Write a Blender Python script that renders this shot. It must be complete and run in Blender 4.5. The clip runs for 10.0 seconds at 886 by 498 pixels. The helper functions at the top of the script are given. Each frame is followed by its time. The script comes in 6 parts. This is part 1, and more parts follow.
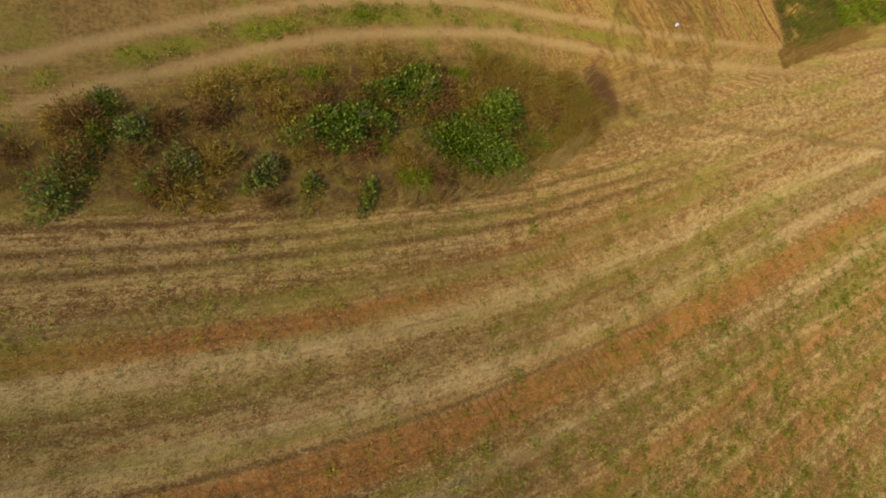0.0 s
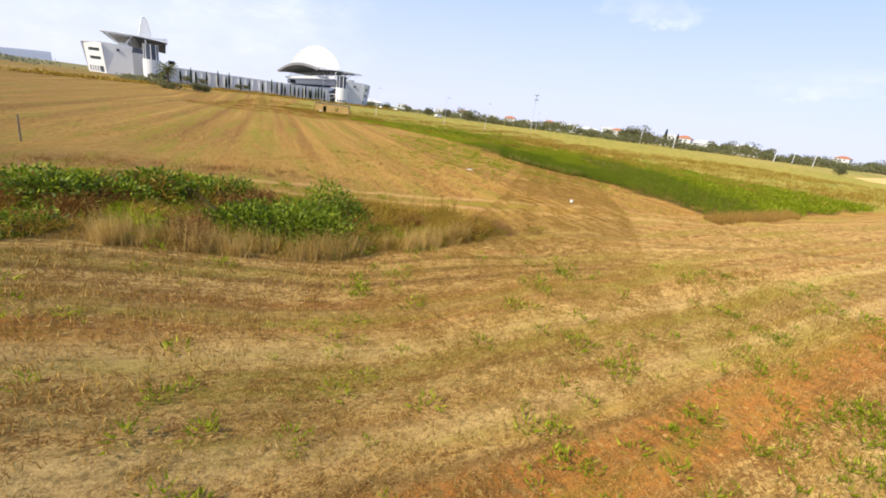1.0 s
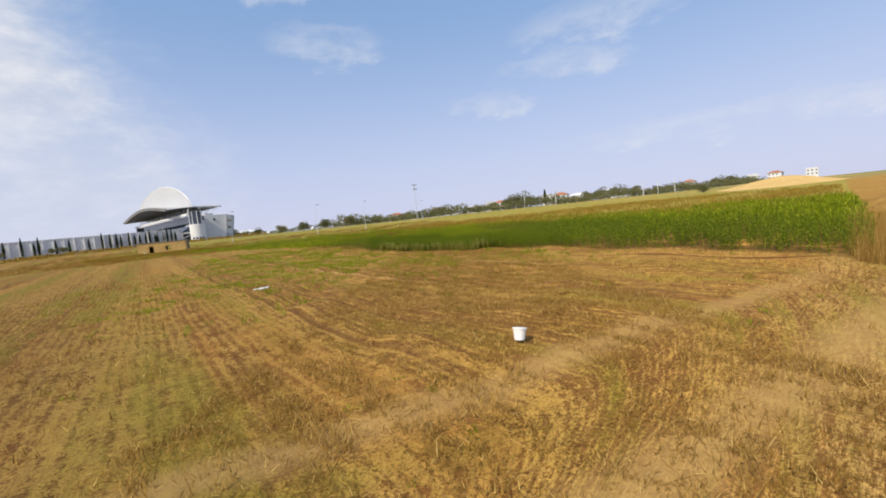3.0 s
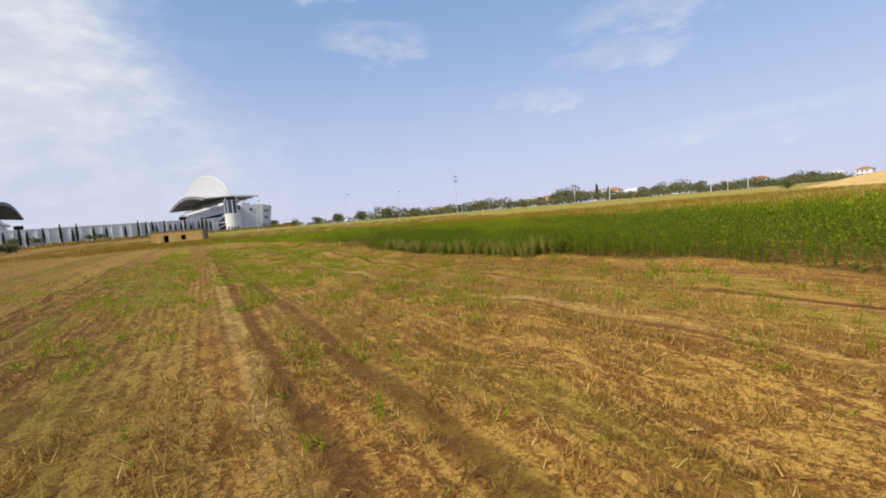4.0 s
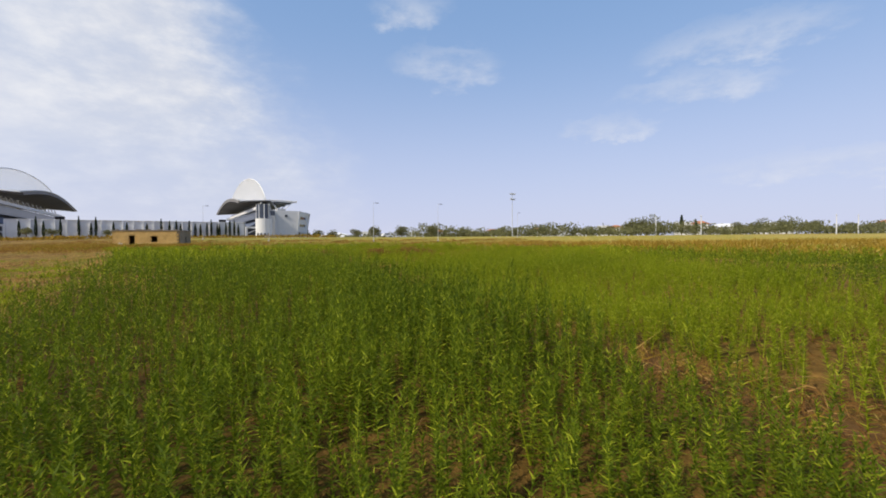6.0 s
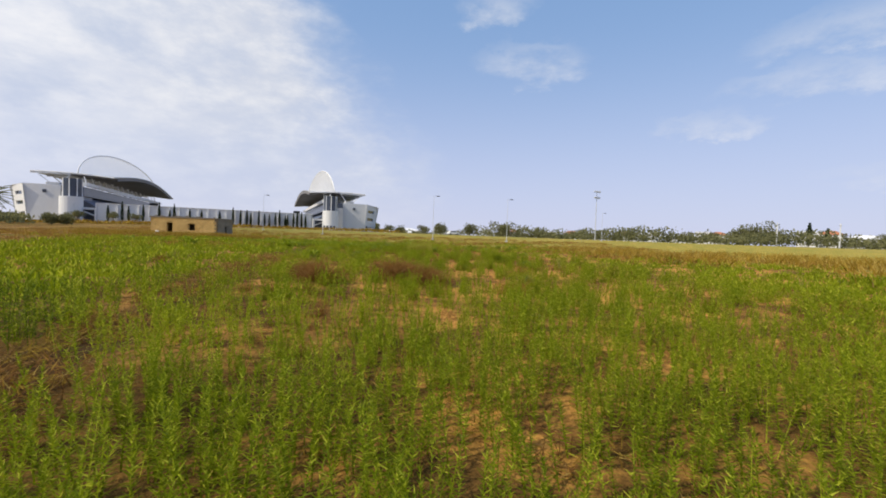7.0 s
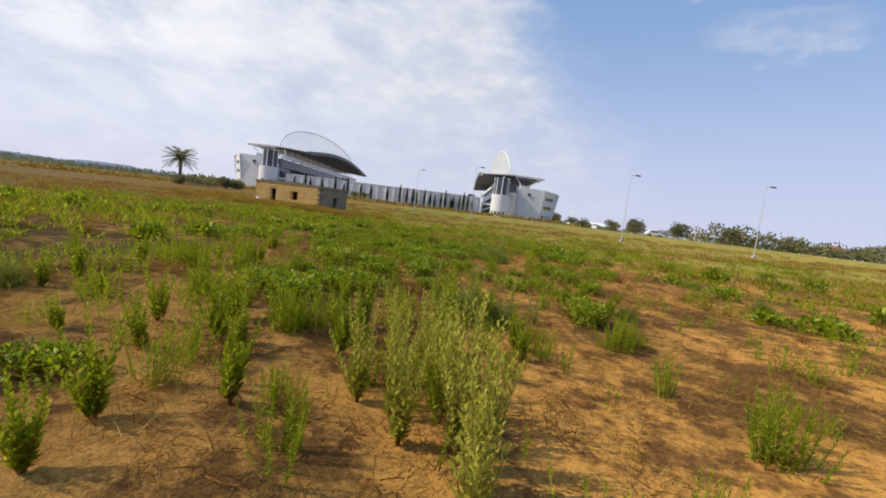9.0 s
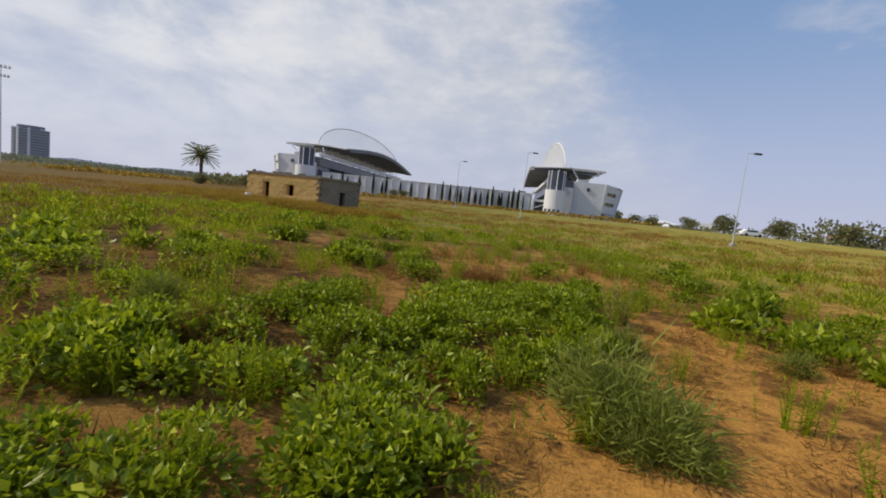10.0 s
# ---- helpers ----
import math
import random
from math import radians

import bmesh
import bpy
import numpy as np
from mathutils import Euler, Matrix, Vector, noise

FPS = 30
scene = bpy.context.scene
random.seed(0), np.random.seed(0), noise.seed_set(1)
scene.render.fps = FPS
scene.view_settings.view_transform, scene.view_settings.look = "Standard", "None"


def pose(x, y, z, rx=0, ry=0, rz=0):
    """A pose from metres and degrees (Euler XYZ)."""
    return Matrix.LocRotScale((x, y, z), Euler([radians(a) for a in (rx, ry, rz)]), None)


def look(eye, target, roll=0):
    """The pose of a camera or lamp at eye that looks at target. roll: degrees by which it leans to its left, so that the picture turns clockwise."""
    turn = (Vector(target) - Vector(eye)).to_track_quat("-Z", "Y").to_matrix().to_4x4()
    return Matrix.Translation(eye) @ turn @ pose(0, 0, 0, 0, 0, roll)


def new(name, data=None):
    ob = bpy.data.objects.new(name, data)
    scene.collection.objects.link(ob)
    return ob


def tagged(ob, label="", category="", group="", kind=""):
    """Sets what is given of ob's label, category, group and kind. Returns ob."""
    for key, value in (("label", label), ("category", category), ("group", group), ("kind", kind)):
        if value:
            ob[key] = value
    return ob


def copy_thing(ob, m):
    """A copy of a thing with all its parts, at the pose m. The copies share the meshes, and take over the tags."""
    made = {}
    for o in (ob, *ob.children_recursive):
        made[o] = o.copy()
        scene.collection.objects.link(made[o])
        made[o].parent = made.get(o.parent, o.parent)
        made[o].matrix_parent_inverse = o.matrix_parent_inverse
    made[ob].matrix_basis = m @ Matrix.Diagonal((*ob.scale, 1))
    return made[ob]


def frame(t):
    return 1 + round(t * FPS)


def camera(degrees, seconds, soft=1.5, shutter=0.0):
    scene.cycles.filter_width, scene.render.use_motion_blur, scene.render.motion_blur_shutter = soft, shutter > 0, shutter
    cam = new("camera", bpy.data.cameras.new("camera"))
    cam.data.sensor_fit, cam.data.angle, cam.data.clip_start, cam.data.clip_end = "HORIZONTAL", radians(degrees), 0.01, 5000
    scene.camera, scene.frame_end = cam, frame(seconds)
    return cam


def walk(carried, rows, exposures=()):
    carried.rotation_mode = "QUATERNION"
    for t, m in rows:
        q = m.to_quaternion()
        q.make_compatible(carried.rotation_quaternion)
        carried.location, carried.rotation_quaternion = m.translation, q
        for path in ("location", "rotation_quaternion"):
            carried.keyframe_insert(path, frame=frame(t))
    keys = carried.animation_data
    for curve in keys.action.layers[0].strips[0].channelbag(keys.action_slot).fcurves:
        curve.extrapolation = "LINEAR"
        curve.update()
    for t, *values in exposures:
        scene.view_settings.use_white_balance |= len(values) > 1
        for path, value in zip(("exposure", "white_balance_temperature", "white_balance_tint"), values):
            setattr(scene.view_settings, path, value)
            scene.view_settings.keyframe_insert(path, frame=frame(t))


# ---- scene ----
cam = camera(91.9, 10.0, soft=1.8, shutter=0.01)
PATH = [
    (0, (-31.549, 2.591, 17.521), (-30.898, 3.195, 15.729), 44.3),
    (0.5, (-25.771, -2.558, 10.897), (-25.437, -1.183, 9.483), 13.3),
    (1, (-20.203, -1.862, 4.413), (-19.774, -0.003, 3.814), 7.7),
    (1.5, (-16.319, 4.387, 1.932), (-15.700, 6.283, 1.778), 0.8),
    (2, (-13.633, 11.057, 1.648), (-12.849, 12.893, 1.538), -6.3),
    (2.2, (-12.610, 13.104, 1.720), (-11.785, 14.922, 1.593), -7.9),
    (3.3, (-6.722, 23.992, 1.493), (-5.929, 25.822, 1.345), -4.5),
    (3.5, (-5.269, 26.777, 1.29), (-4.526, 28.628, 1.144), -4.2),
    (4, (-1.861, 33.671, 0.885), (-1.222, 35.56, 0.733), -4.7),
    (4.5, (1.269, 40.507, 0.649), (1.851, 42.418, 0.553), -3.7),
    (5, (4.203, 47.339, 0.445), (4.74, 49.265, 0.375), -2.6),
    (6.3, (11.181, 65.411, 0.332), (11.5, 67.385, 0.295), 0.0),
    (6.5, (12.131, 68.247, 0.422), (12.381, 70.23, 0.377), 0.2),
    (7, (14.219, 75.392, 0.71), (14.273, 77.391, 0.658), 2.1),
    (7.5, (15.724, 82.589, 0.964), (15.547, 84.58, 0.896), 3.9),
    (8, (16.412, 89.795, 1.197), (16.019, 91.753, 1.094), 4.9),
    (8.5, (16.099, 96.972, 1.303), (15.51, 98.878, 1.166), 6.2),
    (9, (14.726, 104.109, 1.169), (13.964, 105.95, 1.002), 7.1),
    (9.5, (12.469, 111.248, 0.939), (11.586, 113.034, 0.76), 7.0),
    (10, (9.854, 118.517, 1.004), (8.884, 120.254, 0.809), 6.3),
]
walk(cam, [(t, look(eye, target, roll)) for t, eye, target, roll in PATH],
     exposures=[(0, -0.26, 6800, 10), (0.5, 0.10, 6800, 10), (1.0, 0.45, 6800, 10), (1.5, 0.28, 6800, 10), (2.2, 0.08, 6800, 10), (3.5, 0.0, 6800, 10), (9.0, 0.0, 6800, 10), (10, -0.30, 6800, 10)])

# ---- world and sun ----
SUN_EL, SUN_BEARING = 41.0, 120.0  # degrees; the bearing counts to the left from +y


class Nodes:
    """Short ways to write node trees."""

    def __init__(self, tree):
        self.t = tree
        tree.nodes.clear()

    def node(self, kind, **ins):
        n = self.t.nodes.new(kind)
        for k, v in ins.items():
            self.put(n.inputs[k.replace("_", " ")], v)
        return n

    def put(self, socket, v):
        if isinstance(v, bpy.types.NodeSocket):
            self.t.links.new(v, socket)
        elif v is not None:
            socket.default_value = v

    def math(self, op, a, b=0.0, c=None, clamp=False):
        n = self.t.nodes.new("ShaderNodeMath")
        n.operation, n.use_clamp = op, clamp
        for i, v in enumerate((a, b, c)):
            self.put(n.inputs[i], v)
        return n.outputs[0]

    def add(self, a, b):
        return self.math("ADD", a, b)

    def sub(self, a, b):
        return self.math("SUBTRACT", a, b)

    def mul(self, a, b, clamp=False):
        return self.math("MULTIPLY", a, b, clamp=clamp)

    def step(self, lo, hi, x):
        """A smooth rise from 0 at lo to 1 at hi."""
        n = self.t.nodes.new("ShaderNodeMapRange")
        n.interpolation_type = "SMOOTHSTEP"
        self.put(n.inputs[0], x)
        if hi >= lo:
            n.inputs[1].default_value, n.inputs[2].default_value = lo, hi
            n.inputs[3].default_value, n.inputs[4].default_value = 0.0, 1.0
        else:
            n.inputs[1].default_value, n.inputs[2].default_value = hi, lo
            n.inputs[3].default_value, n.inputs[4].default_value = 1.0, 0.0
        return n.outputs[0]

    def mix(self, f, a, b):
        n = self.t.nodes.new("ShaderNodeMix")
        n.data_type = "RGBA"
        self.put(n.inputs[0], f)
        self.put(n.inputs[6], a if isinstance(a, bpy.types.NodeSocket) else (*a, 1))
        self.put(n.inputs[7], b if isinstance(b, bpy.types.NodeSocket) else (*b, 1))
        return n.outputs[2]

    def noise(self, vec, scale, detail=4.0, rough=0.55, distortion=0.0):
        n = self.t.nodes.new("ShaderNodeTexNoise")
        self.put(n.inputs["Vector"], vec)
        n.inputs["Scale"].default_value, n.inputs["Detail"].default_value = scale, detail
        n.inputs["Roughness"].default_value, n.inputs["Distortion"].default_value = rough, distortion
        return n.outputs[0]

    def vec(self, x, y, z=0.0):
        n = self.t.nodes.new("ShaderNodeCombineXYZ")
        for i, v in enumerate((x, y, z)):
            self.put(n.inputs[i], v)
        return n.outputs[0]

    def xyz(self, v):
        n = self.t.nodes.new("ShaderNodeSeparateXYZ")
        self.put(n.inputs[0], v)
        return n.outputs[0], n.outputs[1], n.outputs[2]


world = bpy.data.worlds.new("sky_world")
scene.world = world
world.use_nodes = True
W = Nodes(world.node_tree)
sky = W.node("ShaderNodeTexSky")
sky.sky_type = "NISHITA"
sky.sun_disc = False
sky.sun_elevation = radians(SUN_EL)
sky.sun_rotation = radians(-SUN_BEARING)
sky.air_density, sky.dust_density, sky.ozone_density = 1.0, 0.4, 2.0
way = W.node("ShaderNodeTexCoord").outputs["Generated"]
wx, wy, wz = W.xyz(way)
bearing = W.mul(W.math("ARCTAN2", W.mul(wx, -1.0), wy), 57.2958)
elev = W.mul(W.math("ARCSINE", wz), 57.2958)
flat = W.vec(W.mul(bearing, 0.03), W.mul(elev, 0.06))
puff = W.noise(flat, 2.2, 7.0, 0.6, 0.3)
fine = W.noise(flat, 6.0, 6.0, 0.62)
# the broad bank of cloud towards the sun
edge = W.add(W.sub(bearing, W.mul(elev, 0.75)), W.add(W.mul(W.sub(puff, 0.5), 22.0), W.mul(W.sub(fine, 0.5), 9.0)))
bank = W.mul(W.mul(W.step(-10.0, 8.0, edge), W.add(0.42, W.mul(W.step(1.0, 17.0, elev), 0.58))), W.add(0.55, W.mul(W.step(0.25, 0.7, W.add(W.mul(puff, 0.65), W.mul(fine, 0.38))), 0.42)))
# small wisps in the open blue
wisps = None
for b0, e0, sb, se in ((-12, 22, 6.5, 2.4), (-7, 28, 5, 2.0), (-46, 21, 9.0, 2.0), (-42, 17, 8.0, 1.8), (-32, 13.5, 5.0, 1.2), (-60, 7.5, 16.0, 1.6), (-25, 40, 14.0, 4.0), (60, 50, 20, 8)):
    dx = W.mul(W.add(W.sub(bearing, b0), W.mul(W.sub(puff, 0.5), 9.0)), 1 / sb)
    dy = W.mul(W.add(W.sub(elev, e0), W.mul(W.sub(fine, 0.5), 7.0)), 1 / se)
    one = W.step(1.6, 0.1, W.add(W.mul(dx, dx), W.mul(dy, dy)))
    wisps = one if wisps is None else W.math("MAXIMUM", wisps, one)
wisps = W.mul(W.mul(wisps, W.step(0.2, 0.8, fine)), 0.5)
cover = W.math("MAXIMUM", bank, wisps)
haze = W.mul(W.math("POWER", W.step(34.0, -2.0, elev), 1.5), 0.85)
blue = W.mix(0.5, sky.outputs[0], (3.3, 5.8, 10.5))
air = W.mix(haze, blue, (6.1, 6.45, 8.8))
white = W.mix(W.step(0.35, 0.8, fine), (6.6, 7.1, 8.3), (8.3, 8.6, 9.3))
white = W.mix(W.mul(W.step(20.0, 62.0, bearing), W.step(0.3, 0.6, puff)), white, (9.6, 9.8, 10.4))
heaven = W.mix(cover, air, white)
back = W.node("ShaderNodeBackground", Color=heaven, Strength=0.1)
W.t.links.new(back.outputs[0], W.node("ShaderNodeOutputWorld").inputs[0])

sun_data = bpy.data.lights.new("sun", "SUN")
sun_data.energy, sun_data.angle, sun_data.color = 4.0, radians(0.7), (1.0, 0.91, 0.74)
sun = new("sun", sun_data)
sb, se = radians(SUN_BEARING), radians(SUN_EL)
sun.matrix_world = look(Vector((-math.sin(sb) * math.cos(se), math.cos(sb) * math.cos(se), math.sin(se))) * 100, (0, 0, 0))


# ---- materials ----
def material(name):
    m = bpy.data.materials.new(name)
    m.use_nodes = True
    n = Nodes(m.node_tree)
    return m, n


def finish(n, color, rough=0.8, bump=None, strength=0.3, distance=0.02, metallic=0.0, spec=0.3, normal=None, trans=0.0):
    """Closes a material with one principled shader, and some light let through for leaves."""
    p = n.node("ShaderNodeBsdfPrincipled")
    n.put(p.inputs["Base Color"], color if isinstance(color, bpy.types.NodeSocket) else (*color, 1))
    n.put(p.inputs["Roughness"], rough)
    n.put(p.inputs["Metallic"], metallic)
    if isinstance(rough, float) and rough > 0.9:
        p.inputs["Diffuse Roughness"].default_value = 1.0
    p.inputs["Specular IOR Level"].default_value = spec
    if bump is not None:
        b = n.node("ShaderNodeBump", Height=bump, Strength=strength, Distance=distance)
        n.t.links.new(b.outputs[0], p.inputs["Normal"])
    shader = p.outputs[0]
    if trans:
        tr = n.node("ShaderNodeBsdfTranslucent")
        n.put(tr.inputs[0], color if isinstance(color, bpy.types.NodeSocket) else (*color, 1))
        mx = n.node("ShaderNodeMixShader", Fac=trans)
        n.t.links.new(shader, mx.inputs[1])
        n.t.links.new(tr.outputs[0], mx.inputs[2])
        shader = mx.outputs[0]
    n.t.links.new(shader, n.node("ShaderNodeOutputMaterial").inputs[0])


def surface(name, c1, c2, scale=1.0, rough=0.8, strength=0.25, distance=0.03, metallic=0.0, spec=0.3, streak=1.0, c3=None):
    """Two tones broken up at two scales, with fine relief; streak stretches the pattern upwards."""
    m, n = material(name)
    pos = n.node("ShaderNodeNewGeometry").outputs["Position"]
    x, y, z = n.xyz(pos)
    v = n.vec(x, y, n.mul(z, 1.0 / streak))
    big, small = n.noise(v, scale, 5.0), n.noise(v, scale * 9.0, 5.0, 0.65)
    rnd = n.node("ShaderNodeObjectInfo").outputs["Random"]
    f = n.step(0.25, 0.75, n.add(n.mul(big, 0.6), n.add(n.mul(small, 0.3), n.mul(rnd, 0.1))))
    col = n.mix(f, c1, c2)
    if c3:
        col = n.mix(n.step(0.58, 0.72, n.noise(v, scale * 2.6, 6.0, 0.7)), col, c3)
    finish(n, col, rough, small, strength, distance, metallic, spec)
    return m


def leafy(name, dark, light, tip=None, trans=0.35, rough=0.55, spec=0.25, patch=0.25):
    """Leaves: each one its own tone between two, with drifts over the field."""
    m, n = material(name)
    g = n.node("ShaderNodeNewGeometry")
    drift = n.noise(g.outputs["Position"], patch, 3.0)
    f = n.math("ADD", n.mul(g.outputs["Random Per Island"], 0.75), n.mul(n.sub(drift, 0.5), 1.1), clamp=True)
    col = n.mix(f, dark, light)
    if tip:
        col = n.mix(n.step(0.82, 0.96, g.outputs["Random Per Island"]), col, tip)
    finish(n, col, rough, spec=spec, trans=trans)
    return m


M_CONCRETE = surface("white_render", (0.62, 0.63, 0.66), (0.74, 0.75, 0.78), 0.12, 0.85, 0.15, 0.05, streak=3.0, c3=(0.52, 0.53, 0.55))
M_CONCRETE_GREY = surface("grey_concrete", (0.38, 0.39, 0.42), (0.50, 0.51, 0.54), 0.15, 0.85, 0.2, 0.05, streak=3.0)
M_PANEL = surface("pale_wall_panel", (0.64, 0.65, 0.68), (0.76, 0.765, 0.79), 0.1, 0.7, 0.1, 0.03, streak=4.0)
M_DARK = surface("dark_glazing", (0.035, 0.045, 0.075), (0.06, 0.075, 0.11), 0.3, 0.3, 0.05, 0.02, spec=0.5)
M_SEAT = surface("blue_grey_seating", (0.10, 0.13, 0.21), (0.16, 0.20, 0.30), 0.5, 0.7, 0.3, 0.1)
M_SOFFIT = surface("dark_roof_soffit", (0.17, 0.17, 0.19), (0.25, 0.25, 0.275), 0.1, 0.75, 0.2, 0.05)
M_ROOF = surface("grey_roof_sheet", (0.30, 0.31, 0.34), (0.42, 0.43, 0.46), 0.1, 0.5, 0.15, 0.04, metallic=0.2)
M_STEEL = surface("white_painted_steel", (0.66, 0.67, 0.70), (0.78, 0.79, 0.82), 0.4, 0.45, 0.05, 0.01)
M_NET = leafy("white_cable", (0.90, 0.91, 0.92), (0.95, 0.95, 0.96), None, 0.08)
M_GALV = surface("galvanised_steel", (0.52, 0.54, 0.57), (0.66, 0.68, 0.71), 1.5, 0.45, 0.05, 0.005, metallic=0.5)
M_GLASS, _n = material("window_glass")
finish(_n, (0.05, 0.065, 0.09), 0.08, spec=0.8)
M_STONE = surface("yellow_limestone", (0.60, 0.40, 0.14), (0.76, 0.54, 0.22), 0.8, 0.95, 0.6, 0.05, c3=(0.42, 0.29, 0.13))
# grey roof and rubble; on the house's side and back, shade in the colour
M_STONE_GREY = surface("grey_and_shaded_stone", (0.24, 0.20, 0.15), (0.36, 0.30, 0.22), 0.7, 0.95, 0.6, 0.05, c3=(0.15, 0.13, 0.10))
M_BLACK = surface("black_plastic", (0.012, 0.012, 0.014), (0.025, 0.025, 0.03), 2.0, 0.5)
M_WHITE = surface("white_plastic", (0.78, 0.79, 0.80), (0.86, 0.87, 0.88), 3.0, 0.4, 0.05)
M_WOOD = surface("grey_weathered_wood", (0.13, 0.10, 0.075), (0.22, 0.18, 0.13), 6.0, 0.9, 0.6, 0.01, streak=8.0)
M_BARK = surface("tree_bark", (0.10, 0.075, 0.05), (0.18, 0.14, 0.10), 3.0, 0.95, 0.8, 0.04, streak=4.0)
M_TOWER = surface("blue_grey_cladding", (0.20, 0.21, 0.27), (0.27, 0.28, 0.34), 0.03, 0.6, 0.1, 0.05)
M_RED = surface("red_roof_tile", (0.33, 0.13, 0.07), (0.42, 0.19, 0.11), 1.0, 0.8, 0.3)
M_WEED = leafy("fresh_green_weed", (0.14, 0.19, 0.006), (0.39, 0.445, 0.018), (0.50, 0.53, 0.05), 0.5, 0.6, 0.15)
M_FLEA = leafy("deep_green_weed", (0.065, 0.105, 0.006), (0.23, 0.29, 0.014), (0.40, 0.44, 0.03), 0.42, 0.6, 0.15)
M_WEED_GREY = leafy("grey_green_weed", (0.27, 0.26, 0.052), (0.50, 0.46, 0.115), None, 0.45)
M_WEED_PALE = leafy("pale_green_weed", (0.32, 0.32, 0.038), (0.56, 0.52, 0.085), None, 0.45)
M_BUSH = leafy("glossy_green_leaves", (0.13, 0.185, 0.006), (0.40, 0.46, 0.018), (0.54, 0.60, 0.075), 0.50, 0.38, 0.4, 0.5)
M_PATCH = leafy("bramble_leaves", (0.075, 0.12, 0.007), (0.26, 0.33, 0.017), (0.38, 0.44, 0.045), 0.42, 0.5, 0.3, 0.4)
M_FEATHER = leafy("feathery_grey_leaves", (0.16, 0.19, 0.03), (0.30, 0.33, 0.06), None, 0.45)
M_STRAW = leafy("dry_straw", (0.235, 0.13, 0.028), (0.52, 0.322, 0.082), (0.66, 0.46, 0.16), 0.3, 0.7, 0.2, 0.15)
M_WHEAT = leafy("uncut_wheat", (0.42, 0.28, 0.085), (0.70, 0.50, 0.19), None, 0.35, 0.75, 0.15)
M_DRY = leafy("dry_brown_stalks", (0.14, 0.068, 0.022), (0.33, 0.17, 0.05), (0.46, 0.28, 0.10), 0.3, 0.85, 0.1)
M_RUSSET = leafy("russet_dead_twigs", (0.18, 0.085, 0.022), (0.37, 0.195, 0.055), (0.44, 0.27, 0.10), 0.35, 0.9, 0.1)
M_OCHRE = leafy("ochre_dry_grass", (0.24, 0.15, 0.02), (0.46, 0.31, 0.05), (0.54, 0.40, 0.12), 0.35, 0.8, 0.1)
# leaf green lifted and greyed: distance haze put into the colour
M_TREE = leafy("hazed_tree_leaves", (0.155, 0.158, 0.072), (0.275, 0.27, 0.125), None, 0.45, 0.7, 0.15, 0.05)
M_CYPRESS = leafy("cypress_foliage", (0.016, 0.030, 0.014), (0.045, 0.068, 0.030), None, 0.15, 0.7, 0.15, 0.1)
M_PALM = leafy("palm_fronds", (0.10, 0.12, 0.04), (0.22, 0.23, 0.08), (0.34, 0.30, 0.13), 0.4)
# horizon scrub, its two tones paled by painted-in haze
M_FAR = leafy("hazed_woodland", (0.17, 0.195, 0.135), (0.25, 0.275, 0.19), None, 0.3, 0.8, 0.1, 0.02)

# ---- ground ----
ROW = (math.cos(radians(10.5)), math.sin(radians(10.5)))  # across the drill rows

FURROWS = ((-1.15, 0.17), (-0.5, 0.08), (0.3, 0.12), (0.9, 0.07), (5.05, 0.15), (6.0, 0.24), (9.83, 0.13), (12.75, 0.21))  # across the rows: place, half width


def smooth(a, b, x):
    t = np.clip((np.asarray(x, float) - a) / (b - a), 0, 1)
    return t * t * (3 - 2 * t)


def ground_z(x, y):
    x, y = np.asarray(x, float), np.asarray(y, float)
    z = -0.85 + 0 * x * y
    z = z + 0.9 * smooth(-19, -30, x) * smooth(40, 10, y)
    z = z - 0.5 * smooth(-28, -17, x) * smooth(8, -4, y)
    z = z - 0.55 * np.exp(-(((x - 6) / 16) ** 2 + ((y - 58) / 16) ** 2))
    z = z + 0.25 * smooth(75, 95, y) * smooth(150, 110, y)
    z = z + 2.9 * smooth(125, 250, y)
    z = z + 1.5 * smooth(60, 400, x)
    z = z + 0.3 * np.exp(-((x + 4) ** 2 + (y - 26) ** 2) / 18)
    z = z - 0.5 * np.exp(-(((x + 12.8) / 0.9) ** 2 + ((y - 19.6) / 1.7) ** 2))
    near = smooth(60, 40, np.abs(x)) * smooth(170, 140, y) * smooth(-40, -20, y)
    r = x * ROW[0] + y * ROW[1]
    field = smooth(14, 24, y) * smooth(9, 6.5, x + 0 * y) * smooth(75, 60, y)
    z = z + near * field * 0.035 * np.sin(r * 2 * np.pi / 0.9)
    for r0, w in FURROWS:
        z = z - near * smooth(24, 30, y) * smooth(80, 66, y) * 0.035 * np.exp(-((r - r0) / w) ** 2)
    for k, (a, b, c) in enumerate(((0.55, 0.31, 0.05), (-0.4, 0.83, 0.04), (1.3, -0.9, 0.025), (0.17, 1.9, 0.02), (2.3, 1.4, 0.018))):
        z = z + near * c * np.sin(a * x + b * y + k * 1.7)
    return z


EDGE_Y = [20, 26, 33, 37, 41, 46, 50, 54, 57, 63, 72, 80, 100, 130, 160]
EDGE_X = [7.0, 7.2, 9.4, 8.8, 9.6, 9.3, 8.1, 7.1, 6.1, 4.9, 2.6, 0.0, -9.0, -26.0, -45.0]


def weed_edge(y):
    """Where the weedy strip begins, going to +x."""
    return np.interp(y, EDGE_Y, EDGE_X)


def stripe(x, y):
    """The curved tilling lines round the thicket."""
    s = np.clip((np.asarray(x, float) + 42) / 34, 0, 1)
    return np.asarray(y, float) - (0.07 * (np.asarray(x, float) + 42) + 0.26 * 34 * s ** 3 * (1 - s / 2) + 0.26 * np.maximum(np.asarray(x, float) + 8, 0))


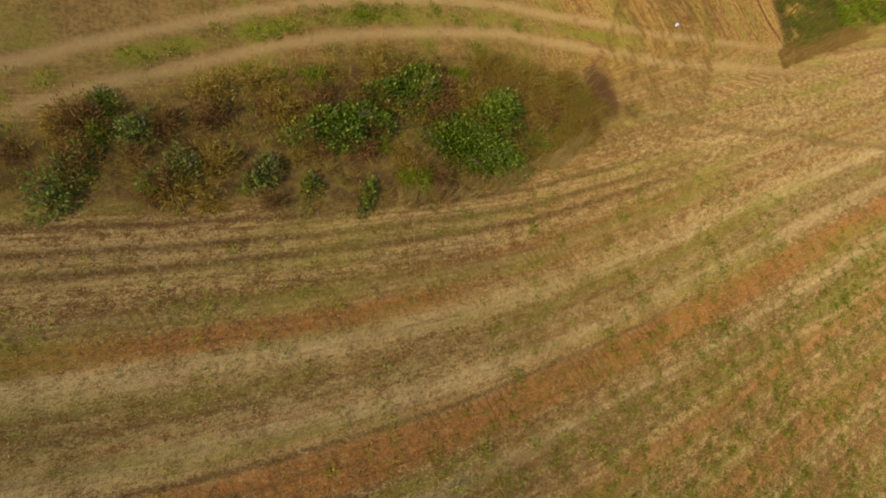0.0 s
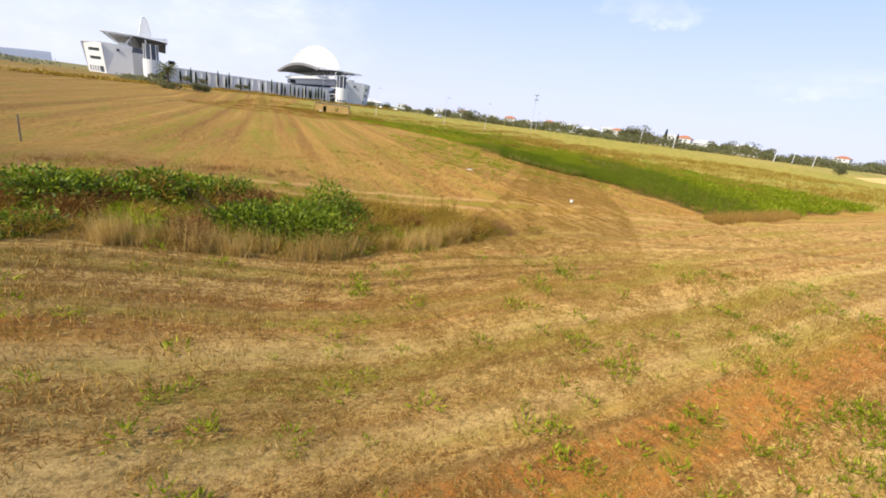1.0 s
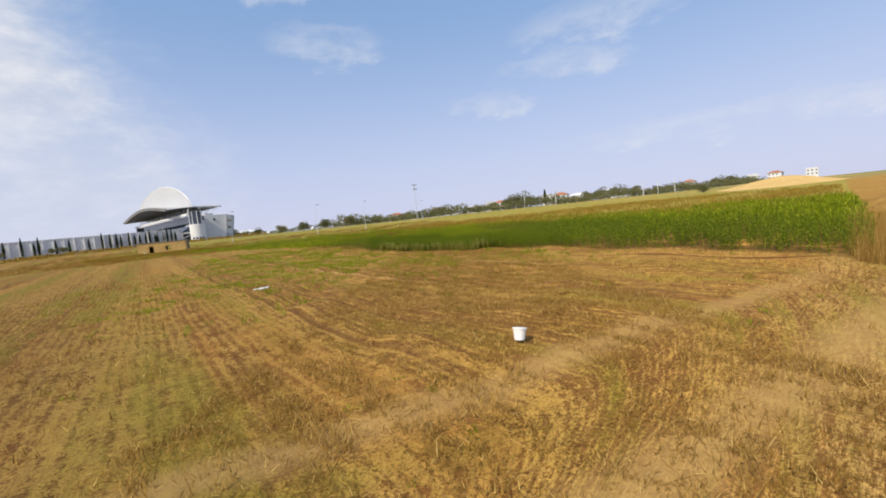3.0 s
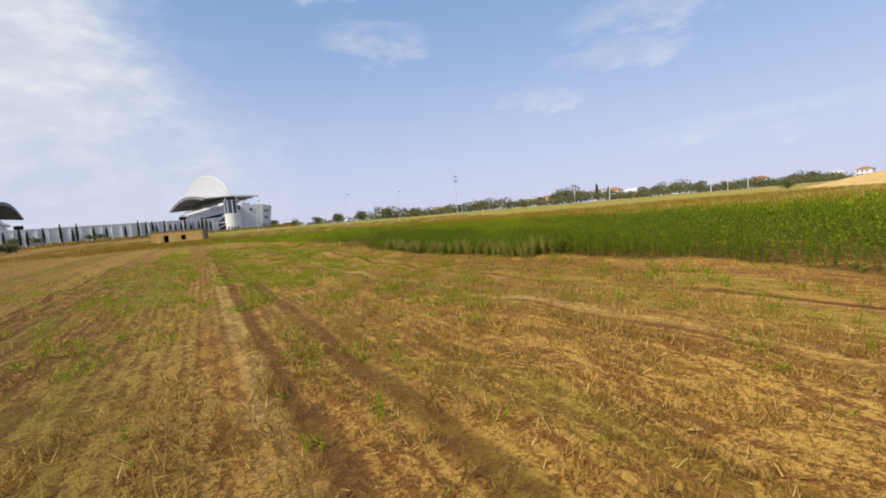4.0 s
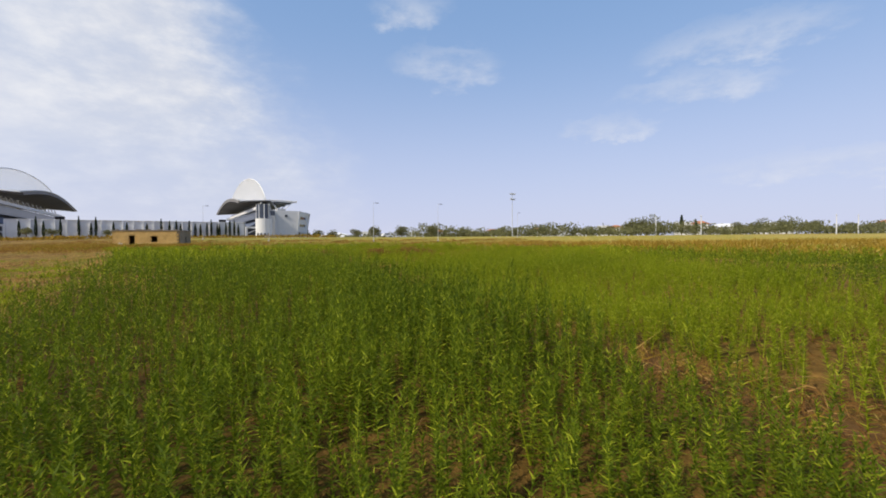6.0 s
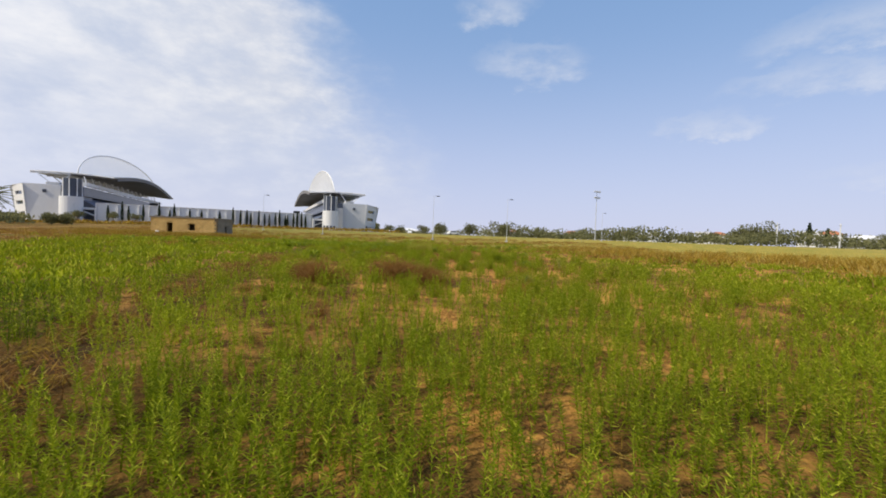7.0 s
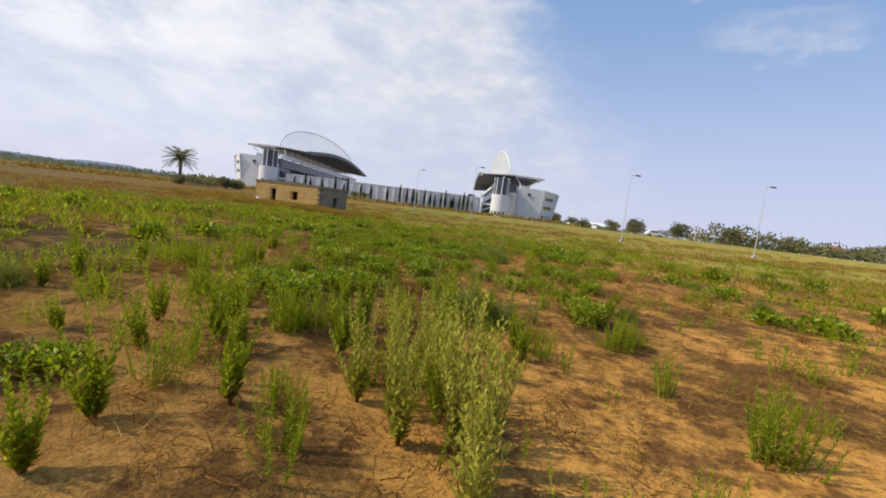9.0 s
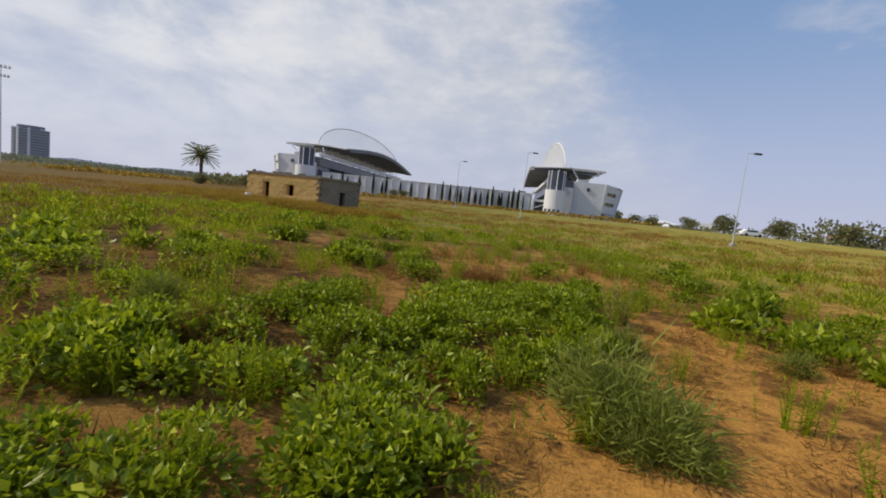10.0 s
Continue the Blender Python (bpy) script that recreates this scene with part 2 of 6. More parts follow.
THICKET_X = [-48, -41.5, -38, -34, -28.8, -22.4, -18, -15, -13.2]
THICKET_LO = [9.5, 9.9, 10.0, 10.1, 10.4, 12.0, 13.9, 15.8, 17.8]
THICKET_HI = [10.3, 13.0, 14.7, 16.5, 18.7, 20.7, 20.6, 19.8, 18.4]


m_ground, G = material("stubble_and_soil")
gpos = G.node("ShaderNodeNewGeometry").outputs["Position"]
gx, gy, gz = G.xyz(gpos)
n_big = G.noise(gpos, 0.05, 4.0)
n_mid = G.noise(gpos, 0.35, 5.0, 0.6)
n_fine = G.noise(gpos, 4.5, 6.0, 0.7)
n_blot = G.noise(gpos, 1.3, 5.0, 0.65)
n_patch = G.noise(gpos, 5.5, 5.0, 0.65)
n_grit = G.noise(gpos, 26.0, 4.0, 0.7)
n_hair = G.noise(gpos, 70.0, 3.0, 0.75)
row = G.add(G.mul(gx, ROW[0]), G.mul(gy, ROW[1]))
along = G.sub(G.mul(gy, ROW[0]), G.mul(gx, ROW[1]))
# tilling lines
sx = G.math("MINIMUM", G.math("MAXIMUM", G.mul(G.add(gx, 42.0), 1 / 34), 0.0), 1.0)
bend = G.mul(G.mul(G.mul(sx, G.mul(sx, sx)), G.sub(1.0, G.mul(sx, 0.5))), 0.26 * 34)
tail = G.mul(G.math("MAXIMUM", G.add(gx, 8.0), 0.0), 0.26)
strp = G.sub(gy, G.add(G.add(G.mul(G.add(gx, 42.0), 0.07), bend), tail))
start = G.step(17.0, 12.0, strp)
lane = G.mix(start, G.vec(row, row, row), G.vec(strp, strp, strp))
lane_x = G.xyz(lane)[0]
lane_along = G.xyz(G.mix(start, G.vec(along, along, along), G.vec(gx, gx, gx)))[0]
streaks = G.noise(G.vec(G.mul(lane_x, 1.0), G.mul(lane_along, 0.06)), 1.1, 5.0, 0.62)
broad = G.noise(G.vec(G.mul(lane_x, 1.0), G.mul(lane_along, 0.04)), 0.28, 3.0, 0.5)
rows = G.math("SINE", G.mul(G.add(lane_x, G.mul(n_mid, 0.4)), 2 * math.pi / 0.9))
pick = G.add(G.mul(n_fine, 0.35), G.add(G.mul(n_grit, 0.4), G.mul(n_hair, 0.35)))
straw = G.mix(G.step(0.43, 0.62, pick), (0.165, 0.095, 0.024), (0.61, 0.405, 0.125))
straw = G.mix(G.step(0.45, 0.75, n_big), straw, G.mix(G.step(0.38, 0.70, pick), (0.18, 0.085, 0.018), (0.53, 0.31, 0.08)))
soil = G.mix(G.step(0.38, 0.66, pick), (0.15, 0.056, 0.013), (0.43, 0.175, 0.042))
tines = G.math("SINE", G.mul(G.add(G.add(lane_along, G.mul(lane_x, 0.5)), G.mul(n_mid, 0.8)), 2 * math.pi / 0.38))
thin = G.noise(G.vec(G.mul(lane_x, 1.0), G.mul(lane_along, 0.05)), 3.4, 4.0, 0.6)
bare_f = G.add(G.add(G.mul(streaks, 0.55), G.mul(broad, 0.55)), G.add(G.add(G.mul(n_grit, 0.25), G.mul(n_mid, 0.12)), G.add(G.mul(thin, G.add(0.3, G.mul(start, 0.3))), G.add(G.mul(rows, 0.03), G.mul(G.mul(tines, start), G.mul(G.step(0.45, 0.6, n_mid), 0.03))))))
bare_f = G.add(bare_f, G.add(G.mul(start, -0.045), G.mul(G.mul(start, G.step(-16.0, -34.0, gx)), 0.05)))
# drilled part of the field: more earth, and shade between straws put into colour
clods = G.noise(G.vec(lane_x, G.mul(lane_along, 0.40)), 3.4, 5.0, 0.62)
wisp = G.noise(G.vec(lane_x, G.mul(lane_along, 0.55)), 12.0, 4.0, 0.65)
swath = G.noise(G.vec(lane_x, G.mul(lane_along, 0.02)), 0.42, 3.0, 0.6)
ridges = G.math("COSINE", G.mul(G.add(lane_x, G.mul(G.sub(n_mid, 0.5), 0.10)), 2 * math.pi / 0.22))
strewn_f = G.add(G.add(G.mul(clods, 0.45), G.mul(wisp, 0.45)), G.add(G.mul(G.sub(n_grit, 0.5), 0.40), G.add(G.mul(G.mul(ridges, G.sub(1.0, start)), 0.034), G.mul(G.sub(swath, 0.5), 0.36))))
strewn_f = G.step(0.40, 0.51, strewn_f)
dirt = G.mix(G.step(0.38, 0.66, pick), (0.070, 0.029, 0.009), (0.205, 0.088, 0.025))
wheat = G.mix(start, G.mix(G.step(0.38, 0.66, pick), (0.185, 0.098, 0.023), (0.50, 0.305, 0.078)), G.mix(G.step(0.38, 0.66, pick), (0.21, 0.125, 0.040), (0.55, 0.365, 0.138)))
straw = G.mix(G.add(0.85, G.mul(G.sub(1.0, start), 0.07)), straw, G.mix(strewn_f, dirt, wheat))
plain = G.step(0.40, 0.60, G.add(G.mul(n_patch, 0.5), G.add(G.mul(n_blot, 0.3), G.mul(n_grit, 0.2))))
aside = G.mul(G.mul(G.step(-10.0, -22.0, gx), G.step(46.0, 30.0, gy)), G.sub(1.0, start))
weedy = G.mix(n_grit, (0.085, 0.046, 0.013), (0.22, 0.13, 0.034))
weedy = G.mix(G.step(24.0, 31.0, gy), weedy, G.mix(n_grit, (0.16, 0.088, 0.025), (0.33, 0.19, 0.055)))
straw = G.mix(G.mul(aside, 0.85), straw, G.mix(plain, weedy, G.mix(G.step(31.0, 24.0, gy), wheat, (0.30, 0.18, 0.055))))
tilled = G.add(strp, G.mul(G.sub(n_mid, 0.5), 0.30))


def belt(at, half, blur=0.25):
    """A strip along the tilling lines, at a distance from their origin."""
    return G.mul(G.step(half + blur, max(half - blur, 0.0), G.math("ABSOLUTE", G.sub(tilled, at))), start)


rough = G.step(0.30, 0.56, G.add(n_fine, G.mul(G.sub(n_grit, 0.5), 0.6)))
band = G.mul(G.step(0.51, 0.62, G.add(G.add(G.mul(streaks, 0.5), G.mul(broad, 0.5)), G.mul(G.sub(n_mid, 0.5), 0.15))), 0.35)
red = G.math("MAXIMUM", G.mul(belt(4.45, 0.45), G.step(-21.0, -27.0, gx)), belt(-1.05, 0.80))
red = G.math("MAXIMUM", red, G.math("MAXIMUM", G.mul(belt(-6.3, 0.6), 0.7), G.mul(belt(-10.0, 0.8), 0.6)))
col = G.mix(G.mul(G.math("MAXIMUM", G.mul(red, 0.95), band), rough), straw, soil)
pale = G.math("MAXIMUM", G.math("MAXIMUM", belt(3.45, 0.3), belt(0.75, 0.4)), G.math("MAXIMUM", belt(-3.2, 0.35), G.mul(belt(5.4, 0.25), 0.6)))
col = G.mix(G.mul(pale, 0.55), col, G.mix(G.step(0.36, 0.66, pick), (0.24, 0.155, 0.055), (0.58, 0.41, 0.175)))
dull = G.math("MAXIMUM", belt(2.1, 0.7, 0.5), G.mul(belt(-4.6, 0.6, 0.4), 0.7))
col = G.mix(G.mul(G.mul(dull, G.step(0.40, 0.60, n_fine)), 0.6), col, G.mix(n_grit, (0.085, 0.062, 0.018), (0.24, 0.175, 0.055)))
# fine drill lines, clearest beside the thicket
drill = G.step(-0.15, 0.75, G.math("COSINE", G.mul(G.add(strp, G.mul(G.sub(n_blot, 0.5), 0.10)), 2 * math.pi / 0.27)))
drill = G.mul(G.mul(drill, G.step(-9.0, -21.0, gx)), G.mul(G.add(0.12, G.mul(G.step(4.2, 5.6, strp), 0.40)), G.step(0.40, 0.60, G.add(G.mul(n_blot, 0.5), G.mul(streaks, 0.5)))))
deep = G.math("MAXIMUM", G.math("MAXIMUM", belt(9.0, 0.13, 0.12), belt(8.05, 0.16, 0.14)), G.math("MAXIMUM", belt(7.25, 0.18, 0.15), G.mul(belt(-0.15, 0.10, 0.12), 0.8)))
deep = G.mul(deep, G.step(-5.0, -14.0, gx))
dark_earth = G.mix(n_grit, (0.055, 0.027, 0.010), (0.17, 0.085, 0.027))
col = G.mix(G.mul(G.math("MAXIMUM", G.mul(drill, start), G.mul(deep, 0.9)), rough), col, dark_earth)
wide = G.step(0.1, 0.8, G.math("SINE", G.mul(G.add(strp, G.mul(n_mid, 0.35)), 2 * math.pi / 0.85)))
col = G.mix(G.mul(G.mul(G.mul(wide, start), G.step(-2.2, -3.2, strp)), G.mul(rough, 0.5)), col, G.mix(n_grit, (0.10, 0.062, 0.016), (0.26, 0.155, 0.042)))
line = G.step(0.53, 0.63, G.add(thin, G.mul(G.sub(n_fine, 0.5), 0.22)))
col = G.mix(G.mul(G.mul(line, G.add(0.28, G.mul(start, 0.10))), rough), col, dark_earth)
comb = G.mul(G.step(0.1, 0.8, tines), G.step(0.50, 0.62, n_mid))
col = G.mix(G.mul(G.mul(comb, G.math("MAXIMUM", red, belt(5.0, 0.8))), 0.5), col, dark_earth)
# scattered dark dead weeds
speck = G.noise(gpos, 6.5, 5.0, 0.7)
col = G.mix(G.mul(G.mul(G.step(0.55, 0.64, speck), start), 0.6), col, G.mix(n_grit, (0.045, 0.035, 0.012), (0.14, 0.10, 0.032)))
col = G.mix(G.mul(G.mul(G.step(0.58, 0.68, n_patch), start), 0.6), col, G.mix(n_grit, (0.33, 0.23, 0.08), (0.66, 0.49, 0.20)))
# wheel furrows along the rows, with swept straw beside them
reach = G.mul(G.step(23.0, 30.0, gy), G.step(82.0, 62.0, gy))
for r0, w in FURROWS:
    d = G.math("ABSOLUTE", G.sub(G.add(row, G.mul(G.sub(n_mid, 0.5), 0.18)), r0))
    f = G.mul(G.mul(G.step(w * 1.1, w * 0.35, G.add(d, G.mul(G.sub(pick, 0.55), 0.22))), reach), G.mul(G.step(0.26, 0.44, n_mid), G.step(0.26, 0.46, G.add(G.mul(n_patch, 0.6), G.mul(n_blot, 0.4)))))
    col = G.mix(G.mul(f, 0.95 if r0 > 12 else 0.72), col, G.mix(n_fine, (0.050, 0.021, 0.009), (0.17, 0.070, 0.024)))
for r0, w in ((10.15, 0.30), (4.72, 0.28)):
    swept = G.mul(G.mul(G.mul(G.step(w, w * 0.3, G.math("ABSOLUTE", G.sub(G.add(row, G.mul(G.sub(n_mid, 0.5), 0.3)), r0))), reach), G.step(33.0, 41.0, gy)), G.mul(G.step(0.34, 0.60, G.add(G.mul(n_patch, 0.5), G.mul(n_blot, 0.5))), 0.5))
    col = G.mix(swept, col, G.mix(G.step(0.36, 0.66, pick), (0.28, 0.18, 0.06), (0.68, 0.49, 0.19)))
# green regrowth in the stubble
green_f = G.add(G.mul(G.noise(G.vec(G.mul(lane_x, 1.0), G.mul(lane_along, 0.12)), 0.5, 5.0, 0.65), 0.9), G.add(G.mul(n_fine, 0.2), G.mul(n_grit, 0.15)))
green = G.mix(G.step(0.36, 0.68, pick), (0.085, 0.085, 0.006), (0.27, 0.235, 0.03))
col = G.mix(G.mul(G.step(0.60, 0.78, green_f), 0.6), col, green)
bands = None
for r0, w, y0 in ((10.7, 1.5, 50.0), (14.6, 0.7, 56.0), (6.6, 1.1, 46.0), (2.0, 1.8, 44.0), (-6.4, 1.8, 36.0), (-13.0, 1.6, 30.0), (-21.0, 2.6, 30.0), (-30.0, 2.0, 30.0)):
    one = G.mul(G.step(w, w * 0.25, G.math("ABSOLUTE", G.sub(G.add(row, G.mul(G.sub(n_mid, 0.5), 1.4)), r0))), G.step(y0, y0 + 9.0, gy))
    bands = one if bands is None else G.math("MAXIMUM", bands, one)
leafy_f = G.mul(bands, G.mul(G.step(0.36, 0.56, G.noise(G.vec(row, G.mul(along, 0.10)), 0.9, 4.0, 0.6)), G.step(0.36, 0.56, n_blot)))
col = G.mix(G.mul(leafy_f, 0.75), col, green)
# two sandy wheel tracks behind the thicket
west = G.math("MAXIMUM", G.sub(-19.0, gx), 0.0)
rut_y = G.add(G.sub(22.9, G.add(G.mul(G.mul(west, west), 0.0105), G.mul(west, 0.17))), G.mul(G.math("MAXIMUM", G.add(gx, 6.0), 0.0), 0.13))
for off in (0.0, 2.4):
    d = G.math("ABSOLUTE", G.sub(G.sub(gy, rut_y), off))
    col = G.mix(G.mul(G.mul(G.step(0.85, 0.2, G.add(d, G.mul(n_mid, 0.35))), G.step(16.0, -6.0, gx)), 0.75), col, G.mix(n_fine, (0.30, 0.18, 0.065), (0.50, 0.33, 0.13)))
col = G.mix(G.mul(G.mul(G.step(0.8, 0.2, G.math("ABSOLUTE", G.sub(G.sub(gy, rut_y), 1.2))), G.step(-4.0, -12.0, gx)), G.mul(G.step(0.38, 0.55, n_mid), 0.8)), col, green)
# the thicket's own litter


def bent(xs, ys, along_y=False):
    """A line through the points, as a function of x or of y."""
    out = ys[0]
    for x0, x1, y0, y1 in zip(xs, xs[1:], ys, ys[1:]):
        seg = G.math("MINIMUM", G.math("MAXIMUM", G.sub(gy if along_y else gx, float(x0)), 0.0), float(x1 - x0))
        out = G.add(out, G.mul(seg, (y1 - y0) / (x1 - x0)))
    return out


depth = G.math("MINIMUM", G.sub(gy, bent(THICKET_X, THICKET_LO)), G.sub(bent(THICKET_X, THICKET_HI), gy))
depth = G.add(depth, G.add(G.mul(G.sub(n_mid, 0.5), 2.6), G.mul(G.sub(n_blot, 0.5), 1.2)))
litter = G.mix(n_fine, (0.05, 0.031, 0.012), (0.16, 0.094, 0.028))
litter = G.mix(G.mul(G.step(0.42, 0.60, n_blot), 0.75), litter, G.mix(n_grit, (0.14, 0.085, 0.02), (0.34, 0.22, 0.055)))
col = G.mix(G.mul(G.step(-0.5, 0.7, depth), 0.92), col, litter)
hole = G.add(G.math("POWER", G.mul(G.add(gx, 12.8), 1 / 1.2), 2.0), G.math("POWER", G.mul(G.sub(gy, 19.6), 1 / 2.1), 2.0))
col = G.mix(G.step(1.5, 0.4, G.add(hole, G.mul(G.sub(n_blot, 0.5), 1.2))), col, G.mix(n_grit, (0.05, 0.024, 0.010), (0.15, 0.075, 0.028)))
# weedy strip: orange earth under the plants
edge_x = G.add(bent(EDGE_Y, EDGE_X, True), 0.15)
inside = G.mul(G.step(-0.4, 0.5, G.add(G.sub(gx, edge_x), G.mul(G.sub(n_mid, 0.5), 1.6))),
               G.step(-0.5, 0.6, G.add(G.sub(G.sub(gy, 26.0), G.mul(G.sub(gx, 7.0), 0.41)), G.mul(G.sub(n_mid, 0.5), 1.5))))
earth = G.mix(G.step(0.40, 0.64, pick), (0.23, 0.110, 0.026), (0.57, 0.305, 0.078))
earth = G.mix(G.mul(G.step(117.0, 124.0, G.add(gy, G.mul(n_mid, 6.0))), 0.40), earth, G.mix(G.step(0.40, 0.64, pick), (0.15, 0.065, 0.015), (0.38, 0.180, 0.043)))
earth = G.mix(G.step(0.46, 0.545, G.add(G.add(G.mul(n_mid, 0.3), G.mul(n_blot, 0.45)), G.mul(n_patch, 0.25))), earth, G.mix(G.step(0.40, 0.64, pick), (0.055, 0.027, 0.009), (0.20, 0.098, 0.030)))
# dark brown litter, with the shade under dense weeds put into its colour
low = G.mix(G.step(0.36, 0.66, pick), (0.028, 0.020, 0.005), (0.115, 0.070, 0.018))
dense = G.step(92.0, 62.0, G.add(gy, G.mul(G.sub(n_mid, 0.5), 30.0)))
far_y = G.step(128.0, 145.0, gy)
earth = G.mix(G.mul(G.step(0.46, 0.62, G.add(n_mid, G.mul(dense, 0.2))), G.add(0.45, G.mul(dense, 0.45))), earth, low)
side_far = G.step(36.0, 56.0, G.add(gx, G.mul(n_mid, 6.0)))
yellow = G.mix(G.step(0.36, 0.66, pick), (0.16, 0.125, 0.022), (0.36, 0.275, 0.06))
yellow = G.mix(G.step(0.42, 0.6, n_mid), yellow, G.mix(n_fine, (0.12, 0.13, 0.02), (0.22, 0.21, 0.04)))
earth = G.mix(G.math("MAXIMUM", side_far, far_y), earth, yellow)
track_d = G.math("ABSOLUTE", G.sub(gx, G.sub(13.2, G.mul(G.sub(gy, 64.0), 0.205))))
track = G.mul(G.mul(G.step(1.1, 0.5, G.add(track_d, G.mul(n_mid, 0.4))), G.step(58.0, 63.0, gy)), G.step(126.0, 110.0, gy))
earth = G.mix(track, earth, G.mix(n_fine, (0.050, 0.026, 0.011), (0.15, 0.082, 0.030)))
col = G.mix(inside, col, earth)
# far distance fades into dull olive and straw fields
dist = G.step(170.0, 420.0, G.math("SQRT", G.add(G.mul(gx, gx), G.mul(gy, gy))))
plots = G.noise(gpos, 0.012, 3.0)
col = G.mix(G.mul(dist, 0.9), col, G.mix(G.step(0.45, 0.58, plots), (0.27, 0.21, 0.085), (0.13, 0.15, 0.05)))
finish(G, col, 0.95, G.add(G.mul(n_fine, 0.7), G.add(G.mul(n_grit, 0.6), G.add(G.mul(n_hair, 0.3), G.mul(thin, 0.6)))), 0.9, 0.05, spec=0.1)

ax = np.unique(np.r_[-np.geomspace(55, 4200, 46), np.arange(-54, 50.1, 0.65), np.geomspace(51, 4200, 46)])
ay = np.unique(np.r_[-np.geomspace(21, 4200, 34), np.arange(-20, 150.1, 0.65), np.geomspace(151, 4600, 60)])
X, Y = np.meshgrid(ax, ay)
V = np.stack([X, Y, ground_z(X, Y)], -1).reshape(-1, 3)
idx = np.arange(len(ax) * len(ay)).reshape(len(ay), len(ax))
quads = np.stack([idx[:-1, :-1], idx[:-1, 1:], idx[1:, 1:], idx[1:, :-1]], -1).reshape(-1, 4)
me = bpy.data.meshes.new("ground")
me.from_pydata(V.tolist(), [], quads.tolist())
me.shade_smooth()
me.materials.append(m_ground)
tagged(new("ground", me), "harvested stubble field with red soil, weeds and wheel tracks", "field", kind="structure")


# ---- mesh helpers ----
def mesh_of(name, verts, faces, mat, flat=True):
    me = bpy.data.meshes.new(name)
    me.from_pydata([tuple(v) for v in verts], [], [tuple(f) for f in faces])
    me.update()
    if mat:
        me.materials.append(mat)
    if not flat:
        me.shade_smooth()
    return me


def part(name, me, parent, label=""):
    ob = new(name, me)
    if parent is not None:
        ob.parent = parent
    return tagged(ob, label)


def thing(name, label, category, at=(0, 0, 0), turn=0.0, group="", kind=""):
    ob = new(name)
    ob.matrix_world = pose(*at, 0, 0, turn)
    ob.empty_display_size = 0.2
    return tagged(ob, label, category, group, kind)


class Shape:
    """Collects boxes, tubes and sheets into one mesh."""

    def __init__(self):
        self.v, self.f = [], []

    def put(self, verts, faces):
        o = len(self.v)
        self.v += [tuple(map(float, p)) for p in verts]
        self.f += [tuple(i + o for i in f) for f in faces]
        return self

    def box(self, x0, y0, z0, x1, y1, z1, chamfer=0.0):
        c = min(chamfer, (x1 - x0) / 3, (y1 - y0) / 3)
        if c <= 0:
            ring = [(x0, y0), (x1, y0), (x1, y1), (x0, y1)]
        else:
            ring = [(x0 + c, y0), (x1 - c, y0), (x1, y0 + c), (x1, y1 - c), (x1 - c, y1), (x0 + c, y1), (x0, y1 - c), (x0, y0 + c)]
        return self.prism(ring, z0, z1)

    def prism(self, ring, z0, z1, shrink=1.0):
        n = len(ring)
        cx, cy = sum(p[0] for p in ring) / n, sum(p[1] for p in ring) / n
        top = [(cx + (x - cx) * shrink, cy + (y - cy) * shrink, z1) for x, y in ring]
        return self.put([(x, y, z0) for x, y in ring] + top,
                        [tuple(range(n))[::-1], tuple(range(n, 2 * n))] + [(i, (i + 1) % n, n + (i + 1) % n, n + i) for i in range(n)])

    def tube(self, pts, radii, sides=6, cap=True):
        pts = [Vector(p) for p in pts]
        if not hasattr(radii, "__len__"):
            radii = [radii] * len(pts)
        verts, faces = [], []
        for i, p in enumerate(pts):
            d = (pts[min(i + 1, len(pts) - 1)] - pts[max(i - 1, 0)]).normalized()
            a = d.orthogonal().normalized()
            if abs(d.z) < 0.99:
                a = d.cross(Vector((0, 0, 1))).normalized()
            b = d.cross(a)
            for k in range(sides):
                t = 2 * math.pi * k / sides
                verts.append(p + (a * math.cos(t) + b * math.sin(t)) * radii[i])
        for i in range(len(pts) - 1):
            for k in range(sides):
                q = (k + 1) % sides
                faces.append((i * sides + k, i * sides + q, (i + 1) * sides + q, (i + 1) * sides + k))
        if cap:
            faces.append(tuple(range(sides))[::-1])
            faces.append(tuple(range((len(pts) - 1) * sides, len(pts) * sides)))
        return self.put(verts, faces)

    def slab(self, grid_top, thick):
        """A sheet from a grid of points, with thickness downwards."""
        ny, nx = len(grid_top), len(grid_top[0])
        top = [p for r in grid_top for p in r]
        low = [(p[0], p[1], p[2] - (thick[j][i] if hasattr(thick, "__len__") else thick)) for j, r in enumerate(grid_top) for i, p in enumerate(r)]
        n = ny * nx
        faces = []
        for j in range(ny - 1):
            for i in range(nx - 1):
                a, b, c, d = j * nx + i, j * nx + i + 1, (j + 1) * nx + i + 1, (j + 1) * nx + i
                faces += [(a, b, c, d), (n + d, n + c, n + b, n + a)]
        rim = [i for i in range(nx)] + [j * nx + nx - 1 for j in range(1, ny)] + [(ny - 1) * nx + i for i in range(nx - 2, -1, -1)] + [j * nx for j in range(ny - 2, 0, -1)]
        for a, b in zip(rim, rim[1:] + rim[:1]):
            faces.append((b, a, n + a, n + b))
        return self.put(top + low, faces)

    def mesh(self, name, mat, flat=True):
        return mesh_of(name, self.v, self.f, mat, flat)


def flip(me, s):
    """Mirrors a mesh in x when s is -1."""
    if s < 0:
        me.transform(Matrix.Diagonal((-1, 1, 1, 1)))
        me.flip_normals()
    return me


# ---- stadium ----
STADIUM = pose(-76.2, 258.6, 2.0, 0, 0, 21)


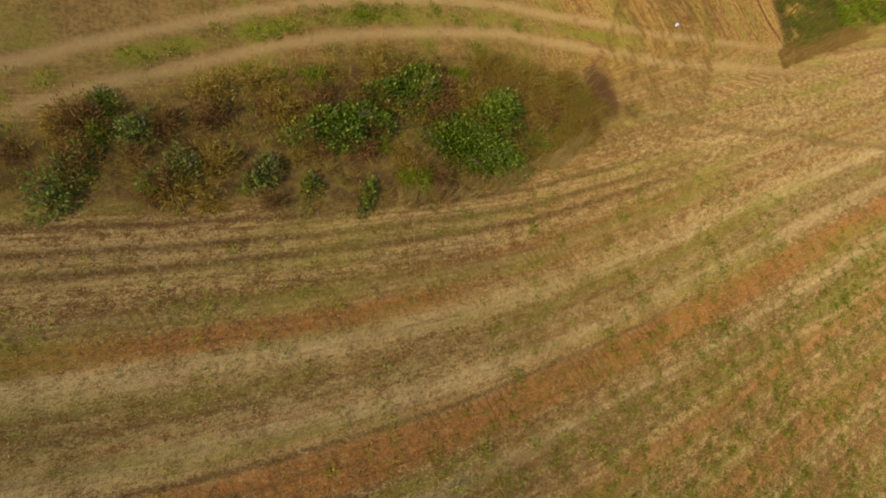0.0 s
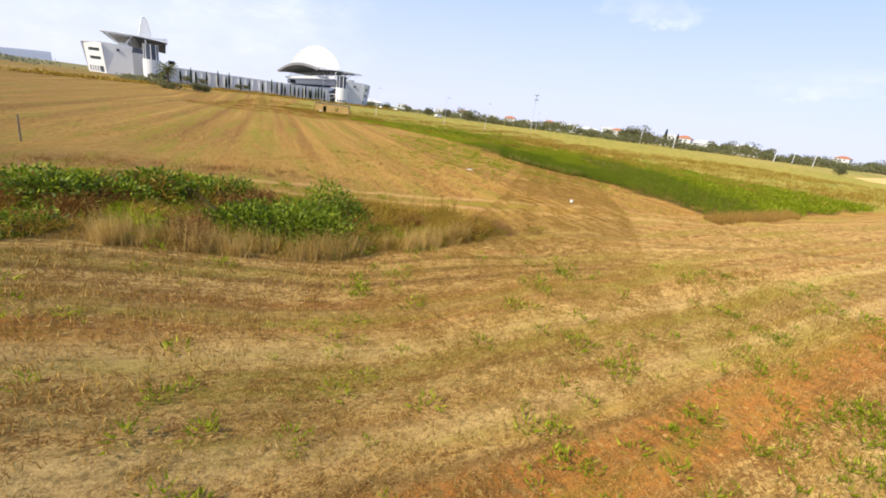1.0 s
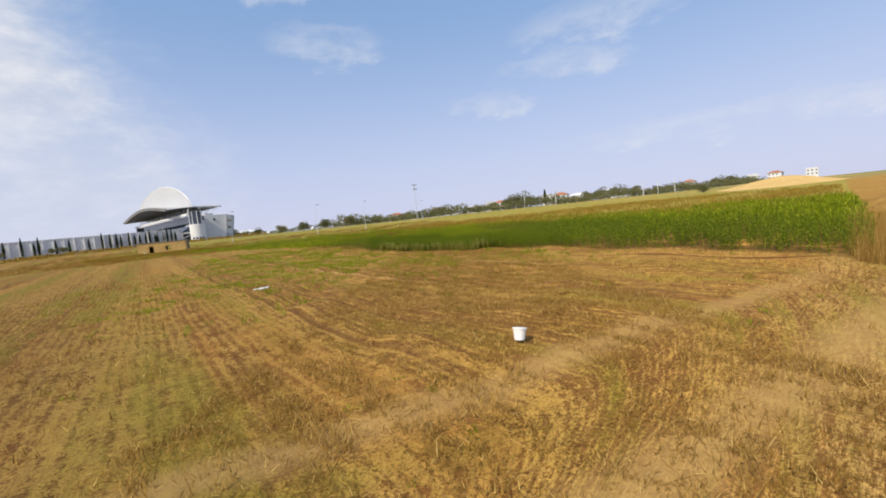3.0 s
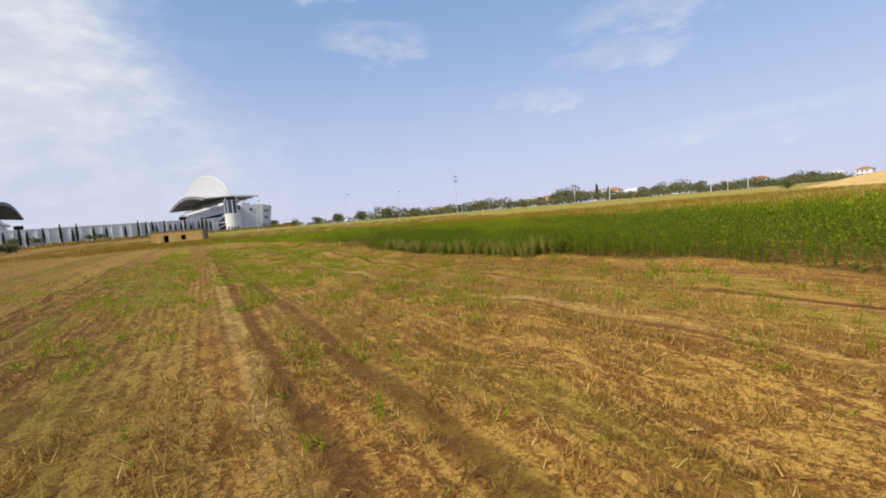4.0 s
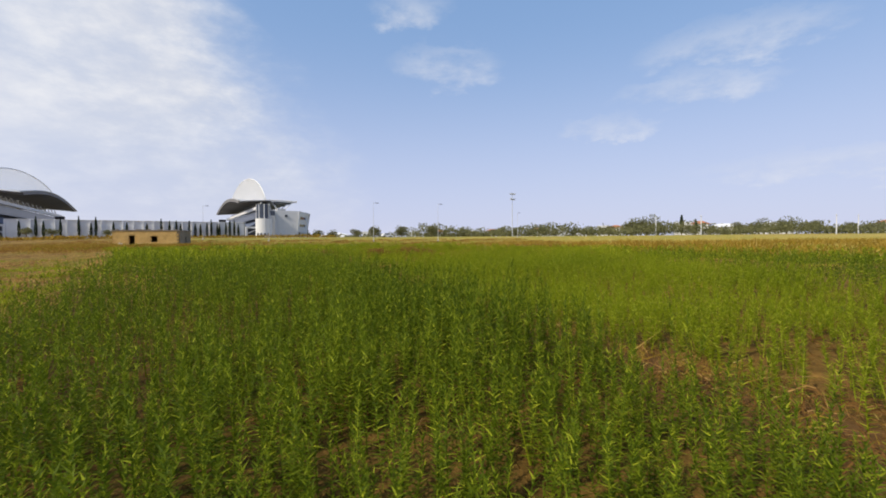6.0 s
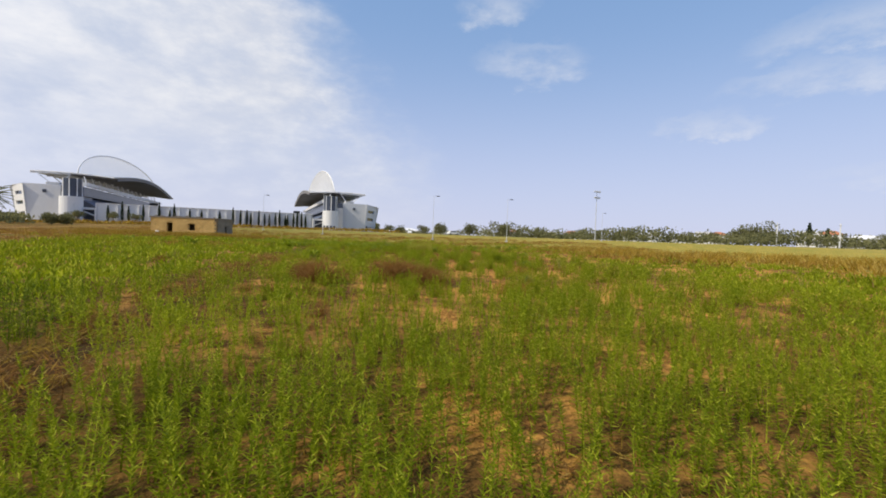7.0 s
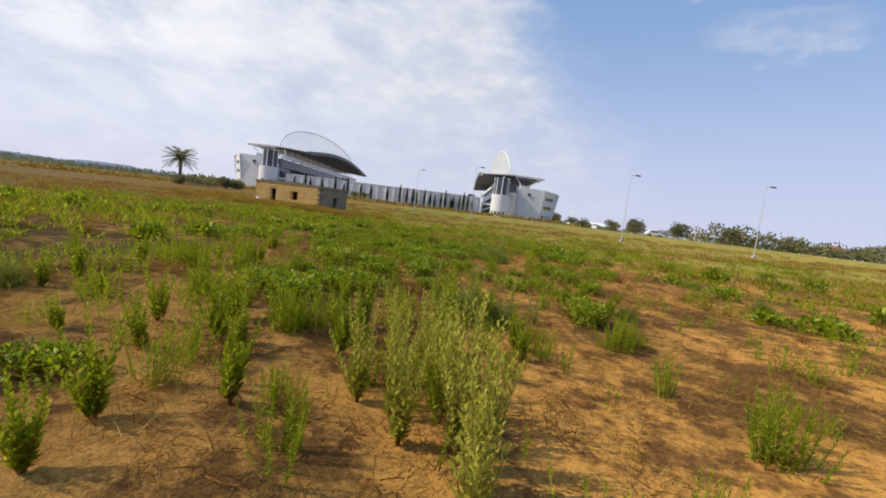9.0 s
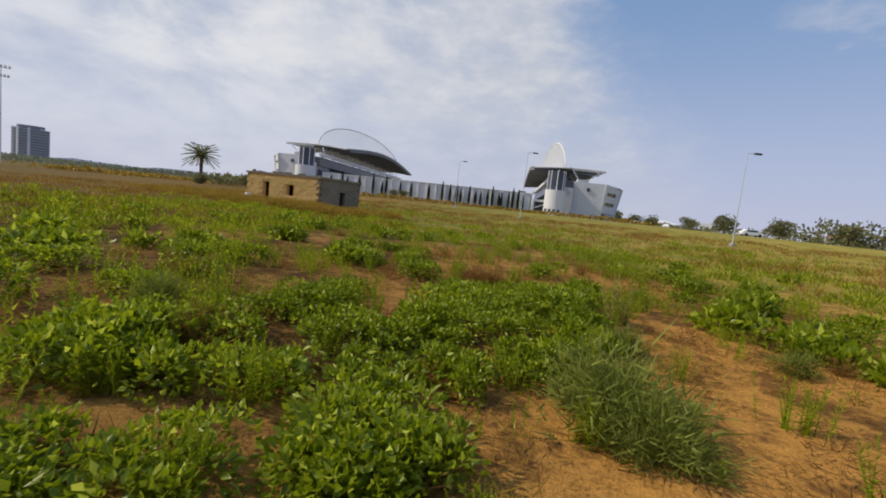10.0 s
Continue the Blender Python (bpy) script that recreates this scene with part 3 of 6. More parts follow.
def wall_with_windows(shape, glass, u, v0, v1, w1, openings, depth=0.35, lean=0.0):
    """A wall along v whose outer face is at u, with recessed openings (v0, v1, w0, w1)."""
    us = lambda w: u + lean * w
    vs = sorted({v0, v1, *(o[0] for o in openings), *(o[1] for o in openings)})
    ws = sorted({0.0, w1, *(o[2] for o in openings), *(o[3] for o in openings)})
    for a, b in zip(vs, vs[1:]):
        for c, d in zip(ws, ws[1:]):
            hole = any(o[0] <= a and b <= o[1] and o[2] <= c and d <= o[3] for o in openings)
            if not hole:
                shape.put([(us(c), a, c), (us(c), b, c), (us(d), b, d), (us(d), a, d)], [(0, 1, 2, 3)])
    for a, b, c, d in openings:
        f = [(us(c), a, c), (us(c), b, c), (us(d), b, d), (us(d), a, d)]
        g = [(p[0] - depth, p[1], p[2]) for p in f]
        shape.put(f + g, [(0, 4, 5, 1), (1, 5, 6, 2), (2, 6, 7, 3), (3, 7, 4, 0)])
        glass.append(g)


def grandstand(s):
    """One long stand with its end block, stair drum, roof and arch; s mirrors it."""
    ob = thing("grandstand", "white stadium grandstand with dark cantilever roof and cable arch", "grandstand", group="facing grandstands")
    ob.matrix_world = STADIUM
    # end block with slightly leaning street front
    sh, panes = Shape(), []
    sh.put([(51.5, 0, 0), (62, 0, 0), (63.3, 0, 13.2), (51.5, 0, 13.2)], [(0, 1, 2, 3)])
    sh.put([(51.5, 0, 13.2), (63.3, 0, 13.2), (71.6, 11, 12.6), (51.5, 11, 12.6)], [(0, 1, 2, 3)])
    sh.put([(51.5, 11, 0), (51.5, 0, 0), (51.5, 0, 13.2), (51.5, 11, 12.6)], [(0, 1, 2, 3)])
    sh.put([(69.5, 11, 0), (51.5, 11, 0), (51.5, 11, 12.6), (71.6, 11, 12.6)], [(0, 1, 2, 3)])
    front = Shape()
    wall_with_windows(front, panes, 0.0, 0.0, 13.3, 13.0,
                      [(2.2, 10.4, 9.2, 10.5), (2.2, 10.4, 5.6, 6.9), (1.4, 4.6, 0.4, 2.9), (5.4, 6.4, 0.4, 2.9), (7.2, 8.2, 0.4, 2.9), (9.0, 10.0, 0.4, 2.9), (10.8, 11.8, 0.4, 2.9)], 0.45, 0.1)
    slant = Matrix.Translation((62, 0, 0)) @ Matrix.Rotation(-math.atan2(7.5, 11), 4, "Z")
    body = sh.mesh("end_block", M_CONCRETE)
    block = part("end_block", flip(body, s), ob, "white rendered end block with leaning front")
    me = front.mesh("street_front", M_CONCRETE)
    me.transform(slant)
    part("street_front", flip(me, s), block, "white street front with window bands")
    for g in panes:
        me = mesh_of("window", g, [(0, 1, 2, 3)], M_GLASS)
        me.transform(slant)
        part("window", flip(me, s), block, "dark ribbon window")
    me = Shape().box(53.0, 0.6, 13.2, 57.0, 4.4, 14.2, 0.2).mesh("roof_plant", M_CONCRETE_GREY)
    part("roof_plant", flip(me, s), block)
    me = Shape().box(56.5, -0.35, 10.2, 57.6, 0.02, 11.3).mesh("vent", M_DARK)
    part("vent", flip(me, s), block, "small dark vent opening")
    # link wing between the block and the drum, in grey
    me = Shape().box(45.5, -3.0, 0, 51.45, 9.0, 10.6).mesh("link_wing", M_CONCRETE_GREY)
    part("link_wing", flip(me, s), ob, "grey concrete link wing")
    # stair drum, its ground-floor openings and the glazed shaft above
    drum = Shape()
    ring = [(44.3 + 3.3 * math.cos(a), -14.5 + 3.3 * math.sin(a)) for a in np.linspace(0, 2 * math.pi, 25)[:-1]]
    drum.prism(ring, 0, 8.4)
    d = part("stair_drum", flip(drum.mesh("stair_drum", M_CONCRETE), s), ob, "round white stair drum")
    for a in (-2.5, -2.05, -1.6, -1.15):
        c, n_ = math.cos(a), math.sin(a)
        me = Shape().box(-0.45, -0.06, 1.1, 0.45, 0.10, 2.1).mesh("porthole", M_GLASS)
        me.transform(Matrix.Translation((44.3 + 3.28 * c, -14.5 + 3.28 * n_, 0)) @ Matrix.Rotation(a - math.pi / 2, 4, "Z"))
        part("porthole", flip(me, s), d, "small square window")
    shaft = Shape().prism([(44.3 + 2.7 * math.cos(a), -13.6 + 2.7 * math.sin(a)) for a in np.linspace(0, 2 * math.pi, 13)[:-1]], 8.35, 14.7)
    sf = part("glazed_shaft", flip(shaft.mesh("glazed_shaft", M_DARK), s), ob, "dark glazed stair shaft")
    for a in np.linspace(0, 2 * math.pi, 9)[:-1]:
        me = Shape().tube([(44.3 + 2.78 * math.cos(a), -13.6 + 2.78 * math.sin(a), w) for w in (8.4, 14.8)], 0.16, 5).mesh("mullion", M_STEEL)
        part("mullion", flip(me, s), sf, "white mullion")
    # raked seating: real steps
    seat = Shape()
    n = 15
    for i in range(n):
        u, w = 36 + i * 1.05, 2.6 + i * 0.62
        seat.box(u, -1.0, w - 0.9, u + 1.06, 120, w)
    part("seating_tier", flip(seat.mesh("seating_tier", M_SEAT), s), ob, "blue-grey raked seating")
    me = Shape().box(51.8, 11.05, 0, 61.5, 119.5, 12.2).mesh("rear_building", M_CONCRETE_GREY)
    part("rear_building", flip(me, s), ob, "grey building behind the seating")
    me = Shape().put([(36, -1.3, 0), (51.6, -1.3, 0), (51.6, -1.3, 12.0), (36, -1.3, 2.6), (36, -1.05, 0), (51.6, -1.05, 0), (51.6, -1.05, 12.0), (36, -1.05, 2.6)],
                     [(0, 1, 2, 3), (7, 6, 5, 4), (3, 2, 6, 7), (0, 3, 7, 4), (1, 5, 6, 2), (0, 4, 5, 1)]).mesh("gable_screen", M_DARK)
    part("gable_screen", flip(me, s), ob, "dark screen closing the tier")
    me = Shape().box(43.2, -4.0, 13.2, 44.4, 119, 14.5, 0.1).mesh("gallery_fascia", M_STEEL)
    part("gallery_fascia", flip(me, s), ob, "white gallery fascia beam")
    me = Shape().box(44.6, -2.5, 9.5, 51.4, 118, 12.9).mesh("gallery", M_DARK)
    part("gallery", flip(me, s), ob, "dark glazed gallery")
    for v in np.linspace(4, 116, 15):
        me = Shape().tube([(45.2, v, 12.8), (46.6, v, 17.3)], 0.22, 6).mesh("roof_column", M_STEEL)
        part("roof_column", flip(me, s), ob, "white roof column")
    # roof: arched towards the pitch, thin to the street
    us, vs = np.linspace(37.5, 63.5, 12), np.linspace(6, 123, 28)

    def roof_w(u, v):
        k = (u - 37.5) / 26.0
        return 17.9 + 4.6 * math.sin(math.pi * (v - 6) / 117) * (1 - k) ** 1.5 + 0.7 * k + 0.5 * math.sin(math.pi * k)

    grid = [[(u, v, roof_w(u, v)) for u in us] for v in vs]
    me = Shape().slab(grid, 0.5).mesh("roof_deck", M_ROOF, flat=True)
    roof = part("roof_deck", flip(me, s), ob, "grey sheet roof deck")
    low = [[(u, v, roof_w(u, v) - 0.55) for u in us[:8]] for v in vs[1:-1]]
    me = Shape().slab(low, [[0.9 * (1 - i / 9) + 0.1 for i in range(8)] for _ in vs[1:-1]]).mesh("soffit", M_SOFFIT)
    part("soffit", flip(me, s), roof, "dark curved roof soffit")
    for i in range(0, 28, 3):
        v = vs[i]
        me = Shape().tube([(u, v, roof_w(u, v) - 0.75) for u in us[6:]], [0.26] * 6, 5).mesh("roof_rib", M_STEEL)
        part("roof_rib", flip(me, s), roof, "white roof rib")
        me = Shape().tube([(55.5, v + 0.2, 12.4), (61.8, v, roof_w(61.8, v) - 0.6)], 0.2, 5).mesh("strut", M_STEEL)
        part("strut", flip(me, s), roof, "white raking strut")
        me = Shape().tube([(55.5, v + 0.2, 12.4), (51.5, v, roof_w(51.5, v) - 0.6)], 0.2, 5).mesh("strut", M_STEEL)
        part("strut", flip(me, s), roof, "white raking strut")
    for u, r in ((37.6, 0.32), (63.4, 0.22)):
        me = Shape().tube([(u, v, roof_w(u, v) - 0.2) for v in vs], r, 6).mesh("edge_tube", M_STEEL if u > 50 else M_ROOF)
        part("edge_tube", flip(me, s), roof)
    me = Shape().tube([(u, 5.8, roof_w(u, 6) - 0.25) for u in us], 0.34, 6).mesh("edge_tube", M_STEEL)
    part("edge_tube", flip(me, s), roof, "white end truss tube")
    # arch and its hanger cables
    def arch_at(t):
        a = math.pi * t
        return (48.6 - 4.0 * t, 60 - 56 * math.cos(a), 18.4 + (15.6 if s > 0 else 12.7) * max(math.sin(a), 0.0) ** (1.2 if s > 0 else 0.9))

    arch = part("arch", flip(Shape().tube([arch_at(t) for t in np.linspace(0, 1, 41)], 0.26, 8).mesh("arch", M_STEEL), s), ob, "slender white steel arch")
    cable = flip(Shape().tube([(0, 0, 0), (0, 0, 1)], 0.27 if s > 0 else 0.07, 4, cap=False).mesh("cable", M_NET), s)
    for t in np.linspace(0.02, 0.98, 118):
        p = arch_at(math.acos(1 - 2 * t) / math.pi)
        base = roof_w(p[0], min(max(p[1], 6), 123))
        if p[2] - base > 0.4:
            c = part("cable", cable, arch)
            c.location, c.scale = (s * p[0], p[1], base), (1, 1, p[2] - base)
    return ob


for s in (-1, 1):
    grandstand(s)


# end wall between the stands: fins and panels
wall = thing("perimeter_wall", "long pale stadium wall of upright concrete panels", "wall", kind="structure")
wall.matrix_world = STADIUM
part("wall_core", Shape().box(-37.3, -14.2, 0, 37.0, -13.4, 6.25).mesh("wall_core", M_CONCRETE_GREY), wall)
panel = Shape().box(-1.55, -0.16, 0.0, 1.55, 0.0, 6.4, 0.03).mesh("panel", M_PANEL)
fin = Shape().put([(-0.14, 0, 0.2), (0.14, 0, 0.2), (0.14, -0.9, 0.2), (-0.14, -0.9, 0.2), (-0.14, 0, 6.45), (0.14, 0, 6.45), (0.14, -0.35, 6.45), (-0.14, -0.35, 6.45)],
                  [(3, 2, 1, 0), (4, 5, 6, 7), (0, 1, 5, 4), (1, 2, 6, 5), (2, 3, 7, 6), (3, 0, 4, 7)]).mesh("fin", M_CONCRETE)
for i in range(23):
    u = -35.6 + i * 3.2
    part("panel", panel, wall).location = (u, -14.22, 0)
    part("fin", fin, wall).location = (u - 1.6, -14.40, 0)
part("coping", Shape().box(-37.4, -14.6, 6.45, 37.1, -13.3, 6.7).mesh("coping", M_CONCRETE), wall)
# inner terraces seen over the wall at its ends
for s, u0 in ((1, 33.0), (-1, 33.0)):
    ob = thing("terrace_stair", "white concrete terrace with dark ground-floor opening", "terrace", group="terraces beside the wall")
    ob.matrix_world = STADIUM
    sh = Shape()
    sh.box(37.4, -13.5, 4.2, 41.2, -8, 4.9)
    sh.box(37.4, -13.5, 0, 38.0, -8, 4.2)
    sh.put([(37.4, -13.0, 2.0), (41.2, -13.0, 3.6), (41.2, -12.0, 3.6), (37.4, -12.0, 2.0), (37.4, -13.0, 1.6), (41.2, -13.0, 3.2), (41.2, -12.0, 3.2), (37.4, -12.0, 1.6)],
           [(0, 1, 2, 3), (7, 6, 5, 4), (0, 4, 5, 1), (1, 5, 6, 2), (2, 6, 7, 3), (3, 7, 4, 0)])
    part("terrace_deck", flip(sh.mesh("terrace_deck", M_CONCRETE), s), ob)
    part("opening_screen", flip(Shape().box(38.0, -11.0, 0, 41.2, -10.8, 4.15).mesh("opening_screen", M_DARK), s), ob, "dark opening")
    ob = thing("loudspeaker_box", "black loudspeaker box above the stadium wall", "loudspeaker", group="loudspeaker boxes")
    ob.matrix_world = STADIUM
    part("cabinet", flip(Shape().box(33.5, 60, 9.0, 37.0, 62, 11.2, 0.15).mesh("cabinet", M_BLACK), s), ob)
    part("post", flip(Shape().tube([(35.2, 61, 0), (35.2, 61, 9.05)], 0.25, 8).mesh("post", M_GALV), s), ob)


# ---- trees, posts and buildings round the field ----
rng = np.random.default_rng(7)


def tri_mesh(name, V, F, mat):
    """A mesh of triangles straight from arrays."""
    me = bpy.data.meshes.new(name)
    V, F = np.asarray(V, np.float32), np.asarray(F, np.int32)
    me.vertices.add(len(V))
    me.vertices.foreach_set("co", V.ravel())
    me.loops.add(F.size)
    me.loops.foreach_set("vertex_index", F.ravel())
    me.polygons.add(len(F))
    me.polygons.foreach_set("loop_start", np.arange(0, F.size, 3, dtype=np.int32))
    me.update(calc_edges=True)
    me.materials.append(mat)
    return me


def leaves(P, D, L, Wd, r, fold=0.25):
    """Pointed folded leaves at P, pointing along D, of length L and width Wd."""
    P, D = np.asarray(P, float), np.asarray(D, float)
    n = len(P)
    D = D / (np.linalg.norm(D, axis=1, keepdims=True) + 1e-9)
    side = np.cross(D, r.normal(size=(n, 3)))
    side /= np.linalg.norm(side, axis=1, keepdims=True) + 1e-9
    up = np.cross(side, D)
    L, Wd = np.broadcast_to(L, n)[:, None], np.broadcast_to(Wd, n)[:, None]
    mid = P + D * L * 0.5
    V = np.stack([P, mid + side * Wd * 0.5 + up * Wd * fold, P + D * L - up * L * 0.08, mid - side * Wd * 0.5 + up * Wd * fold], 1)
    F = np.array([[0, 1, 2], [0, 2, 3]])[None] + 4 * np.arange(n)[:, None, None]
    return V.reshape(-1, 3), F.reshape(-1, 3)


def sticks(A, B, Wa, r):
    """Thin tapering blades from A to B, each a crossed pair of slim triangles."""
    A, B = np.asarray(A, float), np.asarray(B, float)
    n = len(A)
    D = B - A
    s1 = np.cross(D, r.normal(size=(n, 3)))
    s1 /= np.linalg.norm(s1, axis=1, keepdims=True) + 1e-9
    s2 = np.cross(D, s1)
    s2 /= np.linalg.norm(s2, axis=1, keepdims=True) + 1e-9
    w = np.broadcast_to(Wa, n)[:, None] * 0.5
    V = np.stack([A - s1 * w, A + s1 * w, B, A - s2 * w, A + s2 * w], 1)
    F = np.array([[0, 1, 2], [3, 4, 2]])[None] + 5 * np.arange(n)[:, None, None]
    return V.reshape(-1, 3), F.reshape(-1, 3)


def merged(*pieces):
    V, F, o = [], [], 0
    for v, f in pieces:
        V.append(v)
        F.append(np.asarray(f) + o)
        o += len(v)
    return np.concatenate(V), np.concatenate(F)


def scatter(templates, P, yaw, size, tilt=0.0, r=None):
    """Copies templates to the places P, turned, sized and leaning, as one array pair."""
    r = r or rng
    n = len(P)
    pick = r.integers(0, len(templates), n)
    outV, outF, o = [], [], 0
    size = np.asarray(size, float)
    if size.ndim == 1:
        size = np.repeat(size[:, None], 3, 1)
    for k, (V, F) in enumerate(templates):
        sel = np.nonzero(pick == k)[0]
        if not len(sel):
            continue
        c, s = np.cos(yaw[sel]), np.sin(yaw[sel])
        X = V[None] * size[sel][:, None, :]
        lean = r.normal(0, 1, (len(sel), 2, 1)) * tilt
        x, y, z = X[..., 0] + X[..., 2] * lean[:, 0], X[..., 1] + X[..., 2] * lean[:, 1], X[..., 2]
        Q = np.stack([x * c[:, None] - y * s[:, None], x * s[:, None] + y * c[:, None], z], -1) + P[sel][:, None, :]
        outV.append(Q.reshape(-1, 3))
        outF.append((F[None] + (np.arange(len(sel)) * len(V))[:, None, None]).reshape(-1, 3) + o)
        o += len(sel) * len(V)
    return np.concatenate(outV), np.concatenate(outF)


def on_ground(x, y, sink=0.0):
    return np.stack([x, y, ground_z(x, y) - sink], -1)


def crown(r, n, radii, leaf, lumps=9, squash=0.75, low=-0.6):
    """Leaves in uneven clumps: an open crown round the origin."""
    C = r.normal(size=(lumps, 3))
    C = C / np.linalg.norm(C, axis=1, keepdims=True) * r.uniform(0.25, 0.8, (lumps, 1))
    C[:, 2] = np.maximum(C[:, 2] * squash, low)
    S = r.uniform(0.28, 0.5, lumps)
    k = r.integers(0, lumps, n)
    N = r.normal(size=(n, 3))
    N /= np.linalg.norm(N, axis=1, keepdims=True)
    P = C[k] + N * (S[k] * r.uniform(0.55, 1.0, n))[:, None]
    P[:, 2] = np.maximum(P[:, 2], low)
    D = N + r.normal(0, 0.6, (n, 3)) + (0, 0, 0.2)
    P = P * np.asarray(radii)
    return leaves(P, D, leaf * r.uniform(0.6, 1.3, n), leaf * 0.6 * r.uniform(0.6, 1.2, n), r)


def make_tree(name, label, h, spread, mat, seed, leaf=0.6, n=700, trunk=0.35, squash=0.8, low=0.3):
    r = np.random.default_rng(seed)
    ob = thing(name, label, "tree")
    sh = Shape()
    top = h * 0.55
    sh.tube([(0, 0, -0.3), (0.1, 0, top * 0.5), (0.0, 0.15, top)], [trunk, trunk * 0.75, trunk * 0.5], 7)
    for k in range(6):
        a = k * 1.05 + r.uniform(-0.3, 0.3)
        b = (math.cos(a) * spread * 0.55, math.sin(a) * spread * 0.55, h * r.uniform(0.62, 0.85))
        sh.tube([(0, 0.05, top * r.uniform(0.6, 0.95)), (b[0] * 0.5, b[1] * 0.5, (top + b[2]) * 0.48), b], [trunk * 0.42, trunk * 0.3, trunk * 0.1], 5)
    part("trunk", sh.mesh("trunk", M_BARK), ob)
    V, F = crown(r, n, (spread, spread, h * (1 - low) * 0.55), leaf, lumps=16, squash=squash)
    V[:, 2] += h * (1 + low) * 0.5
    part("crown", tri_mesh("crown", V, F, mat), ob)
    return ob


def make_cypress(seed):
    r = np.random.default_rng(seed)
    ob = thing("cypress_tree", "slender dark green cypress beside the stadium wall", "tree", group="cypress row")
    part("trunk", Shape().tube([(0, 0, -0.2), (0, 0, 1.0), (0, 0, 3.0)], [0.11, 0.1, 0.04], 6).mesh("trunk", M_BARK), ob)
    n = 420
    z = r.uniform(0, 1, n) ** 0.8
    rad = 0.52 * np.sin(np.clip(z * 1.02 + 0.06, 0, 1) * math.pi) ** 0.6 * (1 - 0.45 * z)
    a = r.uniform(0, 6.283, n)
    P = np.stack([np.cos(a) * rad * r.uniform(0.5, 1, n), np.sin(a) * rad * r.uniform(0.5, 1, n), 0.35 + z * 4.6], -1)
    D = np.stack([np.cos(a) * 0.35, np.sin(a) * 0.35, np.ones(n)], -1) + r.normal(0, 0.15, (n, 3))
    V, F = leaves(P, D, 0.5, 0.2, r)
    part("crown", tri_mesh("crown", V, F, M_CYPRESS), ob)
    return ob


def place(proto, x, y, turn=0.0, size=1.0, z=None, sink=0.0):
    """A copy of a thing on the ground."""
    zz = float(ground_z(x, y)) - sink if z is None else z
    ob = copy_thing(proto, pose(x, y, zz, 0, 0, turn))
    ob.scale = (size, size, size) if not hasattr(size, "__len__") else size
    return ob


def parked(*protos):
    """Removes the patterns once they have been copied."""
    for p in protos:
        for o in (*p.children_recursive, p):
            bpy.data.objects.remove(o, do_unlink=True)


def at_stadium(u, v):
    p = STADIUM @ Vector((u, v, 0))
    return p.x, p.y, 2.0


cyps = [make_cypress(100 + k) for k in range(3)]
for i, u in enumerate((-33.5, -29, -27.4, -22.5, -18.2, -14.1, -12.6, -8.0, -3.5, 2.4, 7.0, 9.4, 11.8, 13.6, 15.9, 18.2, 20.1, 22.0, 23.6, 25.8, 27.2, 29.0, 30.8, 32.5, 34.4)):
    x, y, z = at_stadium(u + rng.uniform(-0.4, 0.4), -16.3 + rng.uniform(-0.5, 0.5))
    place(cyps[i % 3], x, y, rng.uniform(0, 360), (0.9, 0.9, rng.uniform(1.0, 1.5)), z)
parked(*cyps)
low_tree = make_tree("small_tree", "small spreading olive tree beside the stadium wall", 3.4, 2.0, M_TREE, 21, 0.45, 420, 0.16)
for u, v in ((-31, -18.5), (-24.8, -18), (-9.5, -18.5), (-6.2, -19), (-41, -19), (-44.5, -17.5)):
    x, y, z = at_stadium(u, v)
    place(low_tree, x, y, u * 40, rng.uniform(0.8, 1.15), z)
parked(low_tree)

far_tree = [make_tree("tree", "dark green broadleaf tree on the skyline", 8.0, 5.6, M_TREE, 31 + k, 0.75, 1500, 0.4, 0.8, 0.08) for k in range(3)]
# (bearing to the left of +y, distance, size) seen from the middle of the field
for b, d, s in ((4.6, 352, 1.15), (2.9, 356, 0.95), (1.4, 362, 0.7), (-10.5, 330, 0.55), (-13, 325, 0.5), (-15.2, 330, 0.6), (-17, 320, 0.5),
                (-23.5, 330, 0.85), (-24.8, 325, 1.0), (-26, 330, 0.75), (-34.4, 300, 1.35), (-36.0, 298, 1.5), (-37.2, 305, 1.1), (-30, 300, 0.8), (-32, 298, 0.9),
                (-44.8, 330, 1.0), (-46.3, 335, 1.2), (-48.5, 332, 1.25), (-50.4, 330, 1.0), (-53, 330, 0.8), (-59.2, 420, 1.2), (-60.4, 423, 1.15), (-5.0, 200, 0.62), (-8.0, 215, 0.7), (-2.4, 240, 0.62), (0.5, 255, 0.6),
                (-11.5, 230, 0.75), (-15.5, 240, 0.65), (-19.5, 250, 0.7), (-58.7, 242, 0.6)):
    x, y = -math.sin(radians(b)) * d, 40 + math.cos(radians(b)) * d
    place(far_tree[int(abs(b * 7)) % 3], x, y, b * 33, s, sink=0.4)
parked(*far_tree)
tall = make_cypress(140)
tagged(tall, "tall dark cypress beside the white houses", group="distant cypresses")
for x, y, s in ((182, 262, 2.1), (197, 269, 1.75)):
    place(tall, x, y, 10, (s * 1.1, s * 1.1, s), sink=0.3)
parked(tall)


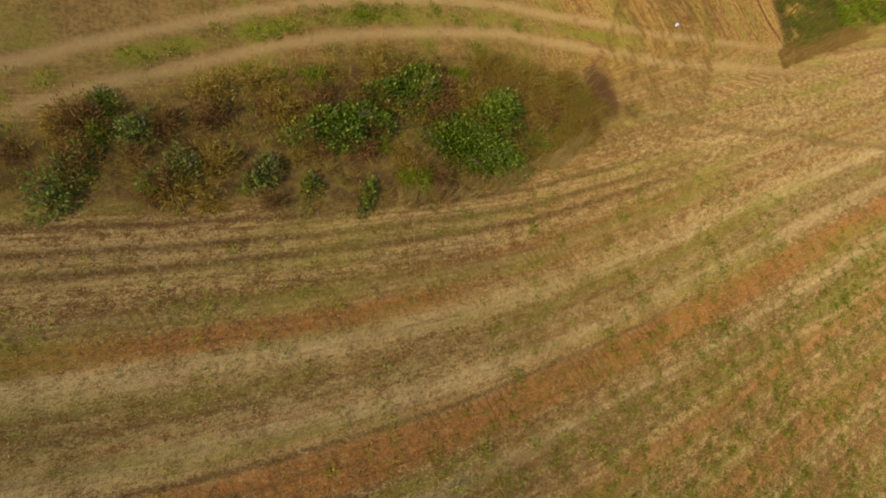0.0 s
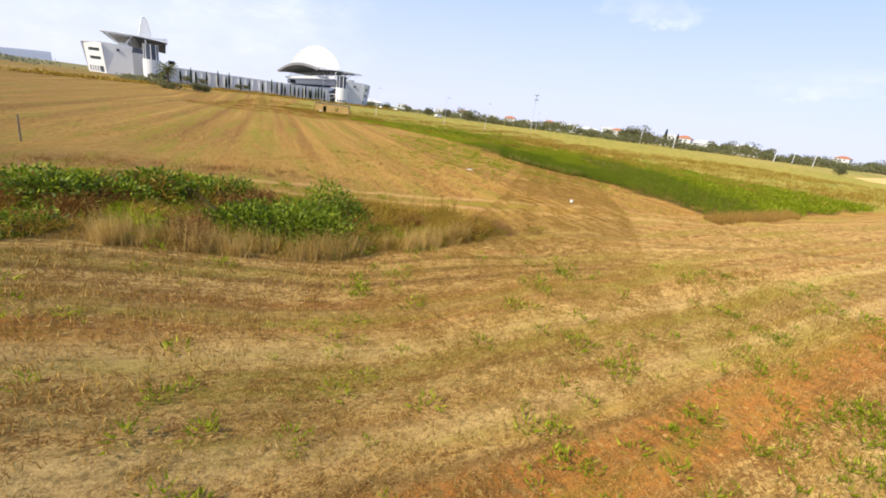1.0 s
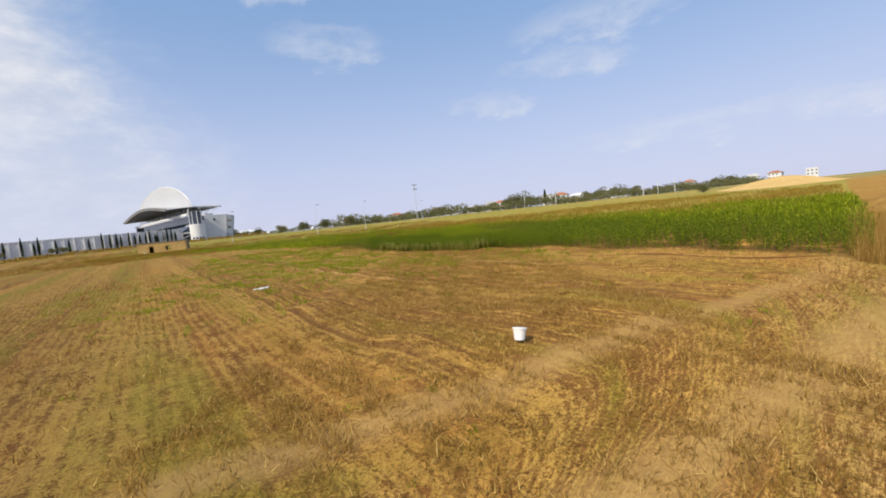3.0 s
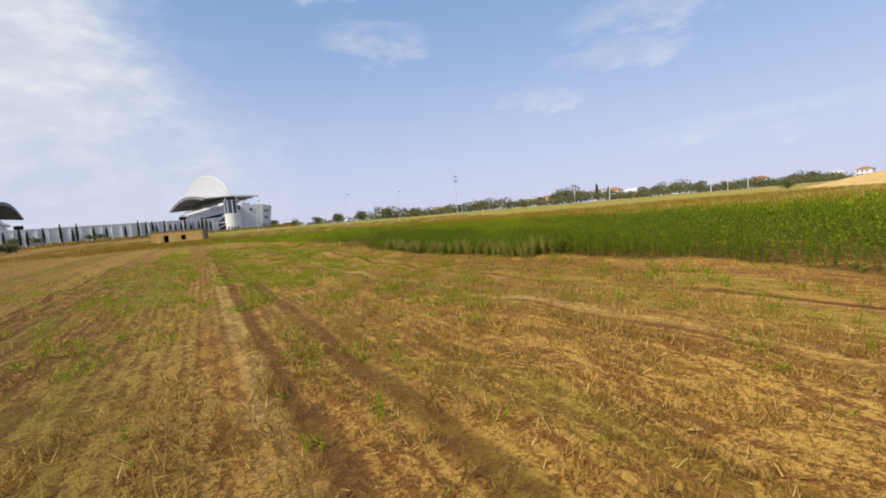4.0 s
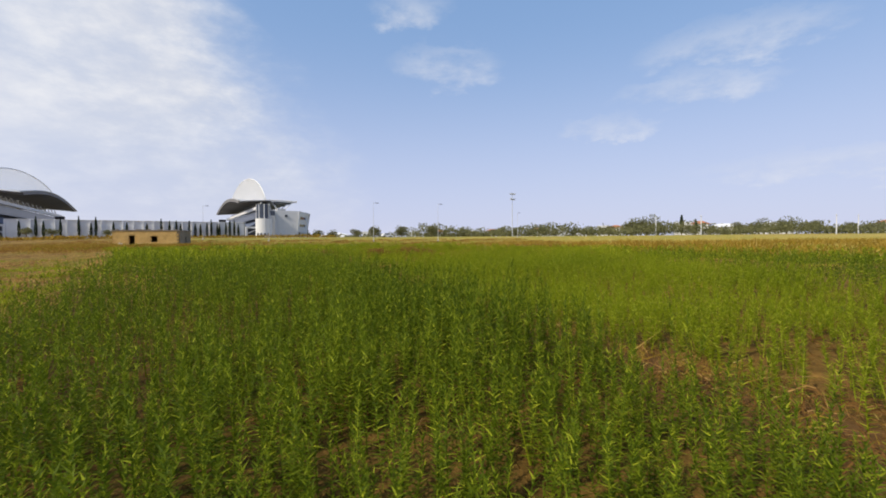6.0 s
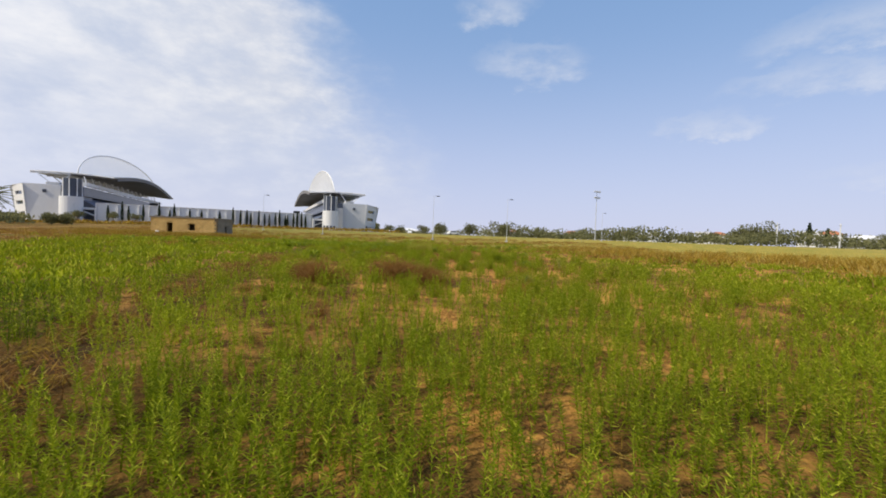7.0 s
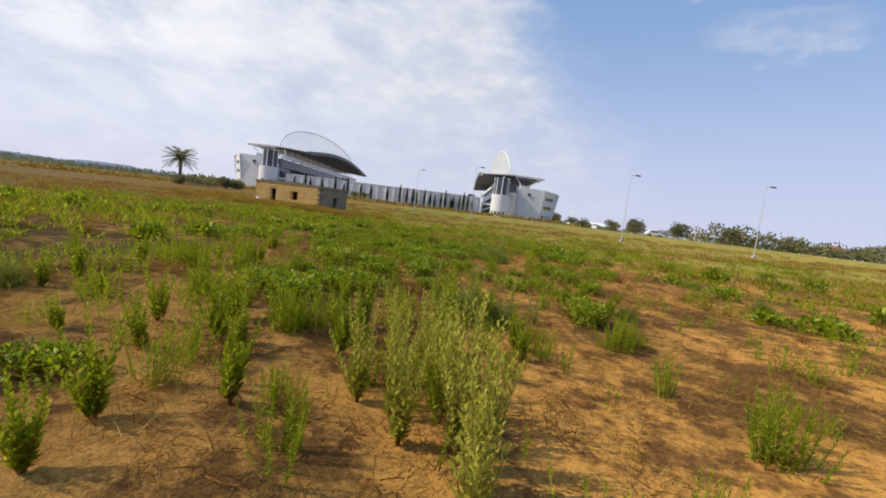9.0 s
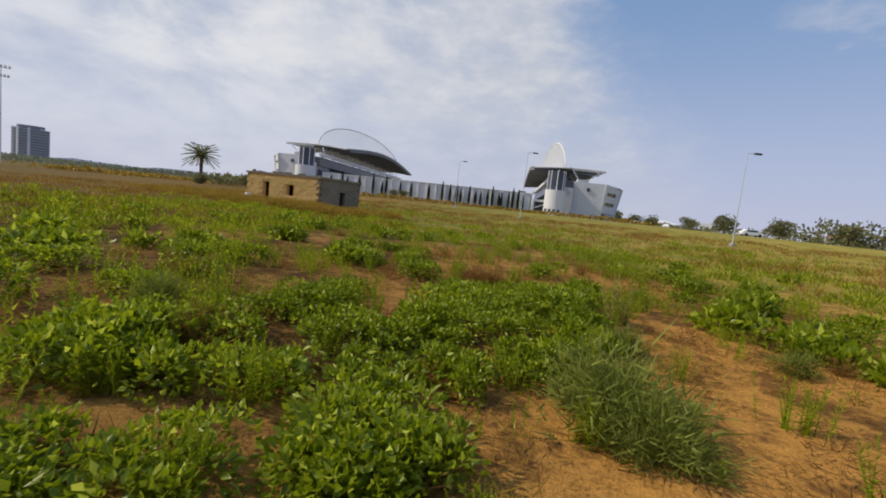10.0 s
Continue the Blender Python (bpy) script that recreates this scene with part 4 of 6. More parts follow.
def hedge(name, label, pts, width, height, seed, mat=M_FAR, leaf=1.5, per_m=3.2):
    """An uneven belt of far scrub along a line."""
    r = np.random.default_rng(seed)
    P = []
    for (x0, y0), (x1, y1) in zip(pts, pts[1:]):
        d = math.hypot(x1 - x0, y1 - y0)
        n = int(d * per_m)
        t = r.uniform(0, 1, n)
        P.append(np.stack([x0 + (x1 - x0) * t, y0 + (y1 - y0) * t], -1) + r.normal(0, width, (n, 2)))
    P = np.concatenate(P)
    hh = height * (0.62 + 0.22 * np.sin(P[:, 0] * 0.11 + seed) + 0.14 * np.sin(P[:, 0] * 0.37 + P[:, 1] * 0.2) + 0.12 * np.sin(P[:, 0] * 0.93))
    z = ground_z(P[:, 0], P[:, 1]) + np.abs(hh) * r.uniform(0.0, 1.0, len(P)) ** 0.7
    Q = np.concatenate([P, z[:, None]], 1)
    V, F = leaves(Q, r.normal(size=(len(Q), 3)) + (0, 0, 0.5), leaf * r.uniform(0.6, 1.4, len(Q)), leaf * 0.7, r)
    tagged(new(name, tri_mesh(name, V, F, mat)), label, "scrub", kind="stuff")


hedge("scrub_belt", "belt of olive scrub and low trees behind the fields", [(40, 270), (90, 262), (140, 240), (190, 235), (250, 225), (330, 235), (420, 260)], 5, 6.4, 3, M_TREE, 0.95, 60)
hedge("scrub_belt", "thin scrub along the road beyond the field", [(-30, 330), (10, 318), (60, 300), (110, 290)], 4, 3.4, 4, M_TREE, 0.7, 40)
hedge("scrub_belt", "dark hedge bank beside the palm", [(-84, 178), (-95, 190), (-110, 205), (-118, 214)], 1.6, 2.6, 5, M_TREE, 0.9, 14)
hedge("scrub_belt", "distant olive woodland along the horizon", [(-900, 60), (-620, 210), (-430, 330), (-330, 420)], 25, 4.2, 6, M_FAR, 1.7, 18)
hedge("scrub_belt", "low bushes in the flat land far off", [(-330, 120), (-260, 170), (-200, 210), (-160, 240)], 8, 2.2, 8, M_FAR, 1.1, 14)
hedge("scrub_belt", "dark field bank with weeds before the stadium", [(-125, 160), (-95, 195), (-60, 226), (-30, 240), (0, 252)], 2.2, 1.0, 9, M_OCHRE, 0.7, 26)


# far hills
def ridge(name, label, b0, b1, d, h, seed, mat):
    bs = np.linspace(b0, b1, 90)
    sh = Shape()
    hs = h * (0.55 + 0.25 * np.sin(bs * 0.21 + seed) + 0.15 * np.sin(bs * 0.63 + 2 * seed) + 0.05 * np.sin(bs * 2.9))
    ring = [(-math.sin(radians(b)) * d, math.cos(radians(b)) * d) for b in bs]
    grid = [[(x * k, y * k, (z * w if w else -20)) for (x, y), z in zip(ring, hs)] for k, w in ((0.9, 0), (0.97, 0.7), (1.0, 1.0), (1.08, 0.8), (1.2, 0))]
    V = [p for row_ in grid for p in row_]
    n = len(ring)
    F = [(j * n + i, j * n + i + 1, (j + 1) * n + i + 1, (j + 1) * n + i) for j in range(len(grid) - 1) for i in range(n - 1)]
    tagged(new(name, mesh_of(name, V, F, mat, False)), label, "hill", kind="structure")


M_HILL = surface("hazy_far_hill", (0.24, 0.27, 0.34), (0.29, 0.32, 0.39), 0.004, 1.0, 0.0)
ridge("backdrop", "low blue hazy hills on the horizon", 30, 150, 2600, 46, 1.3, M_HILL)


# sandy mound at the edge of the fields
M_SAND = surface("ochre_sandy_earth", (0.40, 0.27, 0.10), (0.52, 0.37, 0.16), 0.15, 0.95, 0.5, 0.2, c3=(0.26, 0.20, 0.07))


def mound(x0, y0, ra, rb, h, seed):
    r = np.random.default_rng(seed)
    V, F = [], []
    for j in range(9):
        q = j / 8
        for i in range(40):
            a = i * math.pi / 20
            k = 1 + 0.08 * math.sin(3 * a + seed) + 0.05 * math.sin(7 * a)
            x, y = x0 + math.cos(a) * ra * q * k, y0 + math.sin(a) * rb * q * k
            V.append((x, y, float(ground_z(x, y)) + h * (math.cos(q * math.pi) * 0.5 + 0.5) + r.uniform(-0.15, 0.15) * (1 - q) - 0.3 * q))
    for j in range(8):
        for i in range(40):
            F.append((j * 40 + i, (j + 1) * 40 + i, (j + 1) * 40 + (i + 1) % 40, j * 40 + (i + 1) % 40))
    tagged(new("earth_mound", mesh_of("earth_mound", V, F, M_SAND, True)), "low mound of ochre sandy earth behind the fields", "mound", kind="structure")


mound(232, 142, 40, 26, 4.6, 2)


# palm
def palm():
    r = np.random.default_rng(5)
    ob = thing("palm_tree", "date palm with a bare trunk and round feathery crown", "palm tree")
    part("trunk", Shape().tube([(0, 0, -0.3), (0.1, 0, 2.2), (0.05, 0.05, 5.0)], [0.34, 0.26, 0.3], 9).mesh("trunk", M_BARK), ob)
    for k in range(34):
        a = k * 2.399
        up = 1.15 - 1.75 * (k / 34)
        pts = []
        L = 2.9
        for t in np.linspace(0, 1, 7):
            pts.append(Vector((math.cos(a) * L * t * math.cos(up * (1 - 0.4 * t)), math.sin(a) * L * t * math.cos(up * (1 - 0.4 * t)), 5.0 + L * t * math.sin(up) - 0.75 * t * t)))
        P, D = [], []
        for p, q in zip(pts, pts[1:]):
            for f in np.linspace(0, 0.9, 5):
                b = p.lerp(q, f)
                d = (q - p).normalized()
                sd = d.cross(Vector((0, 0, 1))).normalized()
                for sg in (-1, 1):
                    P.append(b)
                    D.append(sd * sg + d * 0.6 - Vector((0, 0, 0.35)))
        V, F = leaves(np.array(P), np.array(D), 0.55, 0.075, r)
        Vs, Fs = sticks(np.array(pts[:-1]), np.array(pts[1:]), 0.06, r)
        part("frond", tri_mesh("frond", *merged((V, F), (Vs, Fs)), M_PALM), ob)
    return ob


p = palm()
p.matrix_world = pose(-86.2, 175.7, float(ground_z(-86.2, 175.7)), 0, 0, 20)
p.scale = (1.3, 1.3, 1.3)
shrub_p = make_tree("roadside_bush", "dark rounded bush at the foot of the palm", 2.6, 1.8, M_TREE, 41, 0.4, 900, 0.12, 0.8, 0.05)
for x, y, k in ((-85.2, 175.2, 1.0), (-87.6, 176.4, 0.8), (-79.0, 183.0, 1.3), (-76.5, 184.5, 1.1)):
    place(shrub_p, x, y, x * 31, k, sink=0.1)
parked(shrub_p)


# lamps, mast and poles
def street_lamp(h, arms=1):
    ob = thing("street_lamp", "slim grey street lamp with a flat head", "street lamp", group="street lamps")
    part("base", Shape().box(-0.25, -0.25, -0.2, 0.25, 0.25, 0.25, 0.04).mesh("base", M_CONCRETE_GREY), ob)
    part("pole", Shape().tube([(0, 0, 0.2), (0, 0, h * 0.5), (0, 0, h)], [0.07, 0.05, 0.035], 8).mesh("pole", M_GALV), ob)
    for k in range(arms):
        s = 1 if k == 0 else -1
        arm = part("arm", Shape().tube([(0, 0, h - 0.05), (s * 0.5, 0, h + 0.05), (s * 0.9, 0, h + 0.06)], 0.04, 6).mesh("arm", M_GALV), ob)
        part("lamp_head", Shape().box(min(s * 0.8, s * 1.6), -0.17, h - 0.02, max(s * 0.8, s * 1.6), 0.17, h + 0.14, 0.04).mesh("lamp_head", M_BLACK), arm, "dark flat lamp head")
    return ob


lamp = street_lamp(10.2)
for x, y, h in ((14.4, 176.0, 1.0), (-12.9, 182.6, 1.0), (-35.5, 203.0, 1.0), (32.2, 178.3, 1.0), (70, 215, 0.9)):
    place(lamp, x, y, 35, (1, 1, h))
parked(lamp)


def flood_mast(h, label):
    ob = thing("floodlight_mast", label, "floodlight mast")
    part("pole", Shape().tube([(0, 0, -0.3), (0, 0, h * 0.5), (0, 0, h)], [0.20, 0.15, 0.10], 10).mesh("pole", M_GALV), ob)
    for k, (w, z) in enumerate(((1.8, h - 0.3), (1.6, h - 2.6))):
        bar = part("crossbar", Shape().box(-w, -0.07, z - 0.07, w, 0.07, z + 0.07).mesh("crossbar", M_GALV), ob)
        for j in range(5):
            x = -w + 0.2 + j * (2 * w - 0.4) / 4
            part("floodlight", Shape().box(x - 0.22, -0.42, z + 0.05, x + 0.22, -0.05, z + 0.55, 0.05).mesh("floodlight", M_GALV), bar, "square floodlight")
    return ob


m = flood_mast(18.6, "tall white floodlight mast beside the far road")
m.matrix_world = pose(77, 239, float(ground_z(77, 239)), 0, 0, 30)
m = flood_mast(25, "tall grey floodlight mast with a lattice of lamps")
m.matrix_world = pose(-150, 160, float(ground_z(-150, 160)), 0, 0, 75)
pole = thing("utility_pole", "pale concrete utility pole", "pole", group="utility poles")
part("shaft", Shape().tube([(0, 0, -0.3), (0, 0, 9)], [0.26, 0.17], 8).mesh("shaft", M_CONCRETE), pole)
part("crossarm", Shape().box(-1.0, -0.08, 8.2, 1.0, 0.08, 8.4).mesh("crossarm", M_GALV), pole)
for x, y in ((146, 236), (222, 215), (239, 218), (163, 228), (250, 214)):
    place(pole, x, y, 20, 1.0)
parked(pole)


# high-rise far off
def high_rise():
    ob = thing("high_rise", "blue-grey residential tower block far off in haze", "tower block")
    ring = [(17 * math.cos(a) + 5 * math.copysign(1, math.cos(a)), 15 * math.sin(a)) for a in np.linspace(0, 2 * math.pi, 17)[:-1]]
    part("body", Shape().prism(ring, 0, 54).prism([(x * 0.75, y * 0.75) for x, y in ring], 54, 58).mesh("body", M_TOWER), ob)
    fl = Shape().prism([(x * 1.03, y * 1.03) for x, y in ring], 0, 0.7).mesh("balcony", M_CONCRETE_GREY)
    for k in range(16):
        part("balcony", fl, ob).location = (0, 0, 3.3 * (k + 1))
    for a in (-1.9, -1.2, -2.6, -0.4, 2.8):
        part("bay", Shape().box(-1.6, -1.2, 0, 1.6, 1.2, 55).mesh("bay", M_CONCRETE), ob, "pale projecting bay").matrix_local = pose(20 * math.cos(a), 15.5 * math.sin(a), 0, 0, 0, math.degrees(a) + 90)
    return ob


hr = high_rise()
hr.matrix_world = pose(9.8 - 640 * math.sin(radians(73.4)), 118 + 640 * math.cos(radians(73.4)), -12, 0, 0, 40)
hr.scale = (0.72, 0.72, 0.86)


# white houses on the skyline
def villa(w, d, h, roof):
    ob = thing("house", "white suburban house among trees on the skyline", "house", group="skyline houses")
    part("wall_body", Shape().box(-w / 2, -d / 2, -4.0, w / 2, d / 2, h, 0.1).mesh("wall_body", M_CONCRETE), ob)
    if roof == "hip":
        part("roof", Shape().prism([(-w * 0.55, -d * 0.55), (w * 0.55, -d * 0.55), (w * 0.55, d * 0.55), (-w * 0.55, d * 0.55)], h + 0.003, h + 2.2, 0.25).mesh("roof", M_CONCRETE if w > 14 else M_RED), ob)
    else:
        part("parapet", Shape().box(-w / 2 - 0.15, -d / 2 - 0.15, h + 0.003, w / 2 + 0.15, d / 2 + 0.15, h + 0.6).mesh("parapet", M_CONCRETE), ob)
    for k in range(int(w // 3)):
        for z in np.arange(1.0, h - 1, 3.0):
            part("window", Shape().box(-w / 2 + 1 + k * 3, -d / 2 - 0.04, z, -w / 2 + 2.2 + k * 3, -d / 2 + 0.05, z + 1.3).mesh("window", M_GLASS), ob)
    return ob


protos = [villa(11, 9, 6, "hip"), villa(9, 8, 6.5, "flat"), villa(20, 12, 5, "hip")]
for b, d, k, zz in ((-16, 420, 1, 0), (-18.5, 410, 0, 0), (-21, 430, 1, 0), (-27, 400, 1, 1), (-29.2, 410, 2, 0), (-31.6, 400, 1, 2), (-33, 395, 0, 1), (-39.6, 330, 1, 1), (-41.3, 345, 0, 1), (-43.5, 350, 2, 0), (-47.6, 380, 2, 1),
                    (-12, 420, 0, 0), (-8.5, 430, 1, 0), (-62, 520, 1, 2), (-64, 520, 0, 2), (-67, 520, 1, 2), (-24, 430, 0, 1), (-25.4, 420, 1, 1), (1, 420, 2, -1), (-3, 380, 1, -1), (-56, 480, 0, 2)):
    x, y = -math.sin(radians(b)) * d, 40 + math.cos(radians(b)) * d
    place(protos[k], x, y, b + 12 * (k - 1), 1.0, z=float(ground_z(x, y)) + zz)
parked(*protos)


# derelict stone house in the field
def stone_block(w, h, d, r):
    j = lambda s: r.uniform(-s, s)
    sh = Shape()
    sh.put([(-w / 2 + j(.02), -d + j(.03), j(.015)), (w / 2 + j(.02), -d + j(.03), j(.015)), (w / 2 + j(.02), 0, 0), (-w / 2 + j(.02), 0, 0),
            (-w / 2 + j(.02), -d + j(.03), h + j(.015)), (w / 2 + j(.02), -d + j(.03), h + j(.015)), (w / 2, 0, h), (-w / 2, 0, h)],
           [(3, 2, 1, 0), (4, 5, 6, 7), (0, 1, 5, 4), (1, 2, 6, 5), (2, 3, 7, 6), (3, 0, 4, 7)])
    return sh


def ruin():
    r = random.Random(3)
    ob = thing("stone_house", "derelict flat-roofed yellow limestone house with empty openings", "house")
    W_, D_, H_ = 11.0, 6.2, 2.75
    walls = {"front": (Matrix.Identity(4), W_, [(2.6, 3.6, 0.0, 1.95), (6.2, 7.3, 0.7, 1.8)], M_STONE),
             # side and back turn from the sun: their shade is this darker colour
             "side": (Matrix.Translation((W_, 0, 0)) @ Matrix.Rotation(math.pi / 2, 4, "Z"), D_, [(3.0, 3.9, 0.0, 1.6)], M_STONE_GREY),
             "back": (Matrix.Translation((W_, D_, 0)) @ Matrix.Rotation(math.pi, 4, "Z"), W_, [(4, 5, 0.6, 1.7)], M_STONE_GREY),
             "end": (Matrix.Translation((0, D_, 0)) @ Matrix.Rotation(-math.pi / 2, 4, "Z"), D_, [], M_STONE)}
    blocks = [stone_block(0.62, 0.30, 0.07, r) for _ in range(5)]
    for key, (mtx, L, holes, mat) in walls.items():
        sh = Shape()
        xs = sorted({0.0, L, *(h[0] for h in holes), *(h[1] for h in holes)})
        zs = sorted({-0.4, H_, *(h[2] for h in holes), *(h[3] for h in holes)})
        for a, b in zip(xs, xs[1:]):
            for c, d in zip(zs, zs[1:]):
                if not any(h[0] <= a and b <= h[1] and h[2] - 0.5 <= c and d <= h[3] for h in holes):
                    sh.box(a, 0.0, c, b, 0.42, d)
        me = sh.mesh("wall", mat)
        bm = bmesh.new()
        bm.from_mesh(me)
        bmesh.ops.remove_doubles(bm, verts=bm.verts, dist=0.001)
        bm.to_mesh(me)
        bm.free()
        me.transform(mtx)
        wall_ = part("wall", me, ob, "stone wall with rough openings")
        if key in ("front", "side"):
            meshes = [b_.mesh("stone", mat) for b_ in blocks]
            for me_ in meshes:
                me_.transform(mtx.to_3x3().to_4x4())
            z = 0.0
            row_ = 0
            while z < H_ - 0.3:
                x = 0.32 + (0.3 if row_ % 2 else 0.0)
                while x < L - 0.3:
                    if not any(h[0] - 0.34 < x < h[1] + 0.34 and z + 0.3 > h[2] and z < h[3] for h in holes):
                        s = part("stone", r.choice(meshes), wall_)
                        s.location = mtx @ Vector((x, -0.003, z))
                    x += 0.64
                z += 0.315
                row_ += 1
    sl = Shape()
    sl.box(-0.15, -0.15, H_ + 0.003, W_ + 0.15, D_ + 0.15, H_ + 0.2, 0.05)
    part("roof_slab", sl.mesh("roof_slab", M_STONE_GREY), ob, "weathered flat concrete roof")
    for k in range(16):
        x = r.uniform(0.3, W_ - 0.3)
        part("rubble", stone_block(r.uniform(.2, .5), r.uniform(.1, .25), .3, r).mesh("rubble", M_STONE_GREY), ob).location = (x, r.uniform(0.3, 1.2), H_ + 0.2)
    return ob


h = ruin()
h.matrix_world = pose(-33.8, 149.9, -0.3, 0, 0, 2)
crate = thing("white_drum", "white plastic drum beside the stone house", "drum")
part("body", Shape().tube([(0, 0, 0), (0, 0, 0.1), (0, 0, 0.75), (0, 0, 0.85)], [0.28, 0.32, 0.32, 0.27], 14).mesh("body", M_WHITE), crate)
crate.matrix_world = pose(-31.9, 148.7, float(ground_z(-31.9, 148.7)))


def car():
    ob = thing("parked_car", "white car parked beside the street lamp", "car", group="parked cars")
    prof = [(-2.1, 0.35), (2.1, 0.35), (2.15, 0.75), (1.5, 0.92), (0.9, 1.42), (-1.2, 1.46), (-1.95, 1.0), (-2.15, 0.8)]
    n = len(prof)
    V = [(x, -0.85, z) for x, z in prof] + [(x, 0.85, z) for x, z in prof]
    part("body", mesh_of("body", V, [tuple(range(n)), tuple(range(n, 2 * n))[::-1]] + [(i, n + i, n + (i + 1) % n, (i + 1) % n) for i in range(n)], M_WHITE), ob)
    for s in (-1, 1):
        part("side_window", Shape().box(-1.3, min(s * 0.84, s * 0.88), 0.98, 0.85, max(s * 0.84, s * 0.88), 1.36).mesh("side_window", M_GLASS), ob)
        for x in (-1.35, 1.35):
            wh = Shape().tube([(x, s * 0.70, 0.33), (x, s * 0.9, 0.33)], 0.33, 14).mesh("wheel", M_BLACK)
            part("wheel", wh, ob)
    return ob


c0 = car()
for x, y, a in ((22.0, 233, 20), (-6, 282, 70), (3, 288, 100)):
    place(c0, x, y, a, 1)
parked(c0)

# things lying in the stubble
bin_ = thing("plastic_bucket", "white plastic bucket lying in the stubble", "bucket")
part("shell", Shape().tube([(0, 0, 0), (0, 0, 0.02), (0, 0, 0.34), (0, 0, 0.36)], [0.15, 0.16, 0.2, 0.21], 18).mesh("shell", M_WHITE), bin_)
part("rim", Shape().tube([(0, 0, 0.33), (0, 0, 0.37)], 0.225, 18).mesh("rim", M_WHITE), bin_)
bin_.matrix_world = pose(-4.7, 26.4, float(ground_z(-4.7, 26.4)) + 0.05, 0, 12, 30)
bin_.scale = (0.55, 0.55, 0.55)
slab = thing("foam_board", "white foam board lying on the stubble", "board")
part("sheet", Shape().box(-0.55, -0.3, 0.0, 0.55, 0.3, 0.06, 0.05).mesh("sheet", M_WHITE), slab)
part("broken_corner", Shape().put([(0.5, -0.2, 0.0), (0.78, -0.05, 0.0), (0.5, 0.15, 0.0), (0.5, -0.2, 0.05), (0.74, -0.05, 0.1), (0.5, 0.15, 0.05)], [(2, 1, 0), (3, 4, 5), (0, 1, 4, 3), (1, 2, 5, 4), (2, 0, 3, 5)]).mesh("broken_corner", M_WHITE), slab)
slab.matrix_world = pose(-8.3, 42.3, float(ground_z(-8.3, 42.3)) + 0.05, 3, -2, 25)
slab.scale = (0.52, 0.52, 0.6)
post = thing("wooden_post", "grey weathered wooden post standing in the field", "post")
part("stake", Shape().tube([(0, 0, -0.3), (0.02, 0, 0.8), (0.05, 0, 1.7)], [0.06, 0.055, 0.045], 7).mesh("stake", M_WOOD), post)
post.matrix_world = pose(-40.9, 30.5, float(ground_z(-40.9, 30.5)))


# ---- plants of the field ----
LANE = np.array([(-21, -4), (-20, -1), (-16, 7), (-6, 25), (1, 40), (6, 52), (12, 68), (15.5, 82), (16.3, 92), (15, 103), (12, 113), (8, 123), (4, 132)])  # a strip of the field


def lane_distance(x, y):
    P = np.stack([x, y], -1)
    best = np.full(len(P), 1e9)
    for a, b in zip(LANE, LANE[1:]):
        ab = b - a
        t = np.clip(((P - a) @ ab) / (ab @ ab), 0, 1)
        best = np.minimum(best, np.linalg.norm(P - (a + t[:, None] * ab), axis=1))
    return best


def patchy(x, y, size, seed):
    """Soft patches between 0 and 1."""
    r = np.random.default_rng(seed)
    v = 0
    for k in range(7):
        a = r.uniform(0, 6.283)
        f = (1.0 + 0.55 * k) / size
        v = v + np.sin((x * math.cos(a) + y * math.sin(a)) * f * 2 + r.uniform(0, 6.28)) / (1 + 0.35 * k)
    return 0.5 + 0.5 * np.tanh(v * 0.75)


def sow(n, box, keep, seed):
    """Random places in a box, kept with the chance that keep gives."""
    r = np.random.default_rng(seed)
    x, y = r.uniform(box[0], box[2], n), r.uniform(box[1], box[3], n)
    ok = r.uniform(0, 1, n) < keep(x, y)
    return x[ok], y[ok], r


def in_strip(x, y, m=0.0):
    return (x > weed_edge(y) + m) & (y > 26.0 + 0.41 * (x - 7) + m)


def thicket_depth(x, y):
    """How far inside the thicket's outline a place lies."""
    return np.minimum(y - np.interp(x, THICKET_X, THICKET_LO), np.interp(x, THICKET_X, THICKET_HI) - y)


def in_thicket(x, y):
    return thicket_depth(x, y) > 0.5 - 1.1 * patchy(x, y, 1.4, 37)


def track_gap(x, y):
    return np.abs(x - (13.2 - (y - 64) * 0.205) + 0.5 * (patchy(x, y, 1.0, 39) - 0.5)) < 0.15 + 0.75 * patchy(x, y, 1.3, 38)


# patterns
def blades(A, B, Wa, r):
    """Slim pointed blades from A to B, one triangle each."""
    A, B = np.asarray(A, float), np.asarray(B, float)
    n = len(A)
    s1 = np.cross(B - A, r.normal(size=(n, 3)))
    s1 /= np.linalg.norm(s1, axis=1, keepdims=True) + 1e-9
    w = np.broadcast_to(Wa, n)[:, None] * 0.5
    return np.stack([A - s1 * w, A + s1 * w, B], 1).reshape(-1, 3), np.arange(3 * n).reshape(-1, 3)


def straw_tuft(seed, n=14, h=0.14, w=0.012, spread=0.07):
    r = np.random.default_rng(seed)
    A = np.concatenate([r.normal(0, spread, (n, 2)), np.full((n, 1), -0.02)], 1)
    B = A + np.concatenate([r.normal(0, 0.05, (n, 2)), r.uniform(0.45, 1.15, (n, 1)) * h], 1)
    return blades(A, B, w, r)


def lying_straw(seed, n=14, L=0.13, w=0.0075):
    r = np.random.default_rng(seed)
    A = np.concatenate([r.normal(0, 0.15, (n, 2)), r.uniform(0.005, 0.05, (n, 1))], 1)
    a = r.uniform(0, 6.28, n)
    B = A + np.stack([np.cos(a) * L, np.sin(a) * L, r.uniform(-0.02, 0.05, n)], -1)
    return blades(A, B, w, r)


